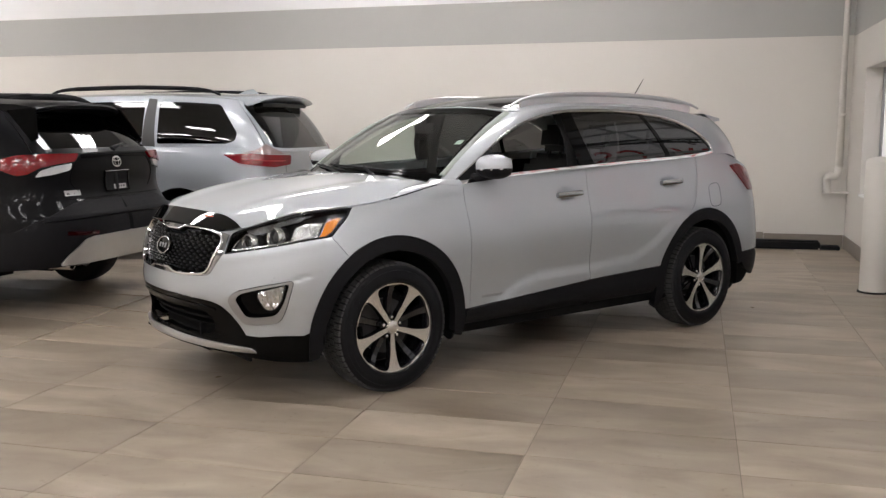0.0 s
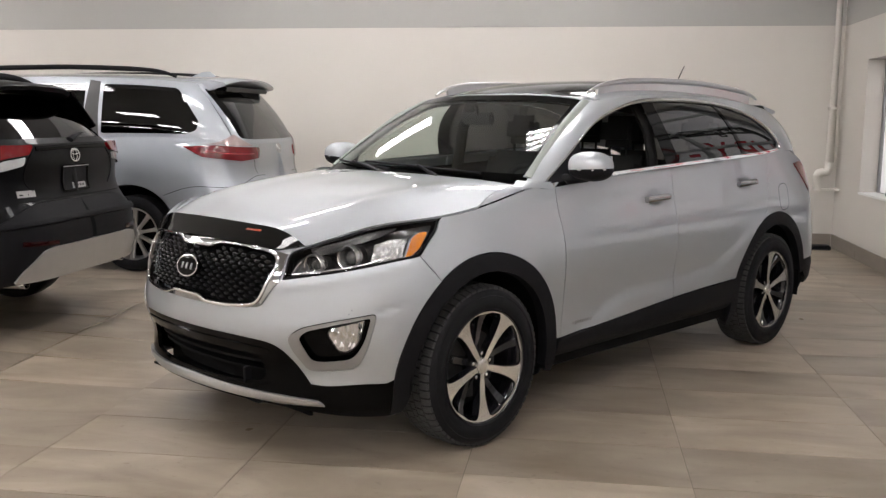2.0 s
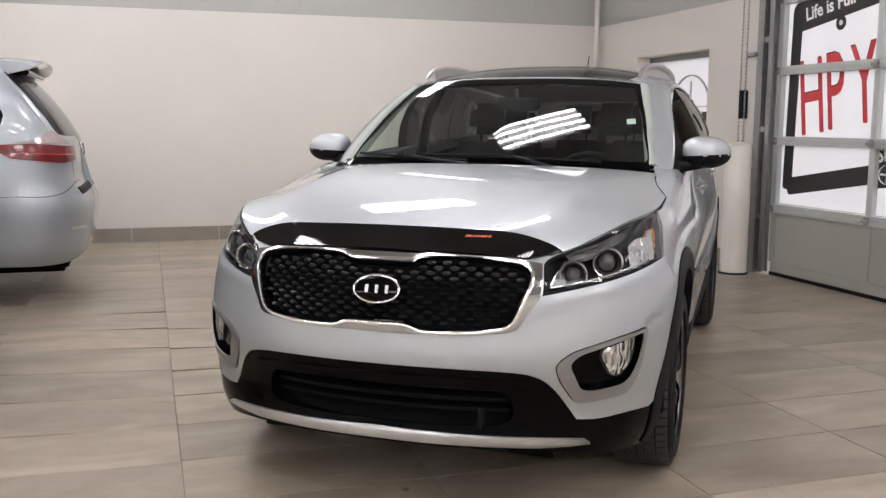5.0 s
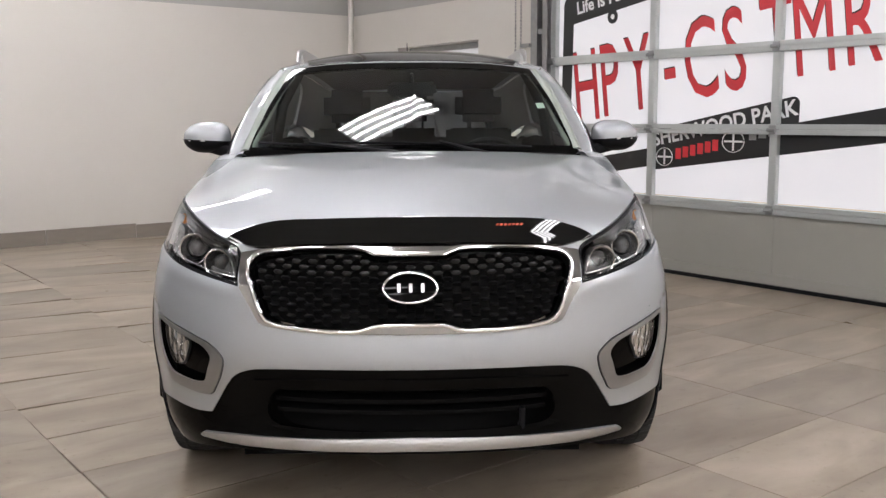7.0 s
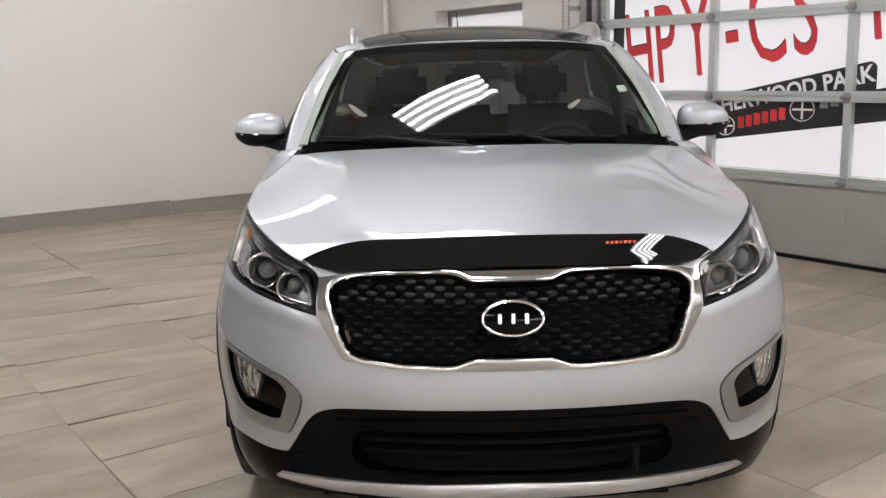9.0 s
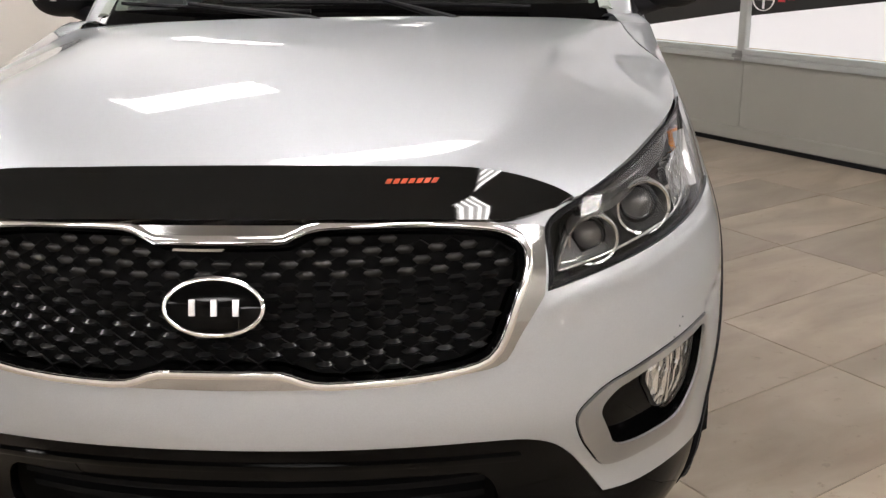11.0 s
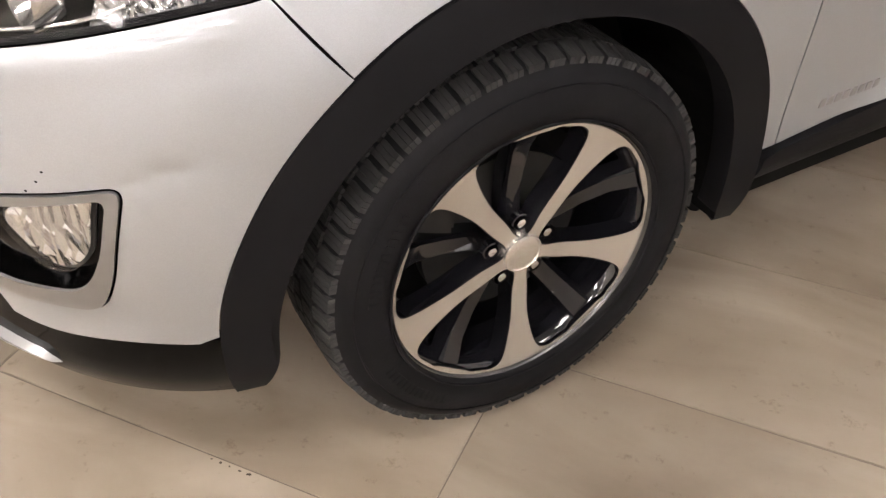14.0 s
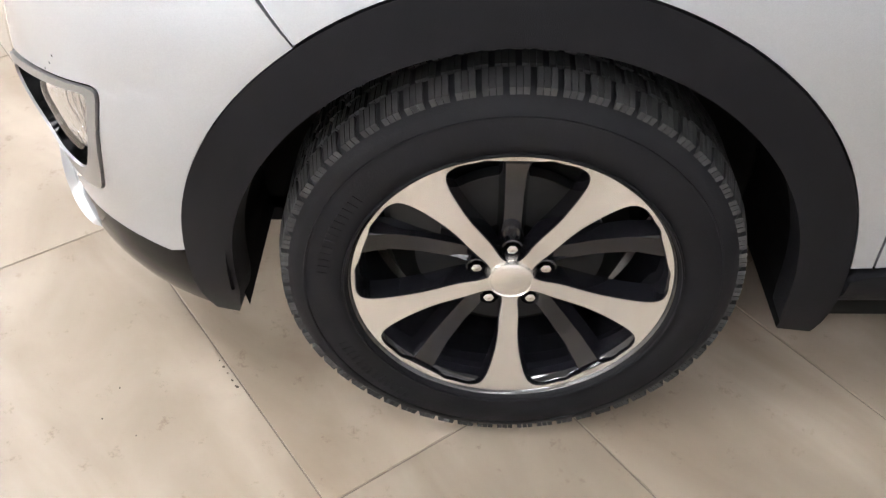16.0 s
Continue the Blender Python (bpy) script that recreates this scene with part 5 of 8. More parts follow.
    intake = np.vstack([line([(0, 0.368), (0.25, 0.368), (0.42, 0.374)]), line([(0.42, 0.374), (0.462, 0.395), (0.468, 0.43), (0.445, 0.475), (0.42, 0.492)])[1:], line([(0.42, 0.492), (0.25, 0.498), (0, 0.500)])[1:]])
    skin("lower_bumper", side, mirrored(lo_half), [GLOSS_BLACK], car, "black lower bumper with an intake", holes=[mirrored(intake)], step=0.03, off=-0.003, rim=0.02)
    bm = bmesh.new()
    box(bm, -0.56, 0.56, 0.235, 0.25, 0.22, 0.62)
    box(bm, -0.44, 0.44, 0.06, 0.235, 0.285, 0.295)
    part("intake_duct", bm, DARK, car, "dark duct behind the intake", smooth=False)
    skin("intake_back", side, mirrored(inset(mirrored(intake), -0.01)[: len(intake)]), DARK, car, off=-0.11, rim=0, step=0.08)
    for z, d in ((0.452, 0.035), (0.41, 0.05)):
        bm = bmesh.new()
        for x in np.linspace(-0.44, 0.44, 23)[:-1]:
            a, b2 = side([[x, z]])[0], side([[x + 0.04, z]])[0]
            rows = []
            for q in (a, b2):
                rows.append([bm.verts.new((q[0], q[1] + d + dd, z + zz)) for dd, zz in ((0, 0.006), (0, -0.006), (0.06, -0.009), (0.06, 0.009))])
            for i in range(4):
                bm.faces.new((rows[0][i], rows[0][(i + 1) % 4], rows[1][(i + 1) % 4], rows[1][i]))
        bmesh.ops.remove_doubles(bm, verts=bm.verts, dist=1e-5)
        bmesh.ops.recalc_face_normals(bm, faces=bm.faces)
        part("intake_slat", bm, DARK, car)
    band("upper_ledge", side, line([(-0.5, 0.515), (-0.3, 0.530), (0, 0.533), (0.3, 0.530), (0.5, 0.515)]), 0.016, GLOSS_BLACK, car, off=-0.004, height=0.006)
    bm = bmesh.new()
    p, _ = offset_pt(side, 0.355, 0.395, 0.0)
    box(bm, p[0] - 0.008, p[0] + 0.008, p[1] - 0.004, p[1] + 0.03, 0.355, 0.425, bevel=0.003)
    box(bm, p[0] - 0.014, p[0] - 0.008, p[1], p[1] + 0.012, 0.35, 0.38, bevel=0.001)
    part("tow_bracket", bm, PLASTIC, car, "black plastic bracket in the intake")
    lip = np.vstack([line([(0, 0.309), (0.31, 0.304), (0.55, 0.292), (0.68, 0.274), (0.750, 0.260)]), line([(0.750, 0.260), (0.742, 0.298), (0.715, 0.320)])[1:], line([(0.715, 0.320), (0.6, 0.330), (0.31, 0.341), (0, 0.350)])[1:]])
    skin("skid_plate", side, mirrored(lip), LIP_SILVER, car, "silver skid plate strip", off=0.013, rim=0.03, step=0.02, crown=lambda p: -0.010 * ((p[:, 1] - 0.33) / 0.03) ** 2)
    # stone chips
    for s, z in ((0.857, 0.703), (0.846, 0.688), (0.828, 0.672)):
        skin("paint_chip", side, np.array([(s + 0.0022 * math.cos(a), z + 0.0018 * math.sin(a)) for a in np.linspace(0, 6.2, 7)]), DARK, car, off=0.0005, rim=0, step=0.05)


def headlamps(car):
    low = [(1.149, 0.900), (1.07, 0.892), (0.963, 0.877), (0.795, 0.850), (0.665, 0.830), (0.559, 0.813)]
    inn = [(0.559, 0.813), (0.569, 0.870), (0.575, 0.911), (0.645, 0.943)]
    top = [(0.645, 0.943), (0.72, 0.964), (0.82, 0.992), (0.94, 1.019), (1.05, 1.033), (1.2, 1.042), (1.315, 1.046)]
    tip = [(1.315, 1.046), (1.285, 1.005), (1.242, 0.968), (1.20, 0.932), (1.149, 0.900)]
    edge = np.vstack([line(inn), line(top)[1:], line(tip)[1:], line(low)[1:-1]])
    for sgn in (1, -1):
        f = (lambda p: np.asarray(p, float)) if sgn > 0 else other
        h = empty("headlamp", "clear twin-projector headlamp with an amber side reflector", "")
        h.parent = car
        skin("housing", side, f(inset(edge, 0.004)), LAMP_BLACK, h, "dark grey lamp housing", off=-0.085, rim=0, step=0.03, crown=lambda p: 0.03 * np.clip((np.abs(p[:, 0]) - 1.0) / 0.25, 0, 1) + 0.02 * np.clip((0.64 - np.abs(p[:, 0])) / 0.08, 0, 1))
        band("gasket", side, f(inset(edge, 0.004)), 0.009, PLASTIC, h, "black gasket", off=-0.003, height=0.002, closed=True)
        skin("cover", side, f(inset(edge, 0.002)), LENS, h, "clear lamp cover", off=0.0, rim=0.010, step=0.025)
        # upper brow and lower tray
        skin("brow", side, f(np.vstack([line([(0.66, 0.942), (0.74, 0.962), (0.84, 0.987), (0.96, 1.012), (1.10, 1.027)]), line([(1.10, 1.027), (0.99, 0.990), (0.86, 0.958), (0.76, 0.928), (0.68, 0.915)])[1:]])), BROW, h, "ribbed dark brow", off=-0.022, rim=0.025, step=0.004, crown=lambda p: 0.0011 * np.sin((p[:, 1] - 0.21 * np.abs(p[:, 0])) * 470))
        band("light_bar", side, f(line([(0.592, 0.840), (0.68, 0.850), (0.80, 0.868), (0.93, 0.888), (0.99, 0.905)])), 0.006, REFLECTOR, h, "pale light bar", off=-0.022, height=0.004)
        band("light_bar", side, f(line([(0.592, 0.840), (0.605, 0.868), (0.625, 0.892)])), 0.005, REFLECTOR, h, "pale light bar", off=-0.022, height=0.004)
        skin("diffuser", side, f(poly([(0.597, 0.842), (0.66, 0.849), (0.74, 0.860), (0.72, 0.872), (0.66, 0.862), (0.637, 0.905), (0.618, 0.885)], 0.012)), FROSTED, h, "frosted grey light guide", off=-0.038, rim=0.01, step=0.015)
        for (s, z), r in (((0.687, 0.885), 0.043), ((0.846, 0.917), 0.048)):
            c, n = offset_pt(side, s * sgn, z, -0.038)
            ax = Vector((0.20 * sgn, -1, 0.02)).normalized()
            m = Matrix.Translation(c) @ ax.to_track_quat("X", "Z").to_matrix().to_4x4()
            bm = bmesh.new()
            lathe(bm, [(r + 0.004, -0.05), (r + 0.004, 0.012)], 48, "x")
            bmesh.ops.transform(bm, matrix=m, verts=bm.verts)
            part("projector_barrel", bm, LAMP_BLACK, h, "black projector barrel")
            bm = bmesh.new()
            lathe(bm, [(r + 0.006, -0.016), (r + 0.0055, 0.016), (r + 0.002, 0.021), (r - 0.002, 0.019), (r - 0.006, 0.008), (r - 0.011, -0.014)], 48, "x")
            bmesh.ops.transform(bm, matrix=m, verts=bm.verts)
            part("projector_ring", bm, LAMP_SATIN, h, "bright projector ring")
            bm = bmesh.new()
            lathe(bm, [(r - 0.010, -0.012), (r * 0.74, -0.018), (r * 0.64, -0.024)], 40, "x")
            bmesh.ops.transform(bm, matrix=m, verts=bm.verts)
            part("projector_shade", bm, LAMP_BLACK, h)
            bm = bmesh.new()
            lathe(bm, [(r * 0.70, -0.024), (r * 0.64, -0.008), (r * 0.47, 0.003), (r * 0.22, 0.008), (0.001, 0.009)], 40, "x")
            bmesh.ops.transform(bm, matrix=m, verts=bm.verts)
            part("projector_lens", bm, PROJECTOR, h, "dark glass projector lens")
        turn = rounded([(0.935, 0.877), (1.090, 0.899), (1.138, 0.980), (1.050, 0.980), (0.968, 0.960)], 0.012)
        skin("turn_signal", side, f(turn), TURN_GLASS, h, "faceted clear turn signal", off=-0.024, rim=0.02, step=0.006, crown=lambda p: 0.0011 * np.sin(np.abs(p[:, 0]) * 300) * np.sin(p[:, 1] * 260))
        amber = rounded([(1.106, 0.906), (1.146, 0.913), (1.190, 0.936), (1.256, 1.004), (1.206, 1.002), (1.162, 0.982)], 0.010)
        band("reflector_fin", side, f(line([(1.102, 0.903), (1.130, 0.940), (1.158, 0.980), (1.196, 0.997)])), 0.005, WHITE_LENS, h, "pale edge of the side reflector", off=-0.034, height=0.018)
        skin("side_reflector", side, f(amber), AMBER, h, "amber side reflector", off=-0.026, rim=0.02, step=0.02, crown=lambda p: 0.0012 * np.sin(np.abs(p[:, 0]) * 300))


def bonnet_and_shield(car):
    cut = line([(0.90, 0.982), (0.912, 0.90), (0.935, 0.82), (0.970, 0.755), (0.992, 0.715)], 0.02)
    rim = np.vstack([line([(-0.992, 0.012), (-0.992, 0.4), (-0.992, 0.715)], 0.03), (cut * [-1, 1])[::-1][1:], line([(-0.90, 0.982), (0, 0.984), (0.90, 0.982)], 0.03)[1:], cut[1:], line([(0.992, 0.715), (0.992, 0.4), (0.992, 0.012)], 0.03)[1:], line([(0.992, 0.012), (0, 0.012), (-0.992, 0.012)], 0.03)[1:-1]])
    skin("bonnet", bonnet, rim, SILVER, car, "silver painted bonnet with soft creases", step=0.022, rim=0.012, off=0.001)
    for sgn in (1, -1):
        # the wing runs on behind the bonnet's corner to the foot of the pillar
        back = np.vstack([cut + [0.004, 0.003], line([(0.998, 0.72), (0.998, 0.85), (0.998, 0.99)], 0.02), line([(0.998, 0.99), (0.904, 0.99)], 0.02)[1:-1]])
        soften(skin("wing_top", bonnet, back * [sgn, 1], SILVER, car, "silver wing behind the bonnet corner", step=0.02, rim=0, off=0.001), sgn)
        bm = bmesh.new()
        rows = []
        for k in np.linspace(0, 1, 21):
            if k < 0.6:
                a = bonnet([[0.90 + 0.098 * k / 0.6, 0.985]])[0]
            else:
                m = (k - 0.6) / 0.4
                a = side([[1.915 + (sy(1.470, 1.135) - 1.915) * m, float(EDGE(1.915)[0]) + (1.135 - float(EDGE(1.915)[0])) * m]])[0]
            b = cabin([[2.46 + 0.72 * k, 0.02]])[0]
            rows.append([bm.verts.new(((a + (b - a) * f + [0, 0, 0.016 * math.sin(math.pi * f)]) * [sgn, 1, 1]).tolist()) for f in (0, 0.25, 0.5, 0.75, 1.0)])
        for a, b in zip(rows, rows[1:]):
            for i in range(4):
                bm.faces.new((a[i], a[i + 1], b[i + 1], b[i]))
        bmesh.ops.recalc_face_normals(bm, faces=bm.faces)
        if sum(f.normal.z for f in bm.faces) < 0:
            bmesh.ops.reverse_faces(bm, faces=bm.faces)
        soften(part("pillar_foot", bm, SILVER, car, "silver pillar foot beside the windscreen", sharp=180), sgn)
    top = [(-1.01, -0.012), (-0.96, 0.008), (-0.88, 0.033), (-0.74, 0.052), (-0.55, 0.061), (-0.3, 0.065), (0, 0.066), (0.3, 0.065), (0.55, 0.061), (0.74, 0.052), (0.88, 0.033), (0.96, 0.008), (1.01, -0.012)]
    bot = [(1.01, -0.012), (0.88, -0.034), (0.7, -0.030), (0.35, -0.020), (0, -0.018), (-0.35, -0.020), (-0.7, -0.030), (-0.88, -0.034), (-1.01, -0.012)]
    sh = np.vstack([line(top, 0.03), line(bot, 0.03)[1:-1]])
    skin("hood_shield", bonnet, sh[::-1], SHIELD, car, "gloss black bonnet bug shield", off=0.013, rim=0.012, step=0.02, crown=lambda p: 0.006 * p[:, 1] / 0.060 + 0.004 * (p[:, 1] / 0.060) ** 2)
    for k in range(7):
        u = 0.42 + k * 0.020
        bar = np.array([(u, 0.034), (u + 0.015, 0.034), (u + 0.018, 0.043), (u + 0.003, 0.043)])
        skin("decal_bar", bonnet, bar, ORANGE_INK, car, "small red orange decal", off=0.013 + 0.008 * 0.64 + 0.0012, rim=0, step=0.05)


def shoulder():
    """The line where wing and pillar foot roll over: places and the normals half way between top and side."""
    s = np.linspace(1.46, 2.02, 30)
    q = np.stack([s, np.minimum(EDGE(s).ravel(), EDGE(1.93))], 1)
    w = np.stack([np.ones(30), np.clip((s - EDGE_FRONT) / (EDGE_BACK - EDGE_FRONT), 0, 1)], 1)

    def normal(surf, p):
        e = 1e-3
        n = np.cross(surf(p + [e, 0]) - surf(p - [e, 0]), surf(p + [0, e]) - surf(p - [0, e]))
        return n / np.linalg.norm(n, axis=1, keepdims=True)
    a, b = normal(side, q), normal(bonnet, w - [0.01, 0])
    b = np.where(b[:, 2:] < 0, -b, b)
    a = np.where(a[:, :1] < 0, -a, a)
    n = a + b
    return side(q), n / np.linalg.norm(n, axis=1, keepdims=True)


def soften(ob, sgn, reach=0.10):
    """Bends a skin's normals towards the shoulder's near that line."""
    at, nrm = shoulder()
    at, nrm = at * [sgn, 1, 1], nrm * [sgn, 1, 1]
    me = ob.data
    old = np.zeros((len(me.vertices), 3))
    for lp, cn in zip(me.loops, me.corner_normals):
        old[lp.vertex_index] += cn.vector
    old /= np.maximum(np.linalg.norm(old, axis=1, keepdims=True), 1e-9)
    co = np.array([v.co[:] for v in me.vertices])
    d = np.linalg.norm(co[:, None] - at[None], axis=2)
    near = d.argmin(1)
    ends = np.minimum(1.0, np.minimum(near, 29 - near + 6) / 5.0)
    k = (np.clip(1 - d.min(1) / reach, 0, 1) * ends)[:, None]
    out = old * (1 - k) + nrm[near] * k
    out /= np.maximum(np.linalg.norm(out, axis=1, keepdims=True), 1e-9)
    me.normals_split_custom_set_from_vertices(out.tolist())


def flanks(car):
    """Wings, doors, rear quarters and the dark plastic round the wheels and along the sills."""
    gap_a = math.degrees(math.atan2(0.787 - HUB_Z, 0.650 - AXLE_F))
    a_low = math.degrees(math.asin((0.412 - HUB_Z) / 0.515))
    e = np.array([(s, float(EDGE(s)[0])) for s in np.linspace(1.345, 1.93, 24)])
    seam1 = flank_pts([(1.468, 1.136), (1.465, 1.05), (1.468, 0.95), (1.475, 0.8), (1.485, 0.6), (1.490, 0.412)])
    fender = np.vstack([line([(1.172, 0.900), (1.205, 0.930), (1.247, 0.967), (1.29, 1.004), (1.322, 1.043), (1.345, 1.052)]), e[1:] - [0, 0.003], line([e[-1] - [0, 0.003], seam1[0]])[1:], line(seam1)[1:], arc(AXLE_F, 0.515, a_low, gap_a, 44), line([arc(AXLE_F, 0.515, gap_a, gap_a, 1)[0], (1.219, 0.842), (1.172, 0.900)])[1:-1]])
    seam2 = flank_pts([(2.500, 1.214), (2.495, 1.05), (2.497, 0.9), (2.505, 0.7), (2.515, 0.49)])
    belt1 = flank_pts([(y, z - 0.004) for y, z in ((1.468, 1.142), (1.6, 1.162), (1.8, 1.180), (2.15, 1.199), (2.500, 1.215))])
    low1 = flank_pts([(1.490, 0.412), (1.8, 0.432), (2.2, 0.458), (2.515, 0.478)])
    door1 = np.vstack([line(belt1), line(seam2)[1:], line(low1[::-1])[1:], line(seam1[::-1])[1:-1]])
    belt2 = flank_pts([(y, z - 0.004) for y, z in ((2.500, 1.215), (3.0, 1.236), (3.45, 1.254), (3.66, 1.266))])
    a1 = 180 - math.degrees(math.asin((0.505 - HUB_Z) / 0.515))
    rear_arc = arc(AXLE_R, 0.515, 122, a1, 24)
    seam3 = flank_pts([(3.66, 1.264), (3.655, 1.15), (3.635, 1.05), (3.585, 0.93), (3.50, 0.835)])
    seam3 = np.vstack([seam3, rear_arc[:1]])
    low2 = flank_pts([(2.515, 0.478), (2.8, 0.490), (3.222, 0.505)])
    door2 = np.vstack([line(belt2), line(seam3)[1:], rear_arc[1:], line(low2[::-1])[1:], line(seam2[::-1])[1:-1]])
    belt3 = flank_pts([(y, z - 0.004) for y, z in ((3.66, 1.266), (3.80, 1.277), (3.95, 1.286), (4.10, 1.27), (4.25, 1.225))])
    tail_end = 5.72
    quarter = np.vstack([line(belt3), line([belt3[-1], (5.30, 1.13), (tail_end, 1.10)])[1:], line([(tail_end, 1.10), (tail_end, 0.8), (tail_end, 0.52)])[1:], line([(tail_end, 0.52), (5.3, 0.52), flank_pts([(4.40, 0.525)])[0], flank_pts([(4.218, 0.52)])[0]])[1:], arc(AXLE_R, 0.515, math.degrees(math.asin((0.52 - HUB_Z) / 0.515)), 122, 40)[1:], line(seam3[::-1])[1:-1]])
    lamp = rounded(np.vstack([flank_pts([(4.10, 1.185), (4.23, 1.195)]), [(5.35, 1.08), (5.35, 1.00)], flank_pts([(4.33, 0.985)])]), 0.02)
    crease_z = lambda s: np.interp(s, (2.15, 2.28, 2.45, 2.65, 3.1, 3.55, 3.76, 3.95), (0.33, 0.42, 0.52, 0.575, 0.58, 0.605, 0.70, 0.84))

    def flare(p):
        s = np.abs(p[:, 0])
        u = np.clip((crease_z(s) + 0.02 - p[:, 1]) / 0.085, 0, 1)
        cups = sum(-0.014 * np.exp(-(((s - cs) / 0.075) ** 2 + ((p[:, 1] - cz) / 0.032) ** 2) ** 2) for cs, cz in ((sy(2.30, 1.047), 1.047), (sy(3.32, 1.086), 1.086)))
        return cups + 0.013 * u * u * (3 - 2 * u) * np.clip((s - 2.12) / 0.2, 0, 1) * np.clip((4.15 - s) / 0.25, 0, 1)

    for sgn in (1, -1):
        f = (lambda p: np.asarray(p, float)) if sgn > 0 else other
        soften(skin("front_wing", side, f(inset(fender, 0.002)), SILVER, car, "silver painted front wing", step=0.02), sgn)
        d1 = skin("front_door", side, f(inset(door1, 0.002)), SILVER, car, "silver painted front door", step=0.022, crown=flare)
        d2 = skin("rear_door", side, f(inset(door2, 0.002)), SILVER, car, "silver painted rear door", step=0.022, crown=flare)
        q = skin("rear_quarter", side, f(inset(quarter, 0.002)), SILVER, car, "silver painted rear quarter", holes=[f(lamp)], step=0.03)
        skin("tail_lamp", side, f(inset(lamp, 0.002)), RED_LENS, car, "red tail lamp", off=0.006, rim=0.03, step=0.03)
        # handles
        for y, z, par in ((2.318, 1.047, d1), (3.340, 1.086, d2)):
            s = sy(y, z)
            hd = rounded([(s - 0.112, z - 0.022), (s + 0.112, z - 0.014), (s + 0.112, z + 0.020), (s - 0.112, z + 0.012)], 0.015)
            skin("handle", side, f(hd), DARK_CHROME, par, "chrome door handle", off=0.026, rim=0.036, step=0.010, crown=lambda p, zz=z: -0.010 * ((p[:, 1] - zz) / 0.020) ** 2)
        # plain bars where the small sill badge is
        bars = empty("door_badge", "small chrome badge of plain bars on the front door", "")
        bars.parent = d1
        for k in range(9):
            s = sy(1.585 + k * 0.021, 0.472)
            skin("badge_bar", side, f(np.array([(s, 0.463), (s + 0.014, 0.463), (s + 0.016, 0.480), (s + 0.002, 0.480)])), GALV, bars, off=0.002, rim=0.003, step=0.05)
        if sgn > 0:
            s = sy(3.845, 0.975)
            fl = rounded([(s - 0.07, 0.89), (s + 0.075, 0.895), (s + 0.07, 1.065), (s - 0.075, 1.055)], 0.055)
            band("fuel_flap_edge", side, fl, 0.004, DARK, q, "dark joint of the fuel flap", off=-0.0012, height=0.0016, closed=True)
        # plastic round the arches
        for y, r0, r1, a0, a1, nm in ((AXLE_F, 0.433, 0.5135, -13, 194.5, "front"), (AXLE_R, 0.433, 0.5135, 8, 200, "rear")):
            ins = [(t, r0 + 0.035 * max(0, (t - a1 + 14) / 14) ** 2 + 0.02 * max(0, (a0 + 12 - t) / 12) ** 2) for t in np.linspace(a1, a0, 70)]
            inner = flank_pts([(y + r * math.cos(radians(t)), HUB_Z + r * math.sin(radians(t))) for t, r in ins])
            out = np.vstack([arc(y, r1, a0, a1, 60), inner])
            skin("arch_cladding", side, f(out), PLASTIC, car, "black plastic wheel arch cladding", off=0.002, rim=0.05, step=0.02, crown=lambda p: 0.002 + 0 * p[:, 0])
        sill = np.vstack([flank_pts([(1.42, 0.275), (2.4, 0.285), (3.24, 0.30)]), arc(AXLE_R, 0.516, 188, 165, 8), line(low2[::-1] - [0, 0.004])[1:], line(low1[::-1] - [0, 0.004])[1:], arc(AXLE_F, 0.516, 3, -10, 8)])
        skin("sill_cladding", side, f(sill), PLASTIC, car, "black plastic sill cladding", off=0.013, rim=0.05, step=0.03, crown=lambda p: -0.07 * np.clip((0.40 - p[:, 1]) / 0.12, 0, 1) ** 2)
        rear_low = np.vstack([arc(AXLE_R, 0.516, 6, 16.5, 6), flank_pts([(4.40, 0.522)]), [(5.3, 0.515), (tail_end, 0.515), (tail_end, 0.30), (5.2, 0.30)], flank_pts([(4.30, 0.38)])])
        skin("rear_cladding", side, f(rear_low), PLASTIC, car, "black plastic rear bumper lower edge", off=0.002, rim=0.03, step=0.05)
        # liners and mud flaps
        for y in (AXLE_F, AXLE_R):
            bm = bmesh.new()
            rows = []
            for a in np.linspace(-12, 193, 42):
                yy, zz = y + 0.445 * math.cos(radians(a)), HUB_Z + 0.445 * math.sin(radians(a))
                rows.append([bm.verts.new((sgn * x, yy, zz)) for x in (0.905 if a < 186 else 0.86, 0.60)])
            for a, b in zip(rows, rows[1:]):
                bm.faces.new((a[0], a[1], b[1], b[0]))
            bm.faces.new([r[1] for r in rows])
            part("wheel_liner", bm, DARK, car, "dark wheel arch liner", smooth=False)
            bm = bmesh.new()
            yf = y + 0.445
            flap = curve([(0.078, 0.12), (0.078, 0.0), (0.066, -0.10), (0.046, -0.18), (0.016, -0.236), (-0.03, -0.238), (-0.09, -0.20), (-0.13, -0.15), (-0.13, 0.0), (-0.13, 0.12)], step=0.02)
            mt = Matrix.Translation((sgn * 0.80, yf, 0.455)) @ Matrix.Rotation(radians(10), 4, "X")
            faces = [[bm.verts.new(mt @ Vector((sgn * fx, fy + 0.10 * max(0, fx - 0.02) * (fz < 0.05), fz))) for fx, fz in flap] for fy in (-0.007, 0.007)]
            bm.faces.new(faces[0])
            bm.faces.new(faces[1][::-1])
            for i in range(len(flap)):
                bm.faces.new((faces[0][i], faces[1][i], faces[1][(i + 1) % len(flap)], faces[0][(i + 1) % len(flap)]))
            bmesh.ops.recalc_face_normals(bm, faces=bm.faces)
            part("mud_flap", bm, RUBBER, car, "black mud flap")


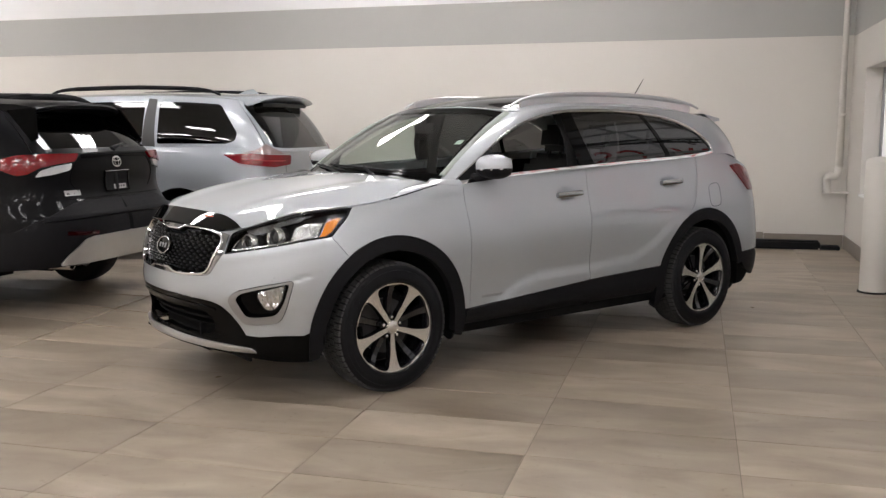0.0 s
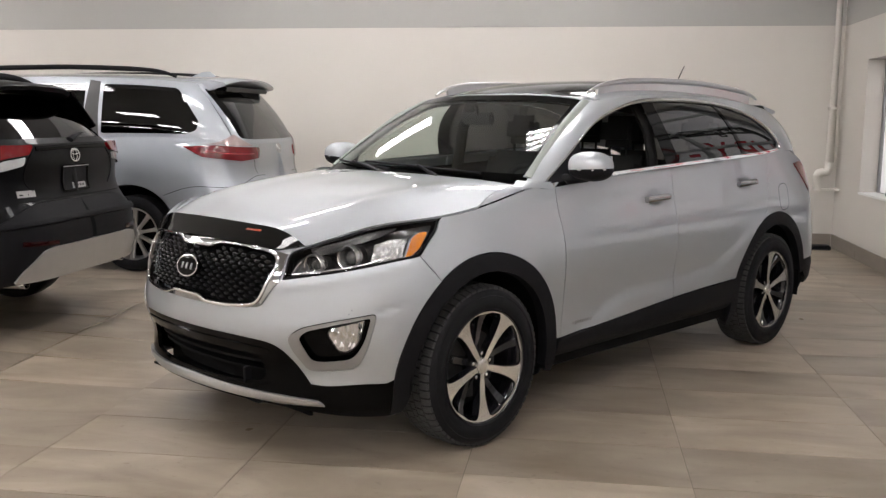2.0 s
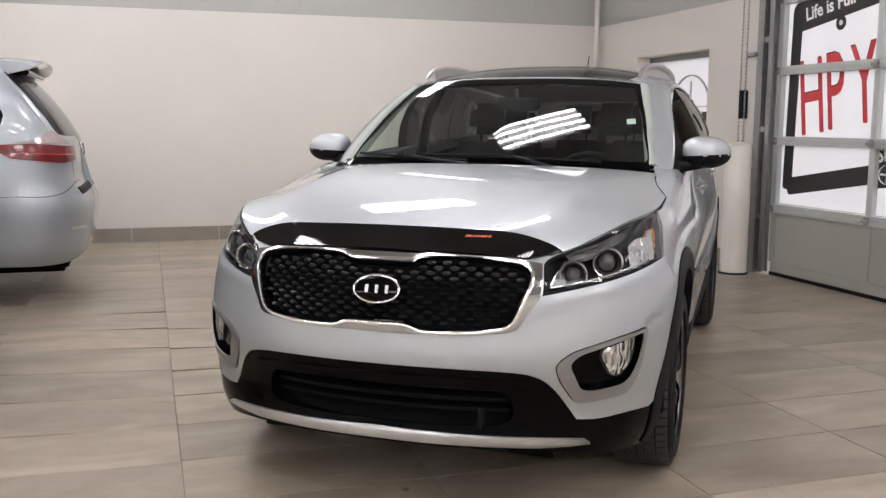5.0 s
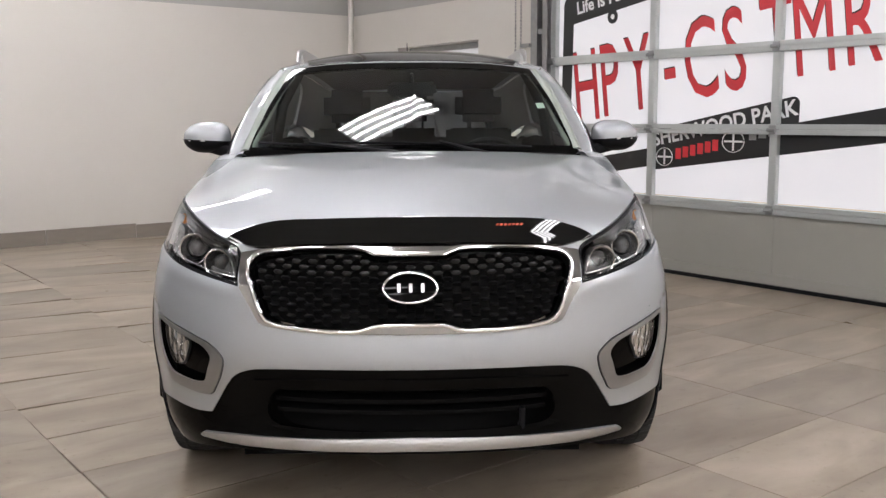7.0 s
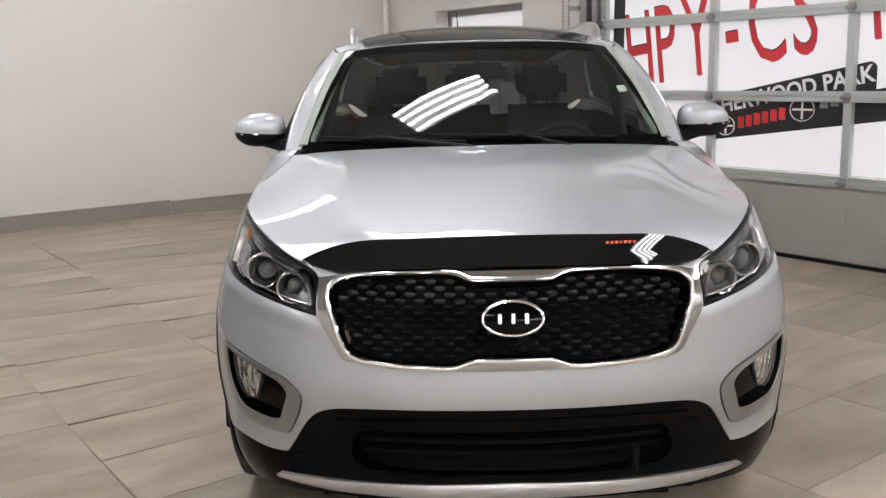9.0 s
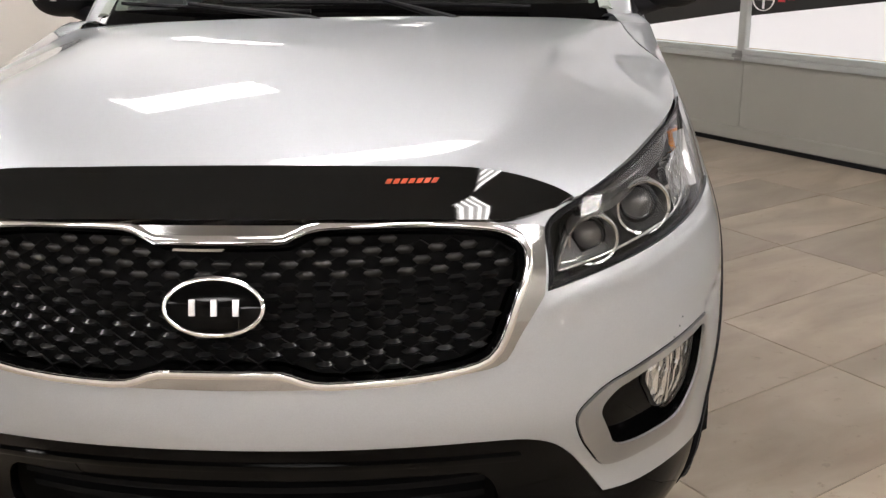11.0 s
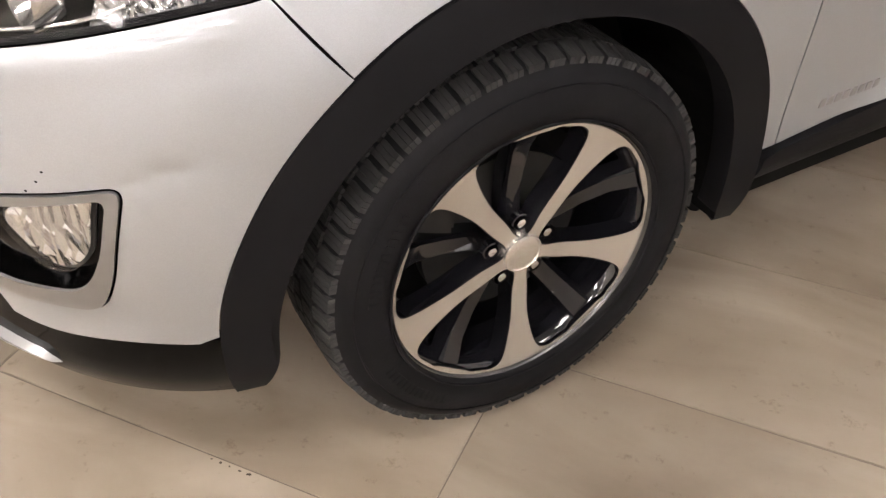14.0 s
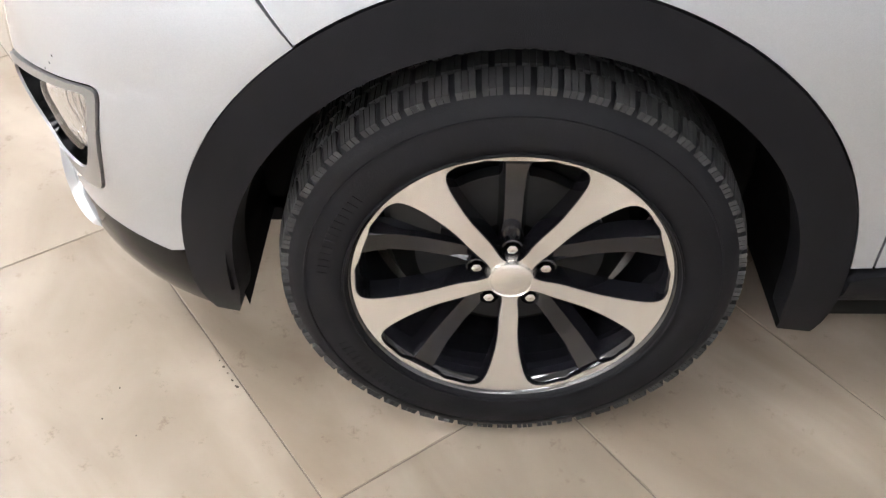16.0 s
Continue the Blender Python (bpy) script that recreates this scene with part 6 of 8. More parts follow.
def cabin_parts(car):
    # windscreen with its black border
    rim_r = line([(2.60, 0.015), (2.52, 0.24), (2.44, 0.50), (2.30, 0.80), (2.24, 0.985)], 0.08)
    ws = np.vstack([line([(-2.60, 0.015), (-1.4, 0.012), (0, 0.01), (1.4, 0.012), (2.60, 0.015)], 0.1), rim_r[1:], line([(2.24, 0.985), (1.4, 0.99), (0, 0.992), (-1.4, 0.99), (-2.24, 0.985)], 0.1)[1:], (rim_r * [-1, 1])[::-1][1:-1]])
    clear = rounded([(-2.46, 0.09), (2.46, 0.09), (2.29, 0.50), (2.10, 0.91), (-2.10, 0.91), (-2.29, 0.50)], [0.10, 0.10, 0.3, 0.10, 0.10, 0.3], 0.06)
    skin("windscreen_border", cabin, ws, GLOSS_BLACK, car, "black printed windscreen border", holes=[clear], step=0.09, off=0.0, rim=0.012)
    skin("windscreen", cabin, clear, CLEAR, car, "clear windscreen", step=0.06, off=-0.001, rim=0.0)
    dlo = [(1.425, 1.142), (1.6, 1.166), (1.8, 1.184), (2.484, 1.217), (3.0, 1.239), (3.45, 1.257), (3.80, 1.280), (3.885, 1.292)]
    dlo_top = [(3.885, 1.292), (3.87, 1.335), (3.76, 1.430), (3.60, 1.500), (3.40, 1.545), (3.1, 1.575), (2.75, 1.583), (2.42, 1.572), (2.15, 1.525), (1.95, 1.460), (1.80, 1.385), (1.62, 1.275), (1.49, 1.190), (1.435, 1.152)]
    hole = np.vstack([line(cabin_pts(dlo), 0.08), line(cabin_pts(dlo_top), 0.08)[1:]])
    frame_o = np.vstack([line([(2.62, -0.02), (2.9, -0.09), (3.4, -0.12), (4.2, -0.08), (5, -0.03), (8, -0.03), (10.9, -0.05)], 0.1), line([(10.9, -0.05), (10.9, 0.5), (10.9, 1.0)], 0.1)[1:], line([(10.9, 1.0), (8, 1.0), (5, 1.0), (3.4, 1.0), (2.27, 0.99)], 0.1)[1:], (rim_r + [0.025, 0])[::-1][1:-1]])
    for sgn in (1, -1):
        f = (lambda p: np.asarray(p, float)) if sgn > 0 else other
        skin("pillar_frame", cabin, f(frame_o), SILVER, car, "silver painted pillars and roof edge", holes=[f(hole)], step=0.07, rim=0.02)
        band("window_trim", cabin, f(hole), 0.055, CHROME, car, "chrome window trim", off=-0.002, height=0.005, closed=True)

        def pane(name, rows, mat, label, off=-0.008):
            return skin(name, cabin, f(poly(cabin_pts(rows), 0.06)), mat, car, label, off=off, rim=0, step=0.09)

        pane("b_pillar", [(2.44, 1.217), (2.575, 1.221), (2.50, 1.578), (2.40, 1.570)], GLOSS_BLACK, "gloss black door pillar", -0.004)
        pane("window_divider", [(3.33, 1.254), (3.375, 1.256), (3.20, 1.568), (3.165, 1.570)], GLOSS_BLACK, "black window divider", -0.005)
        pane("rear_window", [(2.56, 1.223), (3.34, 1.255), (3.175, 1.568), (2.75, 1.581), (2.49, 1.576)], DARK_TINT, "dark tinted rear door window")
        pane("quarter_window", [(3.36, 1.258), (3.82, 1.287), (3.86, 1.330), (3.75, 1.428), (3.58, 1.500), (3.40, 1.540), (3.20, 1.562)], DARK_TINT, "dark tinted quarter window")
        pane("sail_panel", [(1.435, 1.150), (1.70, 1.182), (1.76, 1.360), (1.60, 1.262)], PLASTIC, "black mirror sail panel", -0.004)
        if sgn < 0:
            pane("front_window", [(1.70, 1.184), (2.45, 1.217), (2.41, 1.570), (2.15, 1.522), (1.95, 1.456), (1.76, 1.358)], CLEAR, "clear front door window")
        # wing mirror
        mir = empty("wing_mirror", "silver wing mirror with a dark lower shell", "")
        mir.parent = car
        bm = bmesh.new()
        bmesh.ops.create_uvsphere(bm, u_segments=32, v_segments=20, radius=1)
        for v in bm.verts:
            x, y, z = v.co
            k = 1.0 - 0.28 * max(0, x) ** 2
            v.co = ((abs(x) ** 0.75) * math.copysign(1, x) * 0.108, y * 0.094 * (1 + 0.15 * (y < 0)) * (1 - 0.12 * x), (abs(z) ** 0.72) * math.copysign(1, z) * 0.072 * k - 0.004 * x)
        cap = bm.copy()
        for b2, keep_top in ((bm, False), (cap, True)):
            g = b2.verts[:] + b2.edges[:] + b2.faces[:]
            bmesh.ops.bisect_plane(b2, geom=g, plane_co=(0, 0, -0.012), plane_no=(-0.06, 0, 1), clear_inner=keep_top, clear_outer=not keep_top)
        M = Matrix.Translation((sgn * 0.955, 1.645, 1.242)) @ Matrix.Rotation(radians(-8 * sgn), 4, "Z") @ Matrix.Diagonal((sgn, 1, 1, 1))
        for b2, nm, mt, lb in ((bm, "lower_shell", PLASTIC, "black lower shell"), (cap, "cap", SILVER, "silver mirror cap")):
            bmesh.ops.transform(b2, matrix=M, verts=b2.verts)
            bmesh.ops.recalc_face_normals(b2, faces=b2.faces)
            part(nm, b2, mt, mir, lb, sharp=60)
        bm = bmesh.new()
        tube(bm, [(sgn * 1.058, 1.610, 1.232), (sgn * 1.015, 1.560, 1.229), (sgn * 0.945, 1.537, 1.228)], [0.004, 0.006, 0.004], 8)
        part("repeater", bm, WHITE_LENS, mir, "clear turn repeater strip")
        bm = bmesh.new()
        tube(bm, [(sgn * 0.82, 1.565, 1.172), (sgn * 0.87, 1.59, 1.180), (sgn * 0.93, 1.64, 1.195)], [0.030, 0.026, 0.030], 12)
        part("arm", bm, PLASTIC, mir)
        bm = bmesh.new()
        box(bm, -0.070, 0.066, -0.003, 0.003, -0.046, 0.050, bevel=0.002, m=M @ Matrix.Translation((0.0, 0.068, 0.0)))
        part("glass", bm, CHROME, mir, "mirror glass")
        # roof rail
        rail = line([(0.580, 2.10, 1.606), (0.585, 2.17, 1.640), (0.594, 2.30, 1.668), (0.608, 2.55, 1.688), (0.616, 2.9, 1.695), (0.612, 3.3, 1.690), (0.600, 3.65, 1.670), (0.582, 3.95, 1.640), (0.576, 4.05, 1.612)], 0.05)
        bm = bmesh.new()
        tube(bm, [(sgn * a, b, c) for a, b, c in rail], [0.010 + 0.012 * min(1, 6 * min(i, len(rail) - 1 - i) / len(rail)) for i in range(len(rail))], 12, flat=0.75)
        rr = part("roof_rail", bm, SATIN, car, "satin silver roof rail")
        bm = bmesh.new()
        low = [(sgn * (a - 0.006), b, max(float(roof([[0.9, b]])[0][2]) - 0.004, 1.55)) for a, b, c in rail[2:-2]]
        va = [[bm.verts.new((a, b, c)), bm.verts.new((q[0], q[1], q[2]))] for (a, b, c), q in zip([(sgn * a, b, c) for a, b, c in rail[2:-2]], low)]
        for p0, p1 in zip(va, va[1:]):
            bm.faces.new((p0[0], p1[0], p1[1], p0[1]))
        g = bmesh.ops.extrude_face_region(bm, geom=bm.faces[:])
        bmesh.ops.translate(bm, vec=(-sgn * 0.02, 0, 0), verts=[v for v in g["geom"] if isinstance(v, bmesh.types.BMVert)])
        bmesh.ops.recalc_face_normals(bm, faces=bm.faces)
        part("rail_web", bm, SATIN, car, "satin silver rail foot")
    # roof
    ro = rounded([(-0.992, 1.955), (0.992, 1.955), (0.992, 4.27), (-0.992, 4.27)], 0.03, 0.05)
    pano = rounded([(-0.80, 1.99), (0.80, 1.99), (0.80, 3.42), (-0.80, 3.42)], 0.06, 0.05)
    skin("roof", roof, ro, SILVER, car, "silver painted roof", holes=[pano], step=0.06, off=0.001, rim=0.008)
    skin("roof_glass", roof, inset(pano, 0.003), GLOSS_BLACK, car, "black panoramic roof glass", step=0.06, off=0.003, rim=0.01)
    rear = np.vstack([line([(10.92, -0.02), (12, -0.02), (13.08, -0.02)], 0.1), line([(13.08, -0.02), (13.08, 0.97)], 0.1)[1:], line([(13.08, 0.97), (12, 0.97), (10.92, 0.97)], 0.1)[1:], line([(10.92, 0.97), (10.92, -0.02)], 0.1)[1:-1]])

    def tail(p):
        p = np.atleast_2d(np.asarray(p, float)).copy()
        q = np.stack([12 - np.abs(p[:, 0] - 12), p[:, 1]], 1)
        o = cabin(q)
        o[:, 0] = np.where(p[:, 0] > 12, -o[:, 0], o[:, 0])
        return o
    skin("tailgate_glass", tail, rear, DARK_TINT, car, "dark tinted tailgate window", step=0.1, rim=0)
    bm = bmesh.new()
    rows = []
    for x in np.linspace(-0.60, 0.60, 25):
        yy = 4.42 - 0.12 * (abs(x) / 0.60) ** 3
        rows.append([bm.verts.new(p) for p in ((x, 4.10, 1.582 - 0.03 * x * x), (x, yy, 1.548 - 0.03 * x * x), (x, yy + 0.005, 1.530 - 0.03 * x * x), (x, 4.22, 1.52 - 0.03 * x * x))])
    for a, b in zip(rows, rows[1:]):
        for i in range(3):
            bm.faces.new((a[i], a[i + 1], b[i + 1], b[i]))
    bm.faces.new(rows[0])
    bm.faces.new(rows[-1][::-1])
    bmesh.ops.recalc_face_normals(bm, faces=bm.faces)
    part("roof_spoiler", bm, SILVER, car, "silver roof spoiler")
    bm = bmesh.new()
    tube(bm, [(-0.035, 3.93, 1.62), (-0.036, 3.96, 1.645), (-0.038, 4.0, 1.69), (-0.045, 4.15, 1.862)], [0.022, 0.008, 0.0045, 0.003], 10)
    part("antenna", bm, PLASTIC, car, "black roof antenna")
    # wipers and cowl
    bm = bmesh.new()
    rows = []
    for u in np.linspace(-1, 1, 31):
        q = bonnet([[0.91 * u, 0.985]])[0]
        c = cabin([[2.50 * u, 0.03]])[0]
        rows.append([bm.verts.new((q[0], q[1], q[2] - 0.012)), bm.verts.new(((q[0] + c[0]) / 2, (q[1] + c[1]) / 2, q[2] - 0.03)), bm.verts.new((c[0], c[1] + 0.01, c[2] - 0.004))])
    for a, b in zip(rows, rows[1:]):
        for i in range(2):
            bm.faces.new((a[i], b[i], b[i + 1], a[i + 1]))
    part("cowl", bm, PLASTIC, car, "black plastic cowl")
    for s0, s1, v0, v1 in ((1.5, -0.9, 0.055, 0.10), (-0.2, -2.2, 0.045, 0.11)):
        bm = bmesh.new()
        pts = [offset_pt(cabin, s0 + (s1 - s0) * k / 16, v0 + (v1 - v0) * k / 16, 0.014)[0] for k in range(17)]
        tube(bm, pts, 0.006, 6)
        part("wiper_blade", bm, PLASTIC, car, "black wiper blade")
        bm = bmesh.new()
        p0 = offset_pt(cabin, s0 * 0.55, -0.02, 0.02)[0]
        tube(bm, [p0 + np.array([0, -0.02, 0.0]), p0 + np.array([-0.03, 0, 0.012]), offset_pt(cabin, (s0 + s1) / 2, (v0 + v1) / 2, 0.026)[0]], [0.018, 0.012, 0.006], 8)
        part("wiper_arm", bm, PLASTIC, car, "black wiper arm")
    skin("sticker", cabin, np.array([(1.90, 0.455), (2.12, 0.465), (2.105, 0.525), (1.885, 0.515)]), STICKER, car, "pale green sticker inside the windscreen", off=-0.004, rim=0, step=0.2)


def interior(car):
    """What shows through the glass: liner, dashboard, wheel, seats."""
    half = np.vstack([line([(2.02, 0.25), (3.5, 0.24), (5.6, 0.24)], 0.1), line([(5.6, 0.24), (5.6, 1.0)], 0.1)[1:], line([(5.6, 1.0), (4.5, 1.20), (3.4, 1.17), (2.35, 1.135), (2.02, 1.115)], 0.1)[1:], line([(2.02, 1.115), (2.02, 0.25)], 0.1)[1:-1]])
    for sgn in (1, -1):
        f = (lambda p: np.asarray(p, float)) if sgn > 0 else other
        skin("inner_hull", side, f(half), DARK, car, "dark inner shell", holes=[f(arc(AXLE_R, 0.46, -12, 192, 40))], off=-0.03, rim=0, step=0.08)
    bm = bmesh.new()
    box(bm, -0.60, 0.60, 0.25, 4.6, 0.24, 0.30)
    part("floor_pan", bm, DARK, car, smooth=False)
    bm = bmesh.new()
    box(bm, -0.80, 0.80, 1.40, 1.78, 0.72, 1.10, bevel=0.06)
    part("dashboard", bm, PLASTIC, car, "dark dashboard")
    bm = bmesh.new()
    rows = []
    for u in np.linspace(-1, 1, 25):
        c = cabin([[2.6 * u, 0.0]])[0]
        rows.append([bm.verts.new((c[0], c[1] + 0.02, 1.125)), bm.verts.new((0.80 * u, 1.60, 1.118)), bm.verts.new((0.80 * u, 1.72, 1.09))])
    for a, b in zip(rows, rows[1:]):
        for i in range(2):
            bm.faces.new((a[i], b[i], b[i + 1], a[i + 1]))
    part("dash_top", bm, PLASTIC, car)
    bm = bmesh.new()
    m = Matrix.Translation((0.38, 1.92, 1.05)) @ Matrix.Rotation(radians(25), 4, "X")
    tube(bm, [m @ Vector((0.185 * math.cos(a), 0, 0.185 * math.sin(a))) for a in np.linspace(0, 2 * math.pi, 40, endpoint=False)], 0.016, 8, closed=True)
    for a in (0, 180, 270):
        tube(bm, [m @ Vector((0.05 * math.cos(radians(a)), 0.01, 0.05 * math.sin(radians(a)))), m @ Vector((0.18 * math.cos(radians(a)), 0, 0.18 * math.sin(radians(a))))], 0.015, 6)
    box(bm, -0.07, 0.07, -0.02, 0.04, -0.06, 0.05, bevel=0.015, m=m)
    part("steering_wheel", bm, PLASTIC, car, "dark steering wheel")

    def seat(x, y, wide=0.50):
        s = empty("seat", "black seat with headrest", "")
        s.parent = car
        bm = bmesh.new()
        box(bm, x - wide / 2, x + wide / 2, y - 0.30, y + 0.22, 0.52, 0.68, bevel=0.05)
        part("cushion", bm, FABRIC, s)
        bm = bmesh.new()
        box(bm, -wide / 2, wide / 2, -0.07, 0.07, 0.0, 0.66, bevel=0.06, m=Matrix.Translation((x, y + 0.22, 0.62)) @ Matrix.Rotation(radians(-16), 4, "X"))
        part("backrest", bm, FABRIC, s)
        bm = bmesh.new()
        box(bm, -0.135, 0.135, -0.05, 0.05, 0.0, 0.19, bevel=0.045, m=Matrix.Translation((x, y + 0.42, 1.30)) @ Matrix.Rotation(radians(-8), 4, "X"))
        for k in (-0.06, 0.06):
            box(bm, k - 0.006, k + 0.006, -0.006, 0.006, -0.08, 0.02, m=Matrix.Translation((x, y + 0.42, 1.30)))
        part("headrest", bm, FABRIC, s)

    for x in (0.38, -0.38):
        seat(x, 2.28)
    for x, wd in ((0.44, 0.50), (-0.44, 0.50), (0.0, 0.40)):
        seat(x, 3.12, wd)
    bm = bmesh.new()
    box(bm, -0.12, 0.12, -0.02, 0.02, -0.035, 0.035, bevel=0.015, m=Matrix.Translation((0, 1.86, 1.465)))
    tube(bm, [(0, 1.86, 1.49), (0, 1.84, 1.54)], 0.01, 6)
    part("inside_mirror", bm, PLASTIC, car, "dark inside mirror")
    for sgn in (1, -1):
        bm = bmesh.new()
        tube(bm, [(sgn * 0.735, 1.42, 1.17), (sgn * 0.70, 1.60, 1.30), (sgn * 0.655, 1.85, 1.46), (sgn * 0.615, 2.04, 1.545)], 0.030, 10)
        part("pillar_lining", bm, TRIM_GREY, car, "pale grey pillar lining")
        bm = bmesh.new()
        tube(bm, [(sgn * 0.78, 2.50, 1.10), (sgn * 0.72, 2.49, 1.40), (sgn * 0.62, 2.47, 1.58)], 0.045, 10, flat=0.6)
        part("door_post_lining", bm, FABRIC, car, "dark post lining")
    bm = bmesh.new()
    rows = []
    for y in np.linspace(2.05, 4.2, 14):
        rows.append([bm.verts.new(p - [0, 0, 0.03]) for p in roof(np.stack([np.linspace(-0.9, 0.9, 9), np.full(9, y)], 1))])
    for a, b in zip(rows, rows[1:]):
        for i in range(8):
            bm.faces.new((a[i], a[i + 1], b[i + 1], b[i]))
    part("headliner", bm, HEADLINER, car, "grey headliner")


STICKER = material("sticker_green", (0.55, 0.68, 0.60), 0.6)


def silver_suv():
    car = empty("suv", "silver mid-size SUV with black wheel arch cladding, parked on the tiles", "car")
    front_end(car)
    headlamps(car)
    bonnet_and_shield(car)
    flanks(car)
    cabin_parts(car)
    interior(car)
    w = wheel()
    w.parent = car
    tagged(w, "five-spoke black and machined alloy wheel")
    w.matrix_basis = pose(0.808, AXLE_F, HUB_Z)
    for x, y, a, flip in ((0.808, AXLE_R, 36, 0), (-0.808, AXLE_F, 10, 180), (-0.808, AXLE_R, 50, 180)):
        o = copy_thing(w, pose(x, y, HUB_Z, a, 0, flip))
        o.parent = car
    return car

# ---- the two cars parked behind: surfaces measured from the tail, x to the car's right, y forwards ----
def ring_spline(rows, ends=3):
    p = np.array(rows, float)
    flip = np.array([-1] + [1] * (p.shape[1] - 1))
    q = np.vstack([p[ends:0:-1] * flip, p, p[-2 : -2 - ends : -1] * flip])
    return q


def body_surface(plan, levels, rise):
    q = ring_spline(plan)
    d = np.r_[0, np.cumsum(np.linalg.norm(np.diff(q, axis=0), axis=1))]
    d -= d[3]
    at, ss = cubic(d, q), d[3:-3]
    rs = np.array([ss[k] for k, _ in rise])
    rm = np.array([r for _, r in rise], float)
    rs2, rm2 = np.r_[-rs[2:0:-1], rs], np.vstack([rm[2:0:-1], rm])
    bs, bz = cubic(rs2, np.eye(len(rs2))), cubic(levels, np.eye(len(levels)))

    def f(p):
        p = np.atleast_2d(np.asarray(p, float))
        s, z = np.abs(p[:, 0]), p[:, 1]
        c = at(s)
        t = at(s + 1e-3) - at(s - 1e-3)
        t /= np.linalg.norm(t, axis=1, keepdims=True)
        o = ((bs(s) @ rm2) * bz(z)).sum(1)
        x, y = c[:, 0] + t[:, 1] * o, c[:, 1] - t[:, 0] * o
        return np.stack([np.where(p[:, 0] < 0, -x, x), y, z], 1)

    tab = np.linspace(0, ss[-1], 800)

    def at_y(y, z):
        w = f(np.stack([tab, np.full(800, z)], 1))
        return float(np.interp(y, np.maximum.accumulate(w[:, 1]), tab))

    return f, at_y, ss[-1]


def glass_surface(foot, head, bow):
    a, b = ring_spline(foot, 2), ring_spline(head, 2)
    n = len(foot)
    fa, fb = cubic(np.arange(-2, n + 2), a), cubic(np.arange(-2, n + 2), b)

    def f(p):
        p = np.atleast_2d(np.asarray(p, float))
        s, v = np.abs(p[:, 0]), p[:, 1]
        q0, q1 = fa(s), fb(s)
        t = fa(s + 1e-2) - fa(s - 1e-2) + fb(s + 1e-2) - fb(s - 1e-2)
        nn = np.cross(t, q1 - q0)
        nn /= np.maximum(np.linalg.norm(nn, axis=1, keepdims=True), 1e-9)
        q = q0 + (q1 - q0) * v[:, None] + nn * (bow * 4 * v * (1 - v))[:, None]
        q[:, 0] = np.where(p[:, 0] < 0, -q[:, 0], q[:, 0])
        return q

    ss = np.linspace(1.5, n - 1.5, 400)

    def pts(rows):
        out = []
        for y, z in rows:
            v = 0.5
            for _ in range(8):
                q = f(np.stack([ss, np.full(400, v)], 1))
                s = float(np.interp(y, np.maximum.accumulate(q[:, 1]), ss))
                col = f(np.stack([np.full(50, s), np.linspace(-0.1, 1.1, 50)], 1))
                v = float(np.interp(z, col[:, 2], np.linspace(-0.1, 1.1, 50)))
            out.append((s, v))
        return np.array(out)

    return f, pts, fb


def roof_skin(name, fb, n, rise, mat, car, label, y_stop):
    """A crowned roof between the head line's two sides."""
    ss = np.linspace(2.2, n - 2.0, 26)
    e = fb(ss)
    bm = bmesh.new()
    rows = []
    for q in e:
        rows.append([bm.verts.new((u * q[0], q[1] - 0.06 * (1 - u * u) * (1 if q[1] < e[0][1] + 0.15 else 0), q[2] + rise * (1 - abs(u) ** 2.4))) for u in np.linspace(-1, 1, 17)])
    for a, b in zip(rows, rows[1:]):
        for i in range(16):
            bm.faces.new((a[i], a[i + 1], b[i + 1], b[i]))
    bmesh.ops.recalc_face_normals(bm, faces=bm.faces)
    return part(name, bm, mat, car, label)


def circle_on(f_pts, y, z, r, a0, a1, n=30):
    return np.array([(f_pts(y + r * math.cos(radians(a)), z + r * math.sin(radians(a))), z + r * math.sin(radians(a))) for a in np.linspace(a0, a1, n)])


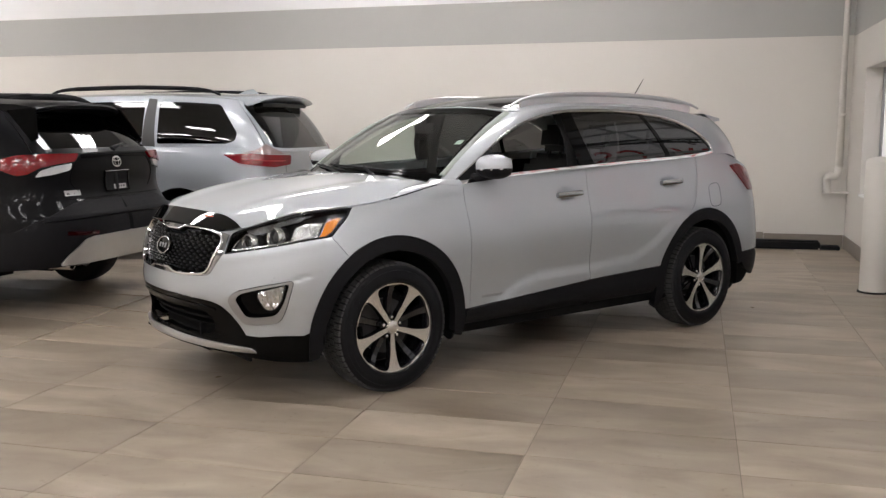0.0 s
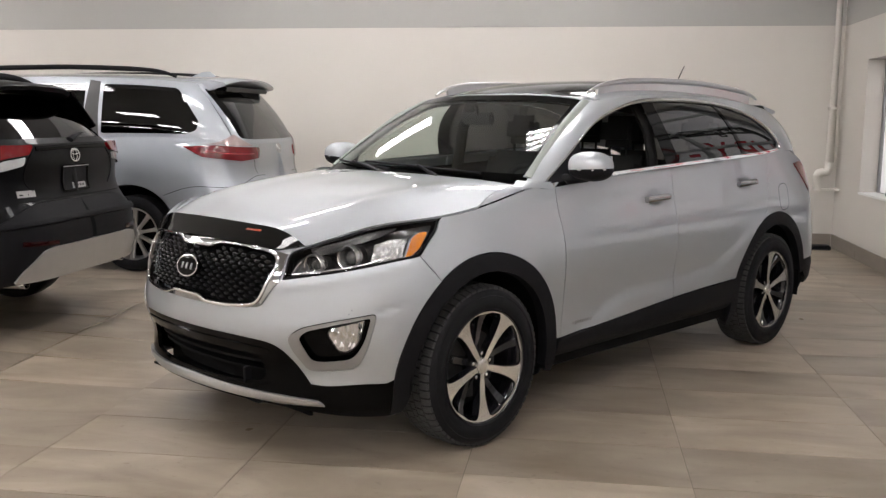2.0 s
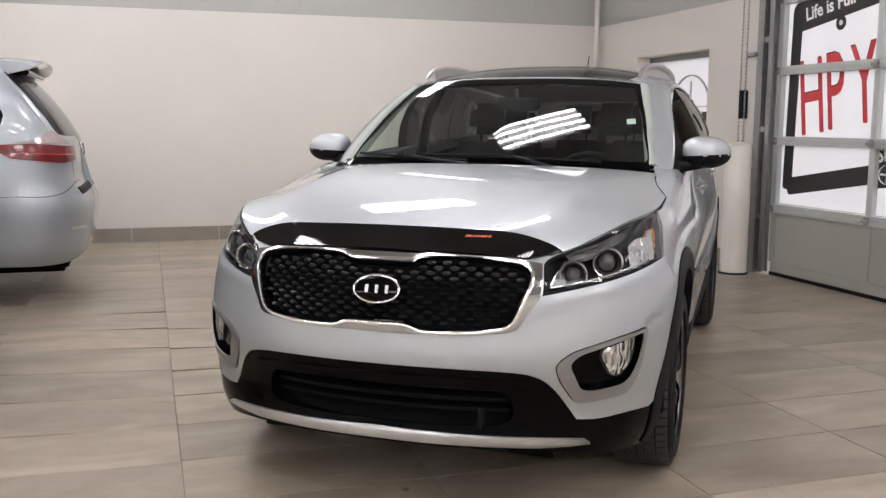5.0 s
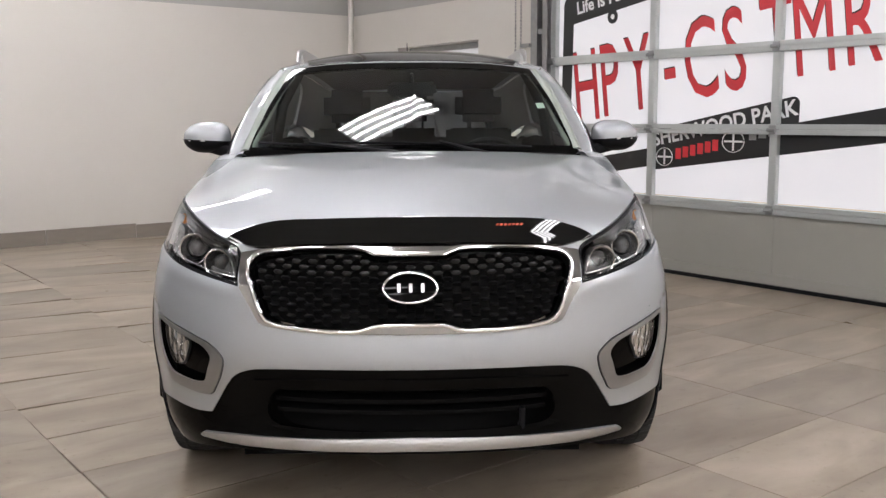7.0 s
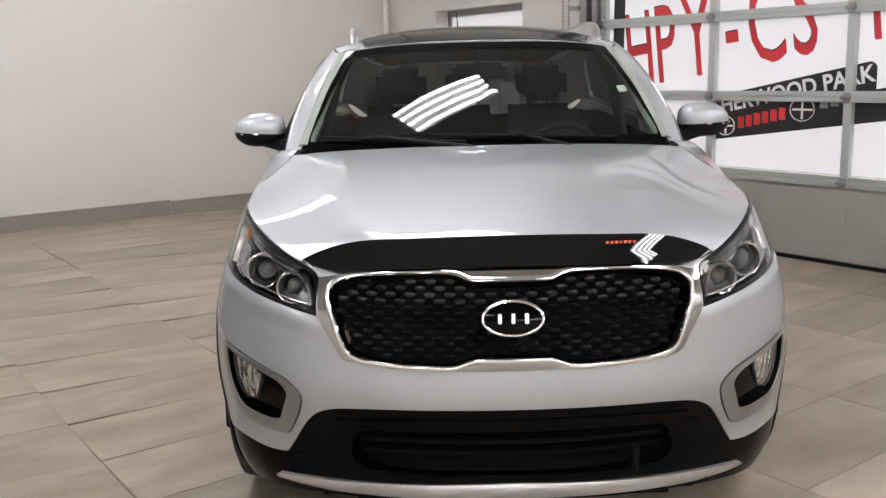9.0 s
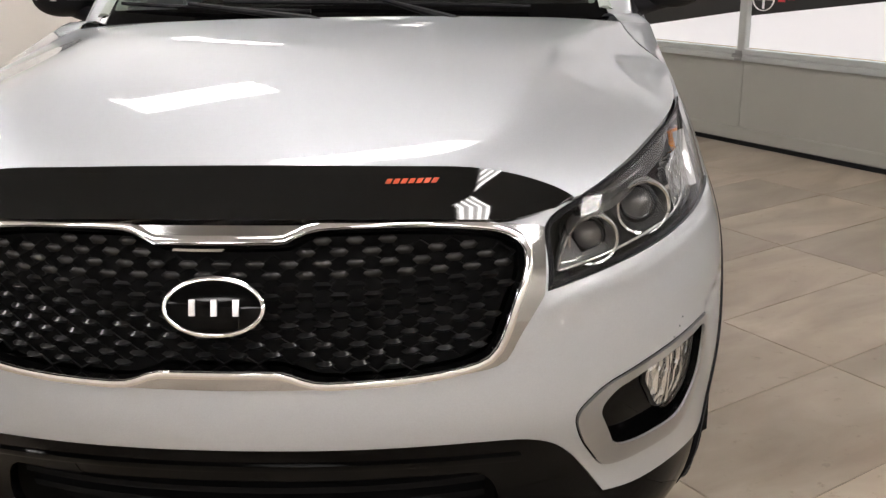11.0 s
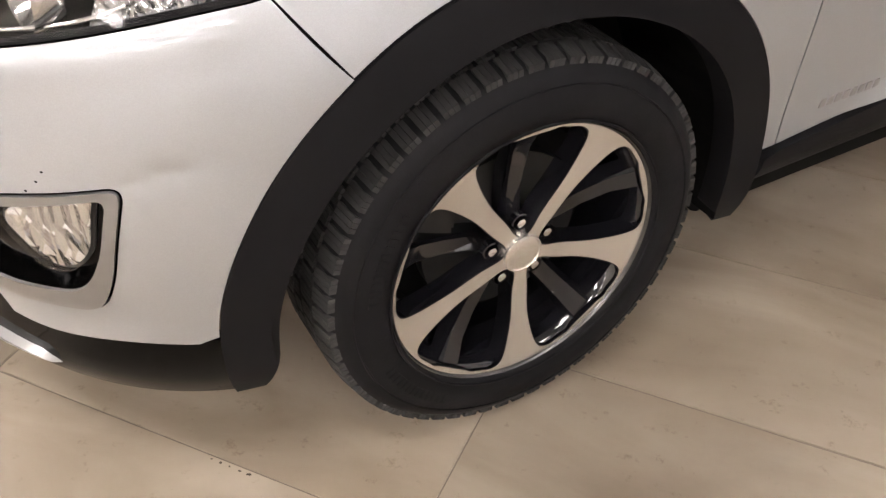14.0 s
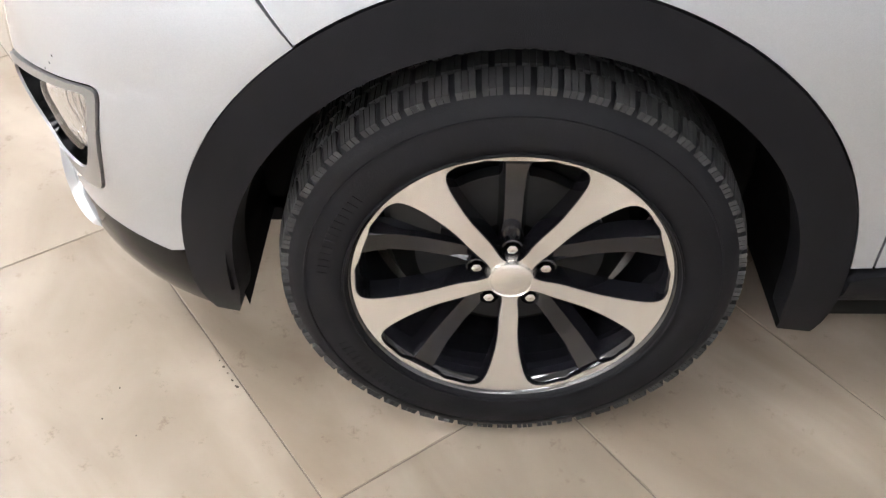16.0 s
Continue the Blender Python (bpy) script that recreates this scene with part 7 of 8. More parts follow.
def plain_wheel(car, r, x, y, spokes, face, turn=0.0, rim_r=0.235, label=""):
    """A tyre and a many-spoked alloy rim for a car seen from further off; outer face towards the sign of x."""
    w = empty("wheel", label, "")
    w.parent = car
    w.matrix_basis = pose(x, y, r, turn, 0, 0 if x > 0 else 180)
    bm = bmesh.new()
    lathe(bm, [(rim_r, -0.10), (rim_r + 0.03, -0.112), (r - 0.03, -0.110), (r - 0.008, -0.09), (r, -0.04), (r, 0.04), (r - 0.008, 0.09), (r - 0.03, 0.108), (rim_r + 0.03, 0.110), (rim_r + 0.008, 0.102), (rim_r, 0.09)], 64, "x")
    part("tyre", bm, RUBBER, w)
    bm = bmesh.new()
    lathe(bm, [(rim_r + 0.004, 0.092), (rim_r, 0.101), (rim_r - 0.010, 0.098), (rim_r - 0.020, 0.06), (rim_r - 0.03, -0.09)], 64, "x")
    part("rim", bm, face, w)
    for k in range(spokes):
        bm = bmesh.new()
        rows = []
        for rr, hw, xx in ((0.03, 0.020, 0.070), (0.10, 0.0135, 0.072), (0.17, 0.016, 0.080), (rim_r - 0.006, 0.020, 0.092)):
            rows.append([bm.verts.new((xx + d, rr, q)) for d, q in ((-0.03, -hw), (-0.004, -hw), (0, -hw * 0.6), (0, hw * 0.6), (-0.004, hw), (-0.03, hw))])
        for a, b in zip(rows, rows[1:]):
            for i in range(5):
                bm.faces.new((a[i], a[i + 1], b[i + 1], b[i]))
        bmesh.ops.recalc_face_normals(bm, faces=bm.faces)
        bmesh.ops.transform(bm, matrix=Matrix.Rotation(2 * math.pi * k / spokes, 4, "X"), verts=bm.verts)
        part("spoke", bm, face, w)
    bm = bmesh.new()
    lathe(bm, [(0.05, 0.06), (0.048, 0.082), (0.034, 0.086), (0.001, 0.087)], 28, "x")
    part("hub_cap", bm, face, w)
    bm = bmesh.new()
    lathe(bm, [(0.001, 0.0), (rim_r - 0.02, 0.0)], 40, "x")
    part("backplate", bm, DARK, w)


def oval_mark(f, car, s, z, a, h, mat=None):
    """A chrome oval with crossed rings, drawn plain."""
    b = empty("emblem", "chrome oval emblem", "")
    b.parent = car
    o = np.array([(s + a * math.cos(t), z + h * math.sin(t)) for t in np.linspace(0, 2 * math.pi, 36, endpoint=False)])
    band("outer_ring", f, o, 0.010, CHROME, b, off=0.004, height=0.004, closed=True)
    o = np.array([(s + 0.42 * a * math.cos(t), z + 0.9 * h * math.sin(t)) for t in np.linspace(0, 2 * math.pi, 30, endpoint=False)])
    band("inner_ring", f, o, 0.007, CHROME, b, off=0.004, height=0.003, closed=True)
    o = np.array([(s + 0.85 * a * math.cos(t), z + 0.45 * h + 0.35 * h * math.sin(t)) for t in np.linspace(0, 2 * math.pi, 30, endpoint=False)])
    band("inner_ring", f, o, 0.006, CHROME, b, off=0.004, height=0.003, closed=True)


def plate_frame(f, car, z, half=0.155, h=0.08):
    p = empty("plate_holder", "empty dark number plate holder with a pale slip", "")
    p.parent = car
    o = poly([(-half, z - h), (half, z - h), (half, z + h), (-half, z + h)], 0.03)
    skin("holder_back", f, inset(o, 0.006), PLASTIC, p, off=0.002, rim=0, step=0.08)
    band("holder_frame", f, o, 0.016, GLOSS_BLACK, p, off=0.003, height=0.006, closed=True)
    band("top_edge", f, np.array([(-half, z + h), (0, z + h), (half, z + h)]), 0.006, GREY_INK, p, off=0.010, height=0.002)
    skin("slip", f, poly([(0.0 - 0.045, z - h + 0.012), (0.115, z - h + 0.012), (0.115, z - h + 0.05), (-0.045, z - h + 0.05)], 0.05), GREY_INK, p, "pale slip", off=0.008, rim=0.002, step=0.08)
    for k in range(4):
        x = -0.03 + k * 0.034
        skin("slip_bar", f, np.array([(x, z - h + 0.024), (x + 0.022, z - h + 0.024), (x + 0.022, z - h + 0.038), (x, z - h + 0.038)]), BLACK_INK, p, off=0.0092, rim=0, step=0.08)
    for k in (-0.07, 0.07):
        skin("slot", f, poly([(k - 0.006, z - 0.02), (k + 0.006, z - 0.02), (k + 0.006, z + 0.03), (k - 0.006, z + 0.03)], 0.03), DARK, p, off=0.0035, rim=0, step=0.08)


def dark_crossover():
    car = empty("crossover", "dark grey compact crossover with a black roof spoiler seen from behind", "car", at=ROOM @ pose(6.27, 5.50, 0.07, 0, 0, -90))
    f, at_y, end = body_surface(
        [(0, 0), (0.40, 0.012), (0.64, 0.055), (0.78, 0.14), (0.865, 0.30), (0.91, 0.58), (0.92, 1.0), (0.915, 2.0), (0.91, 3.2), (0.88, 3.95), (0.75, 4.38), (0.45, 4.56), (0, 4.60)],
        (0.25, 0.38, 0.50, 0.62, 0.74, 0.86, 1.00, 1.12, 1.24),
        [(0, (-0.02, 0.07, 0.115, 0.125, 0.105, 0.03, 0.0, 0.008, -0.02)), (2, (-0.02, 0.07, 0.11, 0.12, 0.10, 0.028, 0.0, 0.008, -0.02)), (4, (-0.06, 0.02, 0.05, 0.055, 0.045, 0.02, 0.005, 0.004, -0.03)), (6, (-0.07, -0.01, 0.0, 0.002, 0.002, 0.005, -0.012, -0.04, -0.07)), (8, (-0.08, -0.03, -0.03, -0.02, -0.005, 0.0, -0.02, -0.045, -0.07)), (12, (-0.1, 0, 0, 0, 0, -0.05, -0.1, -0.2, -0.3))])
    ax, wr = 0.95, 0.355
    zb = cubic(*zip(*[(-0.5, 1.215), (0, 1.215), (0.6, 1.212), (1.0, 1.20), (1.5, 1.175), (2.5, 1.14), (3.6, 1.10), (5, 1.02)]))
    belt = np.array([(s, float(zb(s)[0])) for s in np.linspace(0, 4.3, 60)])
    arch = circle_on(at_y, ax, 0.36, 0.47, 0, 180)
    a_low = 0.62
    arch_up = circle_on(at_y, ax, 0.36, 0.47, 33.6, 146.4, 30)
    for sgn in (1, -1):
        g = (lambda p: np.asarray(p, float)) if sgn > 0 else other
        # painted flank and half the tail
        low = [(0.0, 0.86), (0.30, 0.86), (0.52, 0.845), (0.66, 0.80), (0.78, 0.74), (0.95, 0.65)]
        up = np.vstack([line(low), arch_up[::-1], line([arch_up[0], (at_y(2.2, 0.52), 0.52), (at_y(3.1, 0.50), 0.50), (4.3, 0.52)])[1:], belt[::-1]])
        skin("body_side", f, g(up), DARK_PAINT, car, "dark grey painted body side", step=0.04)
        lo = np.vstack([line([(0, 0.385), (0.5, 0.385), (0.8, 0.375), (at_y(ax - 0.465, 0.35), 0.35)]), circle_on(at_y, ax, 0.36, 0.468, 180, 147.5, 8), line(np.array(low[::-1]) - [0, 0.004])[1:]])
        skin("rear_bumper", f, g(lo), PLASTIC, car, "black plastic rear bumper", step=0.04, off=0.004)
        ring = np.vstack([circle_on(at_y, ax, 0.36, 0.468, -5, 185, 40), circle_on(at_y, ax, 0.36, 0.40, 185, -5, 40)])
        skin("arch_cladding", f, g(ring), PLASTIC, car, "black plastic wheel arch", off=0.012, rim=0.04, step=0.04)
        sill = np.vstack([[(at_y(1.43, 0.30), 0.30), (at_y(3.2, 0.30), 0.30), (at_y(3.2, 0.49), 0.49)], [(at_y(2.2, 0.51), 0.51), (at_y(1.40, 0.60), 0.60)]])
        skin("sill_cladding", f, g(poly(sill, 0.06)), PLASTIC, car, "black plastic sill", off=0.006, step=0.08)
        red = rounded([(0.45, 1.205), (0.70, 1.208), (0.92, 1.200), (1.13, 1.145), (1.05, 1.105), (0.92, 1.055), (0.85, 1.07), (0.78, 1.11), (0.66, 1.135), (0.50, 1.150)], 0.02)
        skin("tail_lamp", f, g(red), RED_LENS, car, "red tail lamp", off=0.022, rim=0.03, step=0.02)
        skin("reverse_lamp", f, g(rounded([(0.53, 1.138), (0.67, 1.122), (0.775, 1.092), (0.81, 1.045), (0.70, 1.06), (0.55, 1.09)], 0.015)), WHITE_LENS, car, "clear reversing lamp", off=0.018, rim=0.03, step=0.02)
        band("rear_reflector", f, g(line([(0.42, 0.615), (0.55, 0.62), (0.66, 0.63)])), 0.03, DEEP_RED, car, "dark red reflector", off=0.006, height=0.004)
        bm = bmesh.new()
        rows = []
        for a in np.linspace(-10, 190, 24):
            rows.append([bm.verts.new((sgn * x, ax + 0.41 * math.cos(radians(a)), 0.36 + 0.41 * math.sin(radians(a)))) for x in (0.90, 0.58)])
        for a, b in zip(rows, rows[1:]):
            bm.faces.new((a[0], a[1], b[1], b[0]))
        bm.faces.new([r[1] for r in rows])
        part("wheel_liner", bm, DARK, car, smooth=False)
        plain_wheel(car, wr, sgn * 0.795, ax, 5, GALV, 20, 0.235, "grey alloy wheel")
        plain_wheel(car, wr, sgn * 0.795, 3.64, 5, GALV, 50, 0.235, "grey alloy wheel")
        bm = bmesh.new()
        lathe(bm, [(0.030, -0.05), (0.034, -0.05), (0.034, 0.16), (0.028, 0.20), (0.024, 0.20), (0.026, -0.04)], 24, "y", (sgn * 0.60, 0.05, 0.375))
        part("exhaust_tip", bm, CHROME, car, "chrome exhaust tip")
    plate = np.array([(-0.70, 0.395), (0.70, 0.395), (0.66, 0.46), (0.54, 0.575), (0.46, 0.592), (-0.46, 0.592), (-0.54, 0.575), (-0.66, 0.46)])
    skin("skid_plate", f, rounded(plate, 0.02, 0.03), LIP_SILVER, car, "silver skid plate", off=0.018, rim=0.05, step=0.04)
    band("step_edge", f, line([(-0.78, 0.735), (-0.5, 0.745), (0, 0.748), (0.5, 0.745), (0.78, 0.735)]), 0.04, PLASTIC, car, "black bumper step", off=0.004, height=0.018)
    band("tailgate_seam", f, line([(-0.60, 0.87), (-0.3, 0.872), (0, 0.873), (0.3, 0.872), (0.60, 0.87)]), 0.006, DARK, car, off=0.0, height=0.002)
    band("tailgate_trim", f, line([(-0.42, 1.185), (0, 1.192), (0.42, 1.185)]), 0.030, GLOSS_BLACK, car, "gloss black trim between the lamps", off=0.006, height=0.008)
    for sgn in (1, -1):
        band("tailgate_crease", f, line([(sgn * 0.42, 1.19), (sgn * 0.50, 1.11), (sgn * 0.53, 1.0), (sgn * 0.46, 0.93)]), 0.012, DARK_PAINT, car, off=-0.002, height=0.006)
    oval_mark(f, car, 0.0, 1.135, 0.055, 0.040)
    plate_frame(f, car, 0.985)
    tag = empty("side_badge", "small chrome badge of plain bars", "")
    tag.parent = car
    skin("badge_plate", f, poly([(-0.60, 0.895), (-0.45, 0.895), (-0.45, 0.935), (-0.60, 0.935)], 0.05), GREY_INK, tag, off=0.004, rim=0.003, step=0.08)
    skin("badge_bar", f, poly([(-0.585, 0.905), (-0.51, 0.905), (-0.51, 0.915), (-0.585, 0.915)], 0.05), BLACK_INK, tag, off=0.0048, rim=0, step=0.08)
    # glasshouse
    foot = [(0, 0.035, 1.205), (0.45, 0.055, 1.205), (0.66, 0.12, 1.20), (0.775, 0.27, 1.195), (0.835, 0.65, 1.175), (0.85, 1.2, 1.15), (0.855, 2.1, 1.12), (0.84, 2.8, 1.10), (0.70, 3.25, 1.08), (0, 3.45, 1.08)]
    head = [(0, 0.50, 1.552), (0.36, 0.515, 1.548), (0.49, 0.56, 1.540), (0.56, 0.66, 1.548), (0.625, 0.85, 1.575), (0.64, 1.3, 1.595), (0.64, 1.9, 1.595), (0.60, 2.3, 1.57), (0.50, 2.45, 1.56), (0, 2.5, 1.57)]
    c, cp, fb = glass_surface(foot, head, 0.03)
    tail = np.vstack([line([(-2.55, 0.0), (0, 0.0), (2.55, 0.0)], 0.1), line([(2.55, 0.0), (2.6, 1.0)], 0.1)[1:], line([(2.6, 1.0), (0, 1.0), (-2.6, 1.0)], 0.1)[1:], line([(-2.6, 1.0), (-2.55, 0.0)], 0.1)[1:-1]])
    pane = rounded([(-2.05, 0.10), (2.05, 0.10), (2.15, 0.92), (-2.15, 0.92)], 0.15, 0.08)
    skin("tailgate_frame", c, tail, DARK_PAINT, car, "dark grey tailgate frame", holes=[pane], step=0.12)
    skin("rear_window", c, pane, DARK_TINT, car, "dark tinted rear window", off=-0.004, rim=0, step=0.12)
    # near-black sheets behind the panes stand in for the unlit cabin
    skin("cabin_shade_sheet", c, inset(pane, -0.05), DARK, car, off=-0.08, rim=0, step=0.3)
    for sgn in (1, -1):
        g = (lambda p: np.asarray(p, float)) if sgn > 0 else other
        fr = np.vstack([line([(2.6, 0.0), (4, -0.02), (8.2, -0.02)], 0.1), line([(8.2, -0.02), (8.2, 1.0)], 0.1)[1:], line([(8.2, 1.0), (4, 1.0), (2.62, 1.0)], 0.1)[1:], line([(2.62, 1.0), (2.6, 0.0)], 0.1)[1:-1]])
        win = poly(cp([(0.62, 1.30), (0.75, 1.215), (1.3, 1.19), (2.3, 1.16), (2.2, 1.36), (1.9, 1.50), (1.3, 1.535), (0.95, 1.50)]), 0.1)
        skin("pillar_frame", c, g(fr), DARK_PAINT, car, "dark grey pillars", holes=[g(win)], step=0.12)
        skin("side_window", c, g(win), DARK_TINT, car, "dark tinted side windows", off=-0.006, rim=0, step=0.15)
        skin("cabin_shade_sheet", c, g(inset(win, -0.05)), DARK, car, off=-0.08, rim=0, step=0.3)
        bm = bmesh.new()
        rl = line([(0.60, 0.62, 1.60), (0.605, 0.75, 1.65), (0.62, 1.0, 1.672), (0.63, 1.6, 1.685), (0.62, 2.1, 1.665), (0.60, 2.25, 1.61)], 0.06)
        tube(bm, [(sgn * a, b, z) for a, b, z in rl], [0.012 + 0.012 * min(1, 5 * min(i, len(rl) - 1 - i) / len(rl)) for i in range(len(rl))], 10, flat=1.3)
        part("roof_rail", bm, PLASTIC, car, "black roof rail")
    roof_skin("roof", fb, len(foot), 0.055, DARK_PAINT, car, "dark grey roof", 0.4)
    bm = bmesh.new()
    rows = []
    for x in np.linspace(-0.535, 0.535, 23):
        k = (abs(x) / 0.535) ** 4
        y0 = 0.24 + 0.07 * k
        top = 1.610 - 0.02 * (x / 0.535) ** 2 - 0.02 * k
        rows.append([bm.verts.new(p) for p in ((x, 0.76, top + 0.02), (x, 0.48, top + 0.010), (x, y0 + 0.02, top - 0.012), (x, y0, top - 0.030), (x, y0 + 0.02, top - 0.055), (x, 0.52, top - 0.085))])
    for a, b in zip(rows, rows[1:]):
        for i in range(5):
            bm.faces.new((a[i], a[i + 1], b[i + 1], b[i]))
    bm.faces.new(rows[0])
    bm.faces.new(rows[-1][::-1])
    bmesh.ops.recalc_face_normals(bm, faces=bm.faces)
    part("roof_spoiler", bm, DARK_PAINT, car, "dark roof spoiler")
    for sgn in (1, -1):
        bm = bmesh.new()
        va = [bm.verts.new(p) for p in ((sgn * 0.525, 0.30, 1.555), (sgn * 0.53, 0.56, 1.535), (sgn * 0.665, 0.24, 1.30), (sgn * 0.645, 0.195, 1.32))]
        bm.faces.new(va)
        gg = bmesh.ops.extrude_face_region(bm, geom=bm.faces[:])
        bmesh.ops.translate(bm, vec=(sgn * 0.012, -0.008, 0), verts=[v for v in gg["geom"] if isinstance(v, bmesh.types.BMVert)])
        bmesh.ops.recalc_face_normals(bm, faces=bm.faces)
        part("spoiler_side", bm, GLOSS_BLACK, car, "gloss black spoiler cheek", smooth=False)
    bm = bmesh.new()
    tube(bm, [(0, 0.02, 1.235), (0.02, 0.01, 1.250), (0.18, 0.05, 1.275), (0.24, 0.06, 1.275)], [0.035, 0.028, 0.012, 0.006], 10, flat=0.6)
    part("rear_wiper", bm, PLASTIC, car, "black rear wiper")
    bm = bmesh.new()
    rows = []
    for y, w, h in ((0.72, 0.004, 0.002), (0.78, 0.018, 0.05), (0.86, 0.022, 0.042), (0.95, 0.014, 0.016), (1.0, 0.004, 0.002)):
        rows.append([bm.verts.new(p) for p in ((-w, y, 1.635), (0, y, 1.637 + h), (w, y, 1.635))])
    for a, b in zip(rows, rows[1:]):
        for i in range(2):
            bm.faces.new((a[i], a[i + 1], b[i + 1], b[i]))
    part("shark_fin", bm, DARK_PAINT, car, "dark shark-fin antenna")
    part("underbody", box_bm(-0.54, 0.54, 0.22, 4.3, 0.31, 0.40, bevel=0.03), DARK, car, smooth=False)
    part("inner_body", box_bm(-0.55, 0.55, 0.25, 4.2, 0.36, 1.08), DARK, car, smooth=False)


def silver_van():
    car = empty("minivan", "silver minivan with tinted windows and black roof rails", "car", at=ROOM @ pose(5.83, 2.55, 0.07, 0, 0, -90))
    f, at_y, end = body_surface(
        [(0, 0), (0.45, 0.018), (0.70, 0.065), (0.845, 0.165), (0.925, 0.36), (0.958, 0.66), (0.975, 1.1), (0.98, 2.2), (0.98, 3.5), (0.95, 4.3), (0.80, 4.8), (0.5, 5.03), (0, 5.08)],
        (0.22, 0.34, 0.48, 0.62, 0.74, 0.84, 0.98, 1.12, 1.26),
        [(0, (-0.08, 0.03, 0.07, 0.09, 0.08, 0.02, 0.0, -0.012, -0.045)), (2, (-0.08, 0.03, 0.07, 0.085, 0.075, 0.02, 0.0, -0.012, -0.045)), (4, (-0.08, 0.005, 0.03, 0.04, 0.035, 0.02, 0.005, -0.012, -0.04)), (6, (-0.07, -0.015, 0.0, 0.006, 0.008, 0.008, 0.0, -0.02, -0.045)), (8, (-0.07, -0.03, -0.015, -0.005, 0.004, 0.006, 0.0, -0.018, -0.04)), (12, (-0.1, 0, 0, 0, 0, -0.05, -0.1, -0.2, -0.3))])
    ax, wr = 1.06, 0.345
    zb = cubic(*zip(*[(-0.5, 1.155), (0, 1.155), (0.6, 1.165), (0.9, 1.185), (1.2, 1.20), (2, 1.215), (3.5, 1.20), (5, 1.12)]))
    belt = np.array([(s, float(zb(s)[0])) for s in np.linspace(0, 4.6, 60)])
    arch_up = circle_on(at_y, ax, 0.36, 0.43, -6, 186, 40)
    for sgn in (1, -1):
        g = (lambda p: np.asarray(p, float)) if sgn > 0 else other
        up = np.vstack([line([(0, 0.30), (0.5, 0.30), (0.9, 0.285), (at_y(0.628, 0.30), 0.30)]), arch_up[::-1], line([arch_up[0], (at_y(2.5, 0.29), 0.29), (4.6, 0.29)])[1:], belt[::-1]])
        hole = rounded([(0.52, 1.115), (0.56, 1.02), (0.78, 1.005), (1.14, 1.045), (1.30, 1.130), (1.02, 1.145), (0.90, 1.17), (0.80, 1.20), (0.70, 1.19)], 0.02)
        red = rounded([(0.50, 1.115), (0.525, 1.022), (0.78, 1.000), (1.13, 1.040), (1.30, 1.130), (1.02, 1.142), (0.80, 1.125)], 0.015)
        skin("body_side", f, g(up), VAN_SILVER, car, "silver painted body side", step=0.04)
        skin("tail_lamp", f, g(red), RED_LENS, car, "red tail lamp", off=0.012, rim=0.03, step=0.02)
        skin("reverse_lamp", f, g(rounded([(0.62, 1.130), (0.80, 1.132), (1.02, 1.149), (1.10, 1.146), (0.97, 1.172), (0.90, 1.205), (0.84, 1.235), (0.76, 1.19)], 0.012)), PINK_LENS, car, "clear upper tail lamp", off=0.012, rim=0.03, step=0.02)
        band("light_strip", f, g(line([(0.62, 1.06), (0.85, 1.065), (1.1, 1.085)])), 0.006, RED_INK, car, off=0.013, height=0.002)
        band("bumper_seam", f, g(line([(0.40, 0.86), (0.62, 0.855), (0.80, 0.80), (0.98, 0.775), (1.2, 0.78), (at_y(0.74, 0.70), 0.70)])), 0.005, DARK, car, off=-0.001, height=0.002)
        band("tailgate_seam", f, g(line([(0.60, 1.02), (0.585, 0.93), (0.55, 0.88)])), 0.005, DARK, car, off=-0.001, height=0.002)
        band("rear_reflector", f, g(line([(0.62, 0.53), (0.80, 0.535)])), 0.03, GREY_INK, car, "pale bumper reflector", off=0.002, height=0.003)
        bm = bmesh.new()
        rows = []
        for a in np.linspace(-10, 190, 24):
            rows.append([bm.verts.new((sgn * x, ax + 0.425 * math.cos(radians(a)), 0.36 + 0.425 * math.sin(radians(a)))) for x in (0.965, 0.62)])
        for a, b in zip(rows, rows[1:]):
            bm.faces.new((a[0], a[1], b[1], b[0]))
        bm.faces.new([r[1] for r in rows])
        part("wheel_liner", bm, DARK, car, smooth=False)
        part("mud_flap", box_bm(sgn * 0.87 - 0.09, sgn * 0.87 + 0.09, ax - 0.44, ax - 0.425, 0.20, 0.42, bevel=0.003), RUBBER, car, "black mud flap", smooth=False)
        plain_wheel(car, wr, sgn * 0.845, ax, 10, SATIN, 12, 0.235, "silver ten-spoke alloy wheel")
        plain_wheel(car, wr, sgn * 0.845, 4.09, 10, SATIN, 40, 0.235, "silver ten-spoke alloy wheel")
    fl = rounded([(-at_y(1.50, 0.98) - 0.09, 0.965), (-at_y(1.50, 0.98) + 0.09, 0.965), (-at_y(1.50, 0.98) + 0.09, 1.125), (-at_y(1.50, 0.98) - 0.09, 1.125)], 0.03)
    band("fuel_flap_edge", f, fl, 0.005, DARK, car, "dark joint of the fuel flap", off=-0.001, height=0.002, closed=True)
    band("bumper_step", f, line([(-0.62, 0.795), (-0.3, 0.805), (0, 0.808), (0.3, 0.805), (0.62, 0.795)]), 0.05, PLASTIC, car, "black bumper step", off=0.0, height=0.010)
    oval_mark(f, car, 0.0, 1.095, 0.06, 0.042)
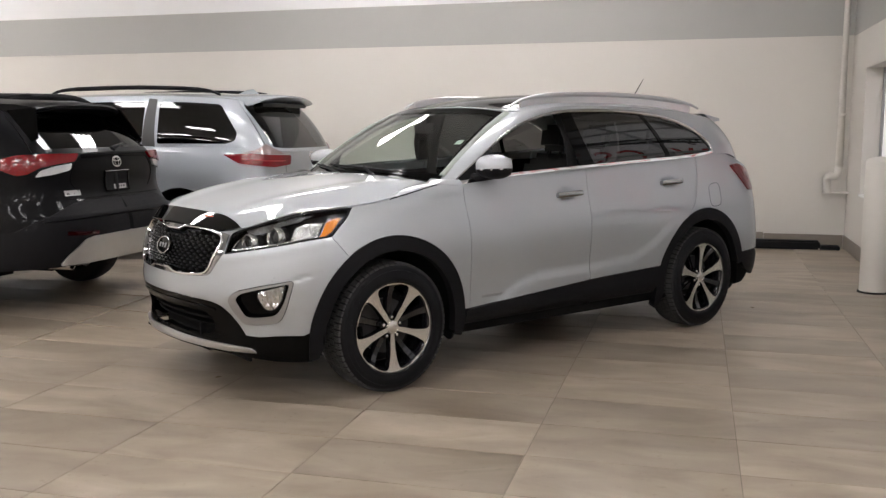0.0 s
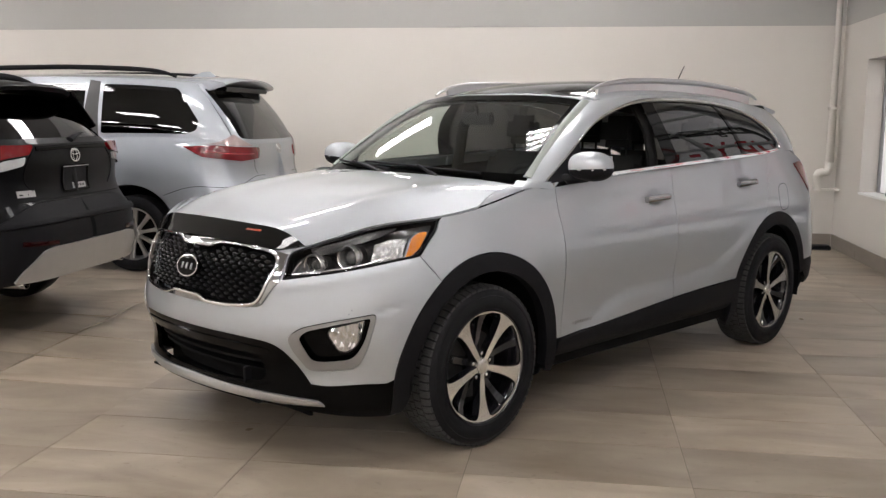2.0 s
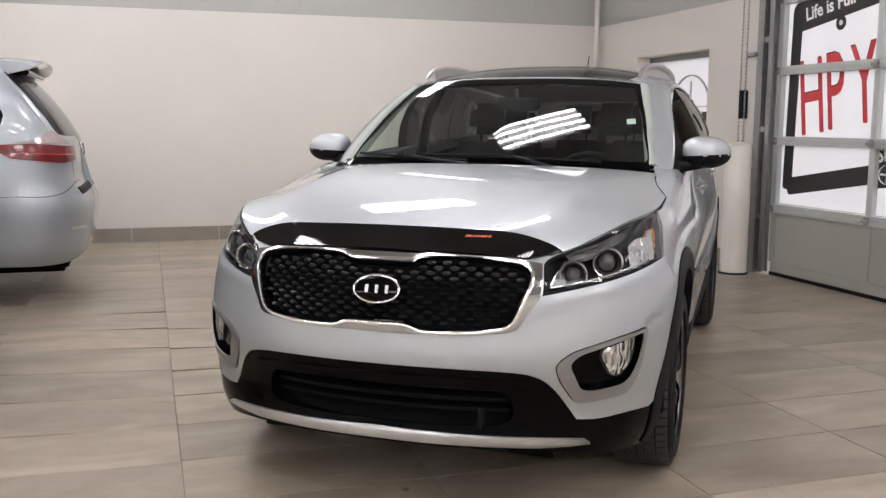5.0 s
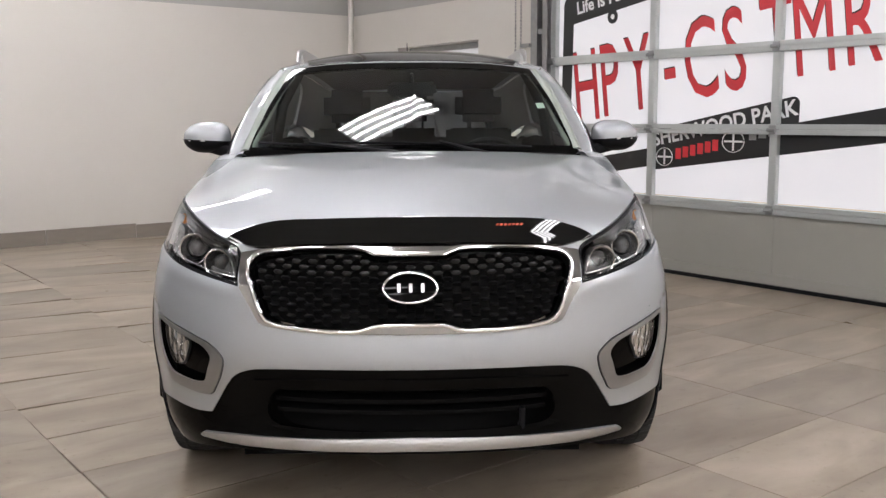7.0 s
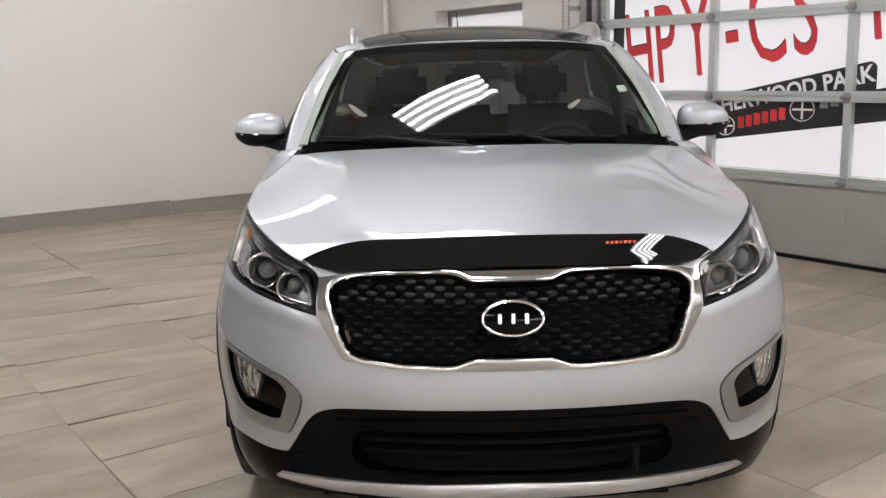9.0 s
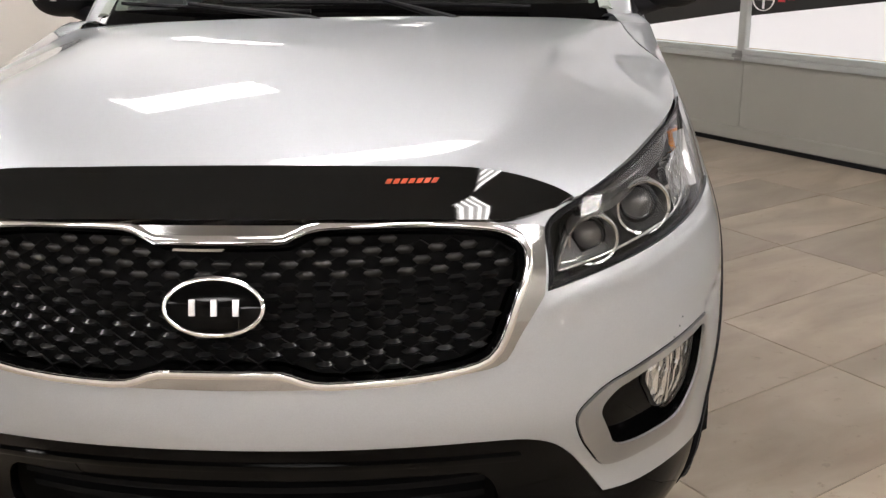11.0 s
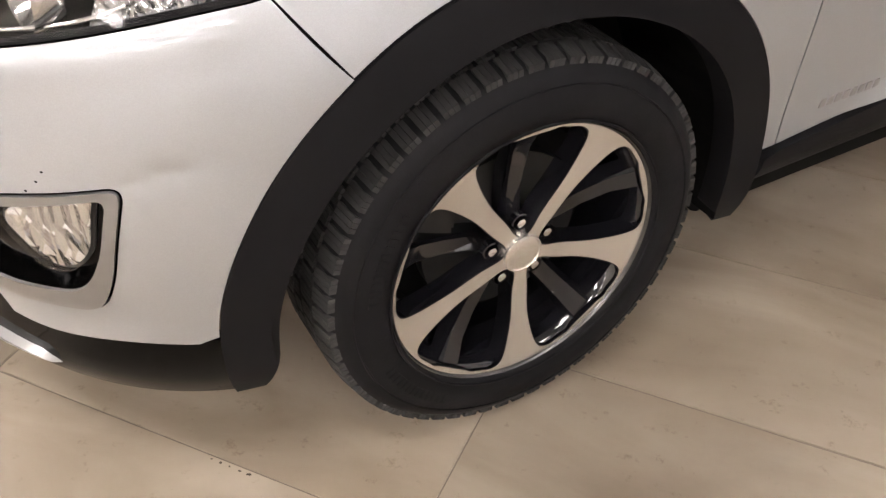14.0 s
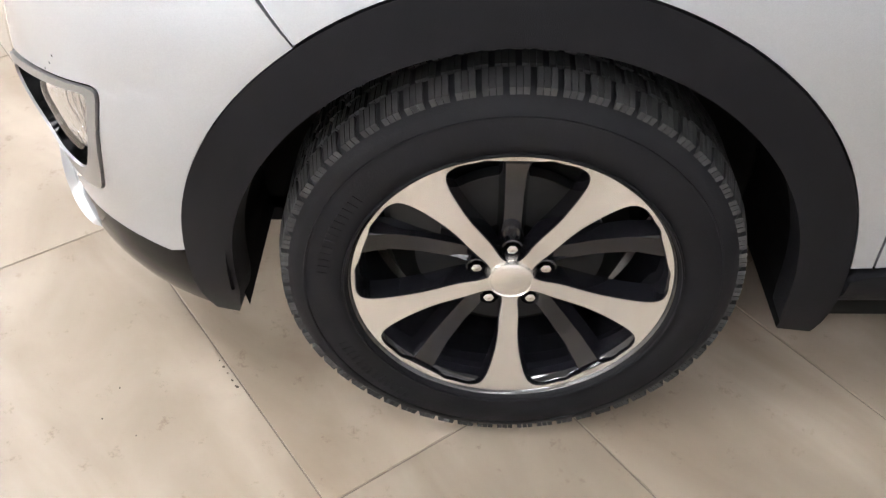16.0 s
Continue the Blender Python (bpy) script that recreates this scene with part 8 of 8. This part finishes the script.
    foot = [(0, 0.015, 1.150), (0.48, 0.035, 1.152), (0.70, 0.09, 1.165), (0.855, 0.27, 1.195), (0.918, 0.62, 1.205), (0.94, 1.1, 1.21), (0.95, 2.1, 1.205), (0.945, 3.0, 1.19), (0.80, 3.75, 1.13), (0, 4.0, 1.12)]
    head = [(0, 0.42, 1.685), (0.45, 0.435, 1.682), (0.64, 0.475, 1.678), (0.725, 0.58, 1.688), (0.77, 0.88, 1.712), (0.79, 1.3, 1.728), (0.795, 2.0, 1.732), (0.77, 2.7, 1.715), (0.62, 3.1, 1.68), (0, 3.2, 1.69)]
    c, cp, fb = glass_surface(foot, head, 0.035)
    tail = np.vstack([line([(-2.45, 0.0), (0, 0.0), (2.45, 0.0)], 0.1), line([(2.45, 0.0), (2.55, 0.5), (2.6, 1.0)], 0.1)[1:], line([(2.6, 1.0), (0, 1.0), (-2.6, 1.0)], 0.1)[1:], line([(-2.6, 1.0), (-2.55, 0.5), (-2.45, 0.0)], 0.1)[1:-1]])
    pane = rounded([(-2.15, 0.06), (2.15, 0.06), (2.42, 0.90), (-2.42, 0.90)], 0.12, 0.08)
    skin("tailgate_frame", c, tail, VAN_SILVER, car, "silver tailgate frame", holes=[pane], step=0.12)
    skin("rear_window", c, pane, TINT_GREY, car, "grey tinted rear window", off=-0.003, rim=0, step=0.12)
    # dark sheets inside the glass take the place of the van's shaded cabin
    skin("cabin_shade_sheet", c, inset(pane, -0.05), DARK, car, off=-0.10, rim=0, step=0.3)
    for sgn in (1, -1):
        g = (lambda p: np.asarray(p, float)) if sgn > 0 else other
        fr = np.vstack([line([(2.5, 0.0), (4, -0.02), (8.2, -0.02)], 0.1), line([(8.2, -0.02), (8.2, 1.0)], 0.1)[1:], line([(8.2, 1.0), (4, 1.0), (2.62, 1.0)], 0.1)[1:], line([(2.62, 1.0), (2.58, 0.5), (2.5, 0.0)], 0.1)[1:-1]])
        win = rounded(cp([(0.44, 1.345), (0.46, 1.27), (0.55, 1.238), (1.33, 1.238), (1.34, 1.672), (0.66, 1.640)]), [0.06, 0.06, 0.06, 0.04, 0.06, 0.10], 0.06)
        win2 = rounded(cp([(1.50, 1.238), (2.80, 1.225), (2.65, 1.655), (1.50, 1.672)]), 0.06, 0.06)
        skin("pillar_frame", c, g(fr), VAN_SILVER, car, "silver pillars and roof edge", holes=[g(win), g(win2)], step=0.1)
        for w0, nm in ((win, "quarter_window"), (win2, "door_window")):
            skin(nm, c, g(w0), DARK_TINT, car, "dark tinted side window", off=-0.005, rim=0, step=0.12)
            skin("cabin_shade_sheet", c, g(inset(w0, -0.05)), DARK, car, off=-0.10, rim=0, step=0.3)
        sm = cp([(1.42, 1.212), (1.42, 1.4), (1.42, 1.70)])
        band("door_pillar", c, g(line(sm, 0.06)), 0.15, PILLAR_GREY, car, "dark grey pillar between the side windows", off=0.001, height=0.0015)
        bm = bmesh.new()
        rl = line([(0.68, 0.72, 1.74), (0.685, 0.85, 1.785), (0.695, 1.1, 1.808), (0.705, 1.7, 1.825), (0.705, 2.3, 1.818), (0.695, 2.65, 1.795), (0.68, 2.8, 1.74)], 0.06)
        tube(bm, [(sgn * a, b, z) for a, b, z in rl], [0.014 + 0.012 * min(1, 5 * min(i, len(rl) - 1 - i) / len(rl)) for i in range(len(rl))], 10, flat=0.9)
        part("roof_rail", bm, PLASTIC, car, "black roof rail")
    roof_skin("roof", fb, len(foot), 0.06, VAN_SILVER, car, "silver roof", 0.4)
    bm = bmesh.new()
    rows = []
    for x in np.linspace(-0.66, 0.66, 23):
        k = (abs(x) / 0.66) ** 4
        y0 = 0.215 + 0.05 * k
        top = 1.765 - 0.03 * (x / 0.66) ** 2 - 0.02 * k
        rows.append([bm.verts.new(p) for p in ((x, 0.68, top + 0.0), (x, 0.40, top - 0.004), (x, y0 + 0.02, top - 0.022), (x, y0, top - 0.038), (x, y0 + 0.015, top - 0.055), (x, 0.45, top - 0.10))])
    for a, b in zip(rows, rows[1:]):
        for i in range(5):
            bm.faces.new((a[i], a[i + 1], b[i + 1], b[i]))
    bm.faces.new(rows[0])
    bm.faces.new(rows[-1][::-1])
    bmesh.ops.recalc_face_normals(bm, faces=bm.faces)
    part("roof_spoiler", bm, VAN_SILVER, car, "silver roof spoiler")
    # gloss black box standing in for the shade beneath the spoiler
    part("spoiler_shadow_strip", box_bm(-0.56, 0.56, 0.30, 0.44, 1.62, 1.66, bevel=0.01), GLOSS_BLACK, car, "dark strip standing in for the shade under the spoiler", smooth=False)
    bm = bmesh.new()
    rows = []
    for y, w, h in ((0.62, 0.004, 0.002), (0.68, 0.018, 0.05), (0.76, 0.022, 0.042), (0.86, 0.004, 0.002)):
        rows.append([bm.verts.new(p) for p in ((-w, y, 1.770), (0, y, 1.772 + h), (w, y, 1.770))])
    for a, b in zip(rows, rows[1:]):
        for i in range(2):
            bm.faces.new((a[i], a[i + 1], b[i + 1], b[i]))
    part("shark_fin", bm, VAN_SILVER, car, "silver shark-fin antenna")
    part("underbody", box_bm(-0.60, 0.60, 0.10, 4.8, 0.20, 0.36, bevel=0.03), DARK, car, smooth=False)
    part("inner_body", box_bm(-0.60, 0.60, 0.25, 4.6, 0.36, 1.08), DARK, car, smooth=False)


TINT_GREY = glass("grey_glass", 0.25)

# ---- build ----
walls()
window_1()
garage_door()
hoist_chain()
pipe()
bollard()
rolled_mat()
sill_clutter()
ceiling_lights()
silver_suv()
dark_crossover()
silver_van()
floor_tiles()
